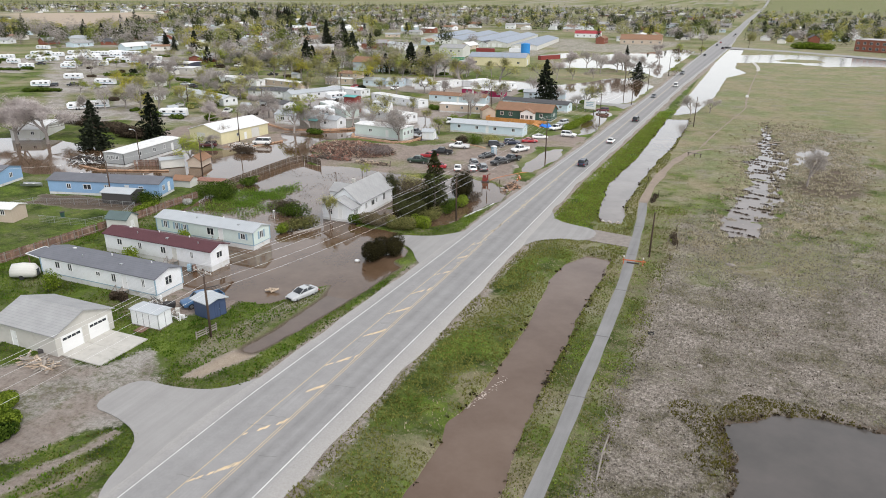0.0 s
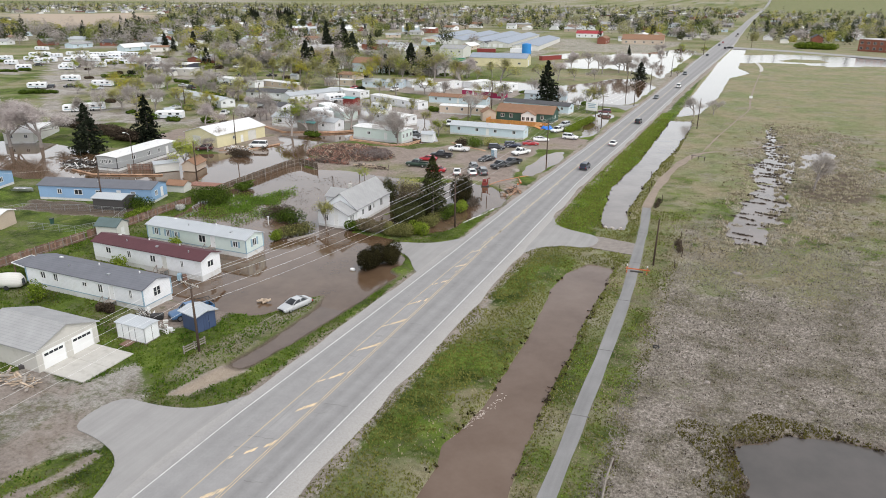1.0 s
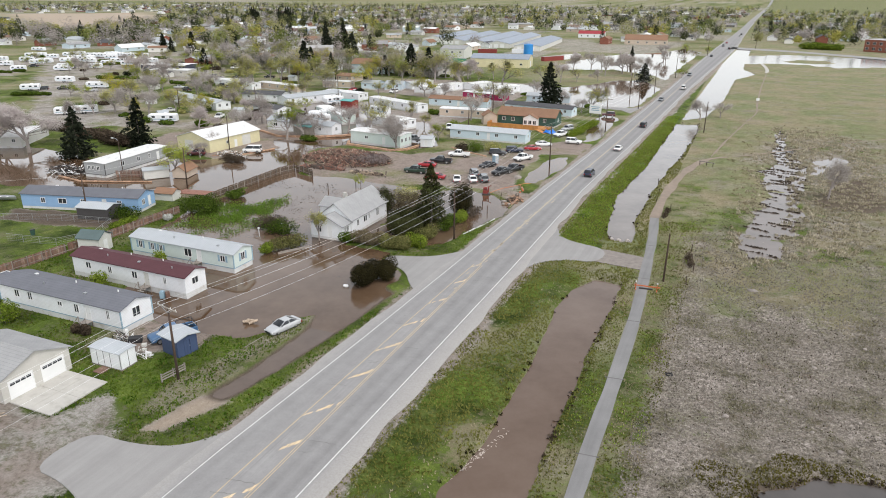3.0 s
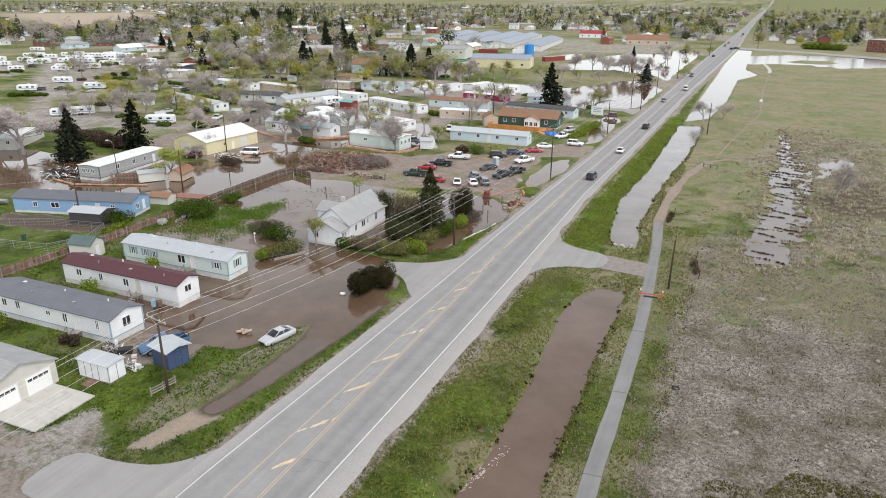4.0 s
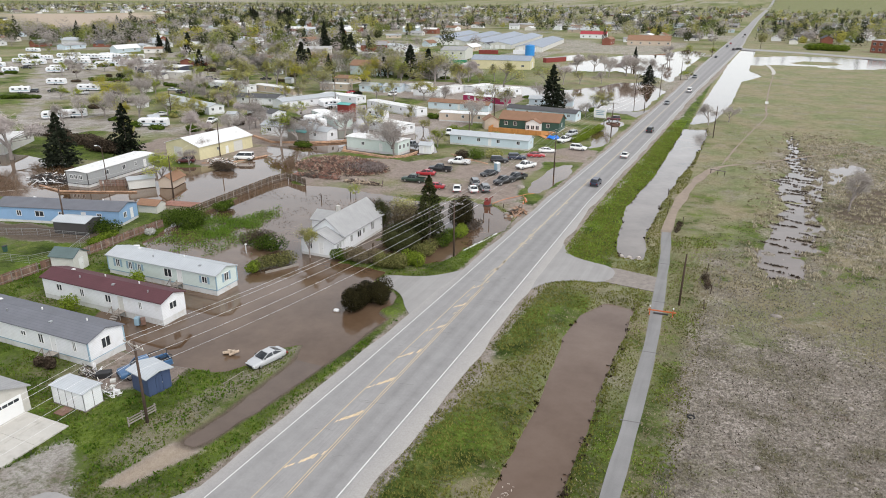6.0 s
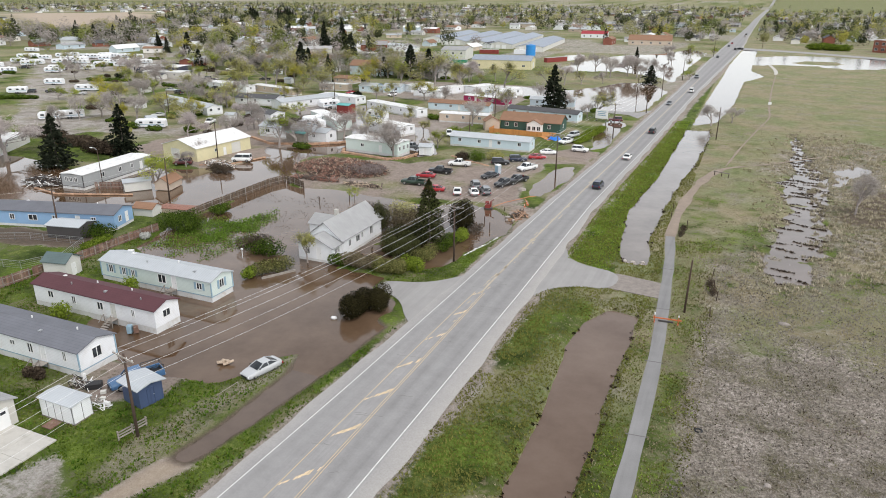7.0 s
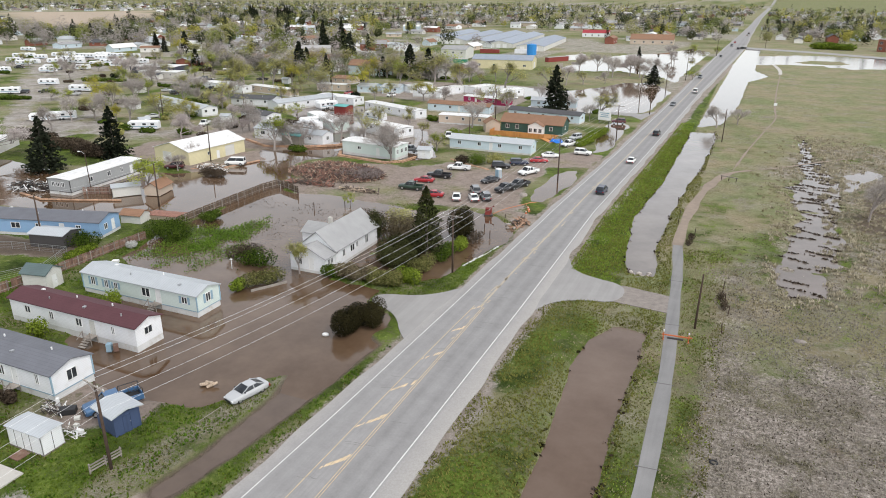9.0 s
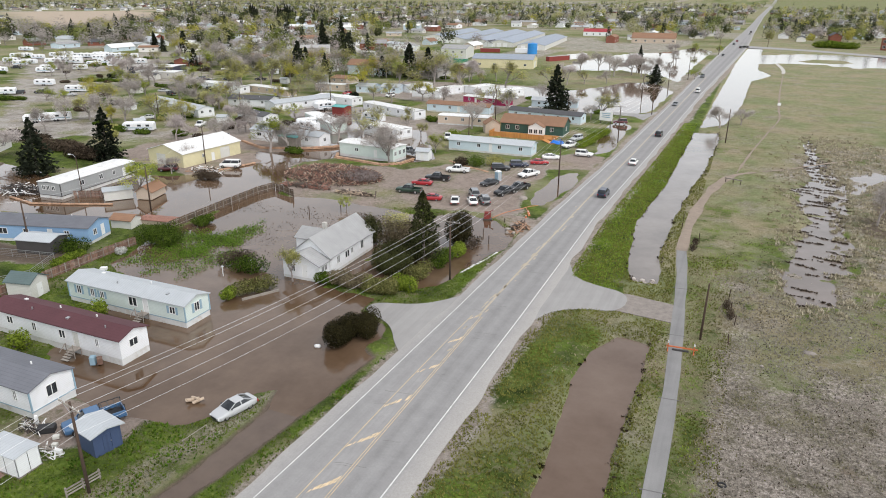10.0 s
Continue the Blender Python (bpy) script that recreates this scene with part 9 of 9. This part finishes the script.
def cone(x, y, z=0.05, h=0.75):
    c = thing("traffic_cone", x, y, z, 0, "orange traffic cone with pale band", "traffic cone", "traffic cones")
    part("base", cached("cone_base", lambda: Geo().box(-0.2, -0.2, 0, 0.2, 0.2, 0.05).mesh("base", MAT["orange_plastic"])), None, c)
    part("cone_body", cached("cone_body", lambda: Geo().tube([(0, 0, 0.05), (0, 0, 0.75)], [0.15, 0.03], 10).mesh("cone_body", MAT["orange_plastic"])), None, c)
    part("band", cached("cone_band", lambda: Geo().tube([(0, 0, 0.36), (0, 0, 0.52)], [0.107, 0.078], 10).mesh("band", MAT["trim_white"])), None, c)


for x, y in ((-50.4, 144.2), (-51.0, 145.4), (-50.6, 142.6)):
    cone(x, y, 0.1)
br = thing("barricade", -18.0, 99.7, 0.05, 4, "low orange barricade closing the footpath", "barricade")
part("board", Geo().box(-1.7, -0.04, 0.5, 1.9, 0.04, 0.66), "orange_plastic", br)
for u in (-1.5, 1.5):
    part("leg", Geo().box(u - 0.06, -0.35, -0.05, u + 0.06, 0.35, 0.08).box(u - 0.05, -0.05, 0, u + 0.05, 0.05, 1.0), "orange_plastic", br)
    part("warning_light", Geo().tube([(u, 0, 1.0), (u, 0, 1.25)], 0.1, 8), "lamp_clear", br)
# low dark box added as the shadow at the barricade's foot
part("shadow_board", Geo().box(-1.0, 0.1, 0.0, 0.9, 0.3, 0.2), "trim_dark", br)
# signboard standing in water
sg = thing("signboard", -56.5, 250.5, -0.2, -12, "white signboard on two posts in the flood", "sign")
part("board", Geo().box(-2.2, -0.12, 1.2, 2.2, 0.12, 4.2), "trim_white", sg)
for u in (-1.7, 1.7):
    part("post", Geo().box(u - 0.12, -0.1, -0.4, u + 0.12, 0.1, 1.2), "trim_dark", sg)
for z, w in ((3.4, 1.6), (2.8, 1.3), (2.2, 1.5)):
    part("lettering", Geo().box(-w, -0.14, z, w, -0.125, z + 0.28), "trim_blue", sg)
tp = Geo()
tarp_pts = [[(-64.9 + u * 0.9, 211.6 + v * 0.8, 0.9 + 0.4 * math.sin(u * 1.3 + v) * (0 < u < 4) - 0.9 * (u in (0, 4) or v in (0, 4))) for u in range(5)] for v in range(5)]
solo("tarpaulin", tp.loft(tarp_pts, False, False), "blue_tarp", "bright blue tarpaulin over a heap", "tarpaulin", smooth=True)
# the field: posts, wire fence, dark ring, pale heap, lying pole, rail
for x, y, h, tilt in ((-13.3, 118.9, 1.5, 6), (-12.8, 114.5, 1.3, -8), (-12.3, 110.0, 1.5, 4), (-12.8, 104.0, 1.4, -10), (-22.5, 147.8, 1.3, 3), (-19.1, 142.4, 1.4, -3), (-22.8, 154.0, 1.2, 4), (-24.0, 163.0, 1.2, -4)):
    ob = solo("fence_post", Geo().tube([(0, 0, -0.4), (0, 0, h)], 0.07, 6), "pole_wood", "grey leaning fence post in the grass", "post", "field fence posts")
    ob.matrix_basis = pose(x, y, 0, tilt, tilt * 0.6, 0)
ob = solo("leaning_pole", Geo().tube([(-12.95, 45.2, 0.0), (-13.1, 48.5, 0.7), (-13.0, 51.6, 0.9)], 0.09, 8), "wood_grey", "grey pole lying on a stub in the field", "pole")
ob = solo("pole_stub", Geo().tube([(-13.0, 51.4, -0.3), (-13.0, 51.4, 1.0)], 0.1, 8), "pole_wood", "dark stub holding up the lying pole", "post")
# a ring made up for a small dark thing of unknown kind
ty = Geo()
ty.loft([[(math.cos(a) * (0.42 + 0.13 * math.cos(b)), math.sin(a) * (0.42 + 0.13 * math.cos(b)), 0.13 + 0.13 * math.sin(b)) for b in (2 * math.pi * j / 8 for j in range(8))] for a in (2 * math.pi * i / 18 for i in range(19))], True, False)
ob = solo("old_tyre", ty, "rubber", "small dark ring-shaped thing lying in the field", "tyre", smooth=True)
ob.matrix_basis = pose(-12.2, 76.2, -0.06) @ Matrix.Diagonal((0.75, 0.75, 0.75, 1))
heap = Geo().loft([[(math.cos(a) * r * (1 + 0.25 * math.sin(3 * a + 1)), math.sin(a) * r * 0.7 * (1 + 0.2 * math.cos(2 * a)), z) for a in (2 * math.pi * i / 14 for i in range(14))] for r, z in ((1.1, -0.1), (0.8, 0.12), (0.5, 0.2), (0.15, 0.26))])
ob = solo("gravel_heap", heap, "stone", "small pale heap of gravel in the field", "gravel heap", smooth=True)
ob.matrix_basis = pose(-3.8, 105.6, 0.0) @ Matrix.Diagonal((0.8, 0.8, 1.2, 1))
rl = thing("path_rail", -15.1, 186.3, 0.05, -20, "low dark timber rail beside the trail", "rail")
part("rail", Geo().box(-2.0, -0.06, 0.8, 2.0, 0.06, 1.0), "wood_grey", rl)
for u in (-1.7, 0, 1.7):
    part("post", Geo().box(u - 0.07, -0.07, -0.3, u + 0.07, 0.07, 0.8), "pole_wood", rl)
st = thing("trail_marker", -3.4, 309.5, 0, 0, "small white marker sign on the trail", "sign")
part("post", Geo().box(-0.08, -0.05, -0.3, 0.08, 0.05, 1.2), "wood_grey", st)
part("plate", Geo().box(-0.6, -0.07, 1.0, 0.6, -0.052, 2.0), "trim_white", st)
solo("culvert_pipe", Geo().tube([(-25.6, 112.0, -0.5), (-25.6, 119.0, -0.5)], 0.45, 14), "metal_grey", "grey metal culvert under the ditch crossing", "culvert", smooth=True)
r = random.Random(8)


def rock(x, y, s, z=0.0, label="rough brown stone beside the water"):
    def make(k):
        q = random.Random(k)
        return Geo().loft([[(math.cos(a) * w * q.uniform(0.8, 1.2), math.sin(a) * w * q.uniform(0.75, 1.1), zz) for a in (2 * math.pi * i / 7 for i in range(7))] for w, zz in ((0.5, -0.3), (0.55, 0.05), (0.42, 0.32), (0.15, 0.45))]).mesh("rock", MAT["stone"])
    ob = new("rock", cached(("rock", int(s * 100) % 5), lambda: make(int(s * 100) % 5)))
    tagged(ob, label, "rock", "rocks by the water")
    ob.matrix_basis = pose(x, y, z, 0, 0, (x * 91) % 360) @ Matrix.Diagonal((s, s, s * 0.8, 1))


for k in range(9):
    rock(-50.6 + r.uniform(-1.2, 1.2), 136.5 + r.uniform(-3.5, 3), r.uniform(0.5, 1.1))
rock(-55.0, 155.0, 1.7, 0, "large pale boulder on the lot")
for k in range(14):
    rock(-25.6 + r.uniform(-1.6, 1.6), 119.6 + r.uniform(-0.8, 2.4), r.uniform(0.4, 0.9), -0.25, "pale stone at the culvert mouth")
for x, y in ((3.0, 84.5), (-1.5, 96.0), (6.5, 74.0), (-9.0, 100.0), (1.2, 112.0), (9.0, 92.0), (-6.0, 70.0), (2.0, 70.5), (4.2, 68.0)):
    rock(x, y, r.uniform(0.35, 0.6), 0, "small pale stone lying in the field")

# more caravans, cars and little sheds among the homes of the court
travel_trailer(-142.5, 206.0, 48, 8.0, "white motorhome with dark windows parked among the homes", group="")
travel_trailer(-157.5, 237.5, 75, 7.0, "small white travel trailer beside the long home", group="")
travel_trailer(-128.5, 223.5, -20, 9.0, "silver-white travel trailer beside a mobile home", group="")
rnd = random.Random(77)
n_car = n_shed = 0
while n_car < 11 or n_shed < 7:
    y = rnd.uniform(180, 330)
    x = rnd.uniform(-1.05 * y, -66)
    wet = max(float(inside(FLOOD[k], np.array([x]), np.array([y]))[0]) for k in FLOOD)
    if not free_spot(x, y, 2.6) or wet > 0.5 or inside(GRAVEL["lot"], np.array([x]), np.array([y]))[0] > -3:
        continue
    BUILT.append((x, y, 3.0, 2.0, 0))
    if n_car < 11:
        n_car += 1
        shape, colour = rnd.choice((("sedan", "white"), ("pickup", "black"), ("suv", "grey"), ("sedan", "red"), ("pickup", "white"), ("suv", "black"), ("sedan", "silver")))
        vehicle(shape, colour, x, y, rnd.choice((0, 20, 90, 110, 200)), colour + " " + {"suv": "off-roader", "sedan": "saloon car", "pickup": "pickup truck"}[shape] + " parked between the mobile homes", group="cars of the trailer court")
    else:
        n_shed += 1
        wall, roof, word = rnd.choice((("white_siding", "roof_pale", "white"), ("tan_siding", "roof_brown", "tan"), ("paleblue_siding", "roof_grey", "pale blue"), ("offwhite_siding", "roof_dark", "grey")))
        building("shed", x, y, rnd.choice((0, 15, -20, 60)), rnd.uniform(3, 4.5), rnd.uniform(2.4, 3.4), 2.1, wall, roof, word + " garden shed between the mobile homes", "shed", rise=0.6, group="sheds of the trailer court", doors=[("S", 1.0, 0.1, 0.9, 1.8)])
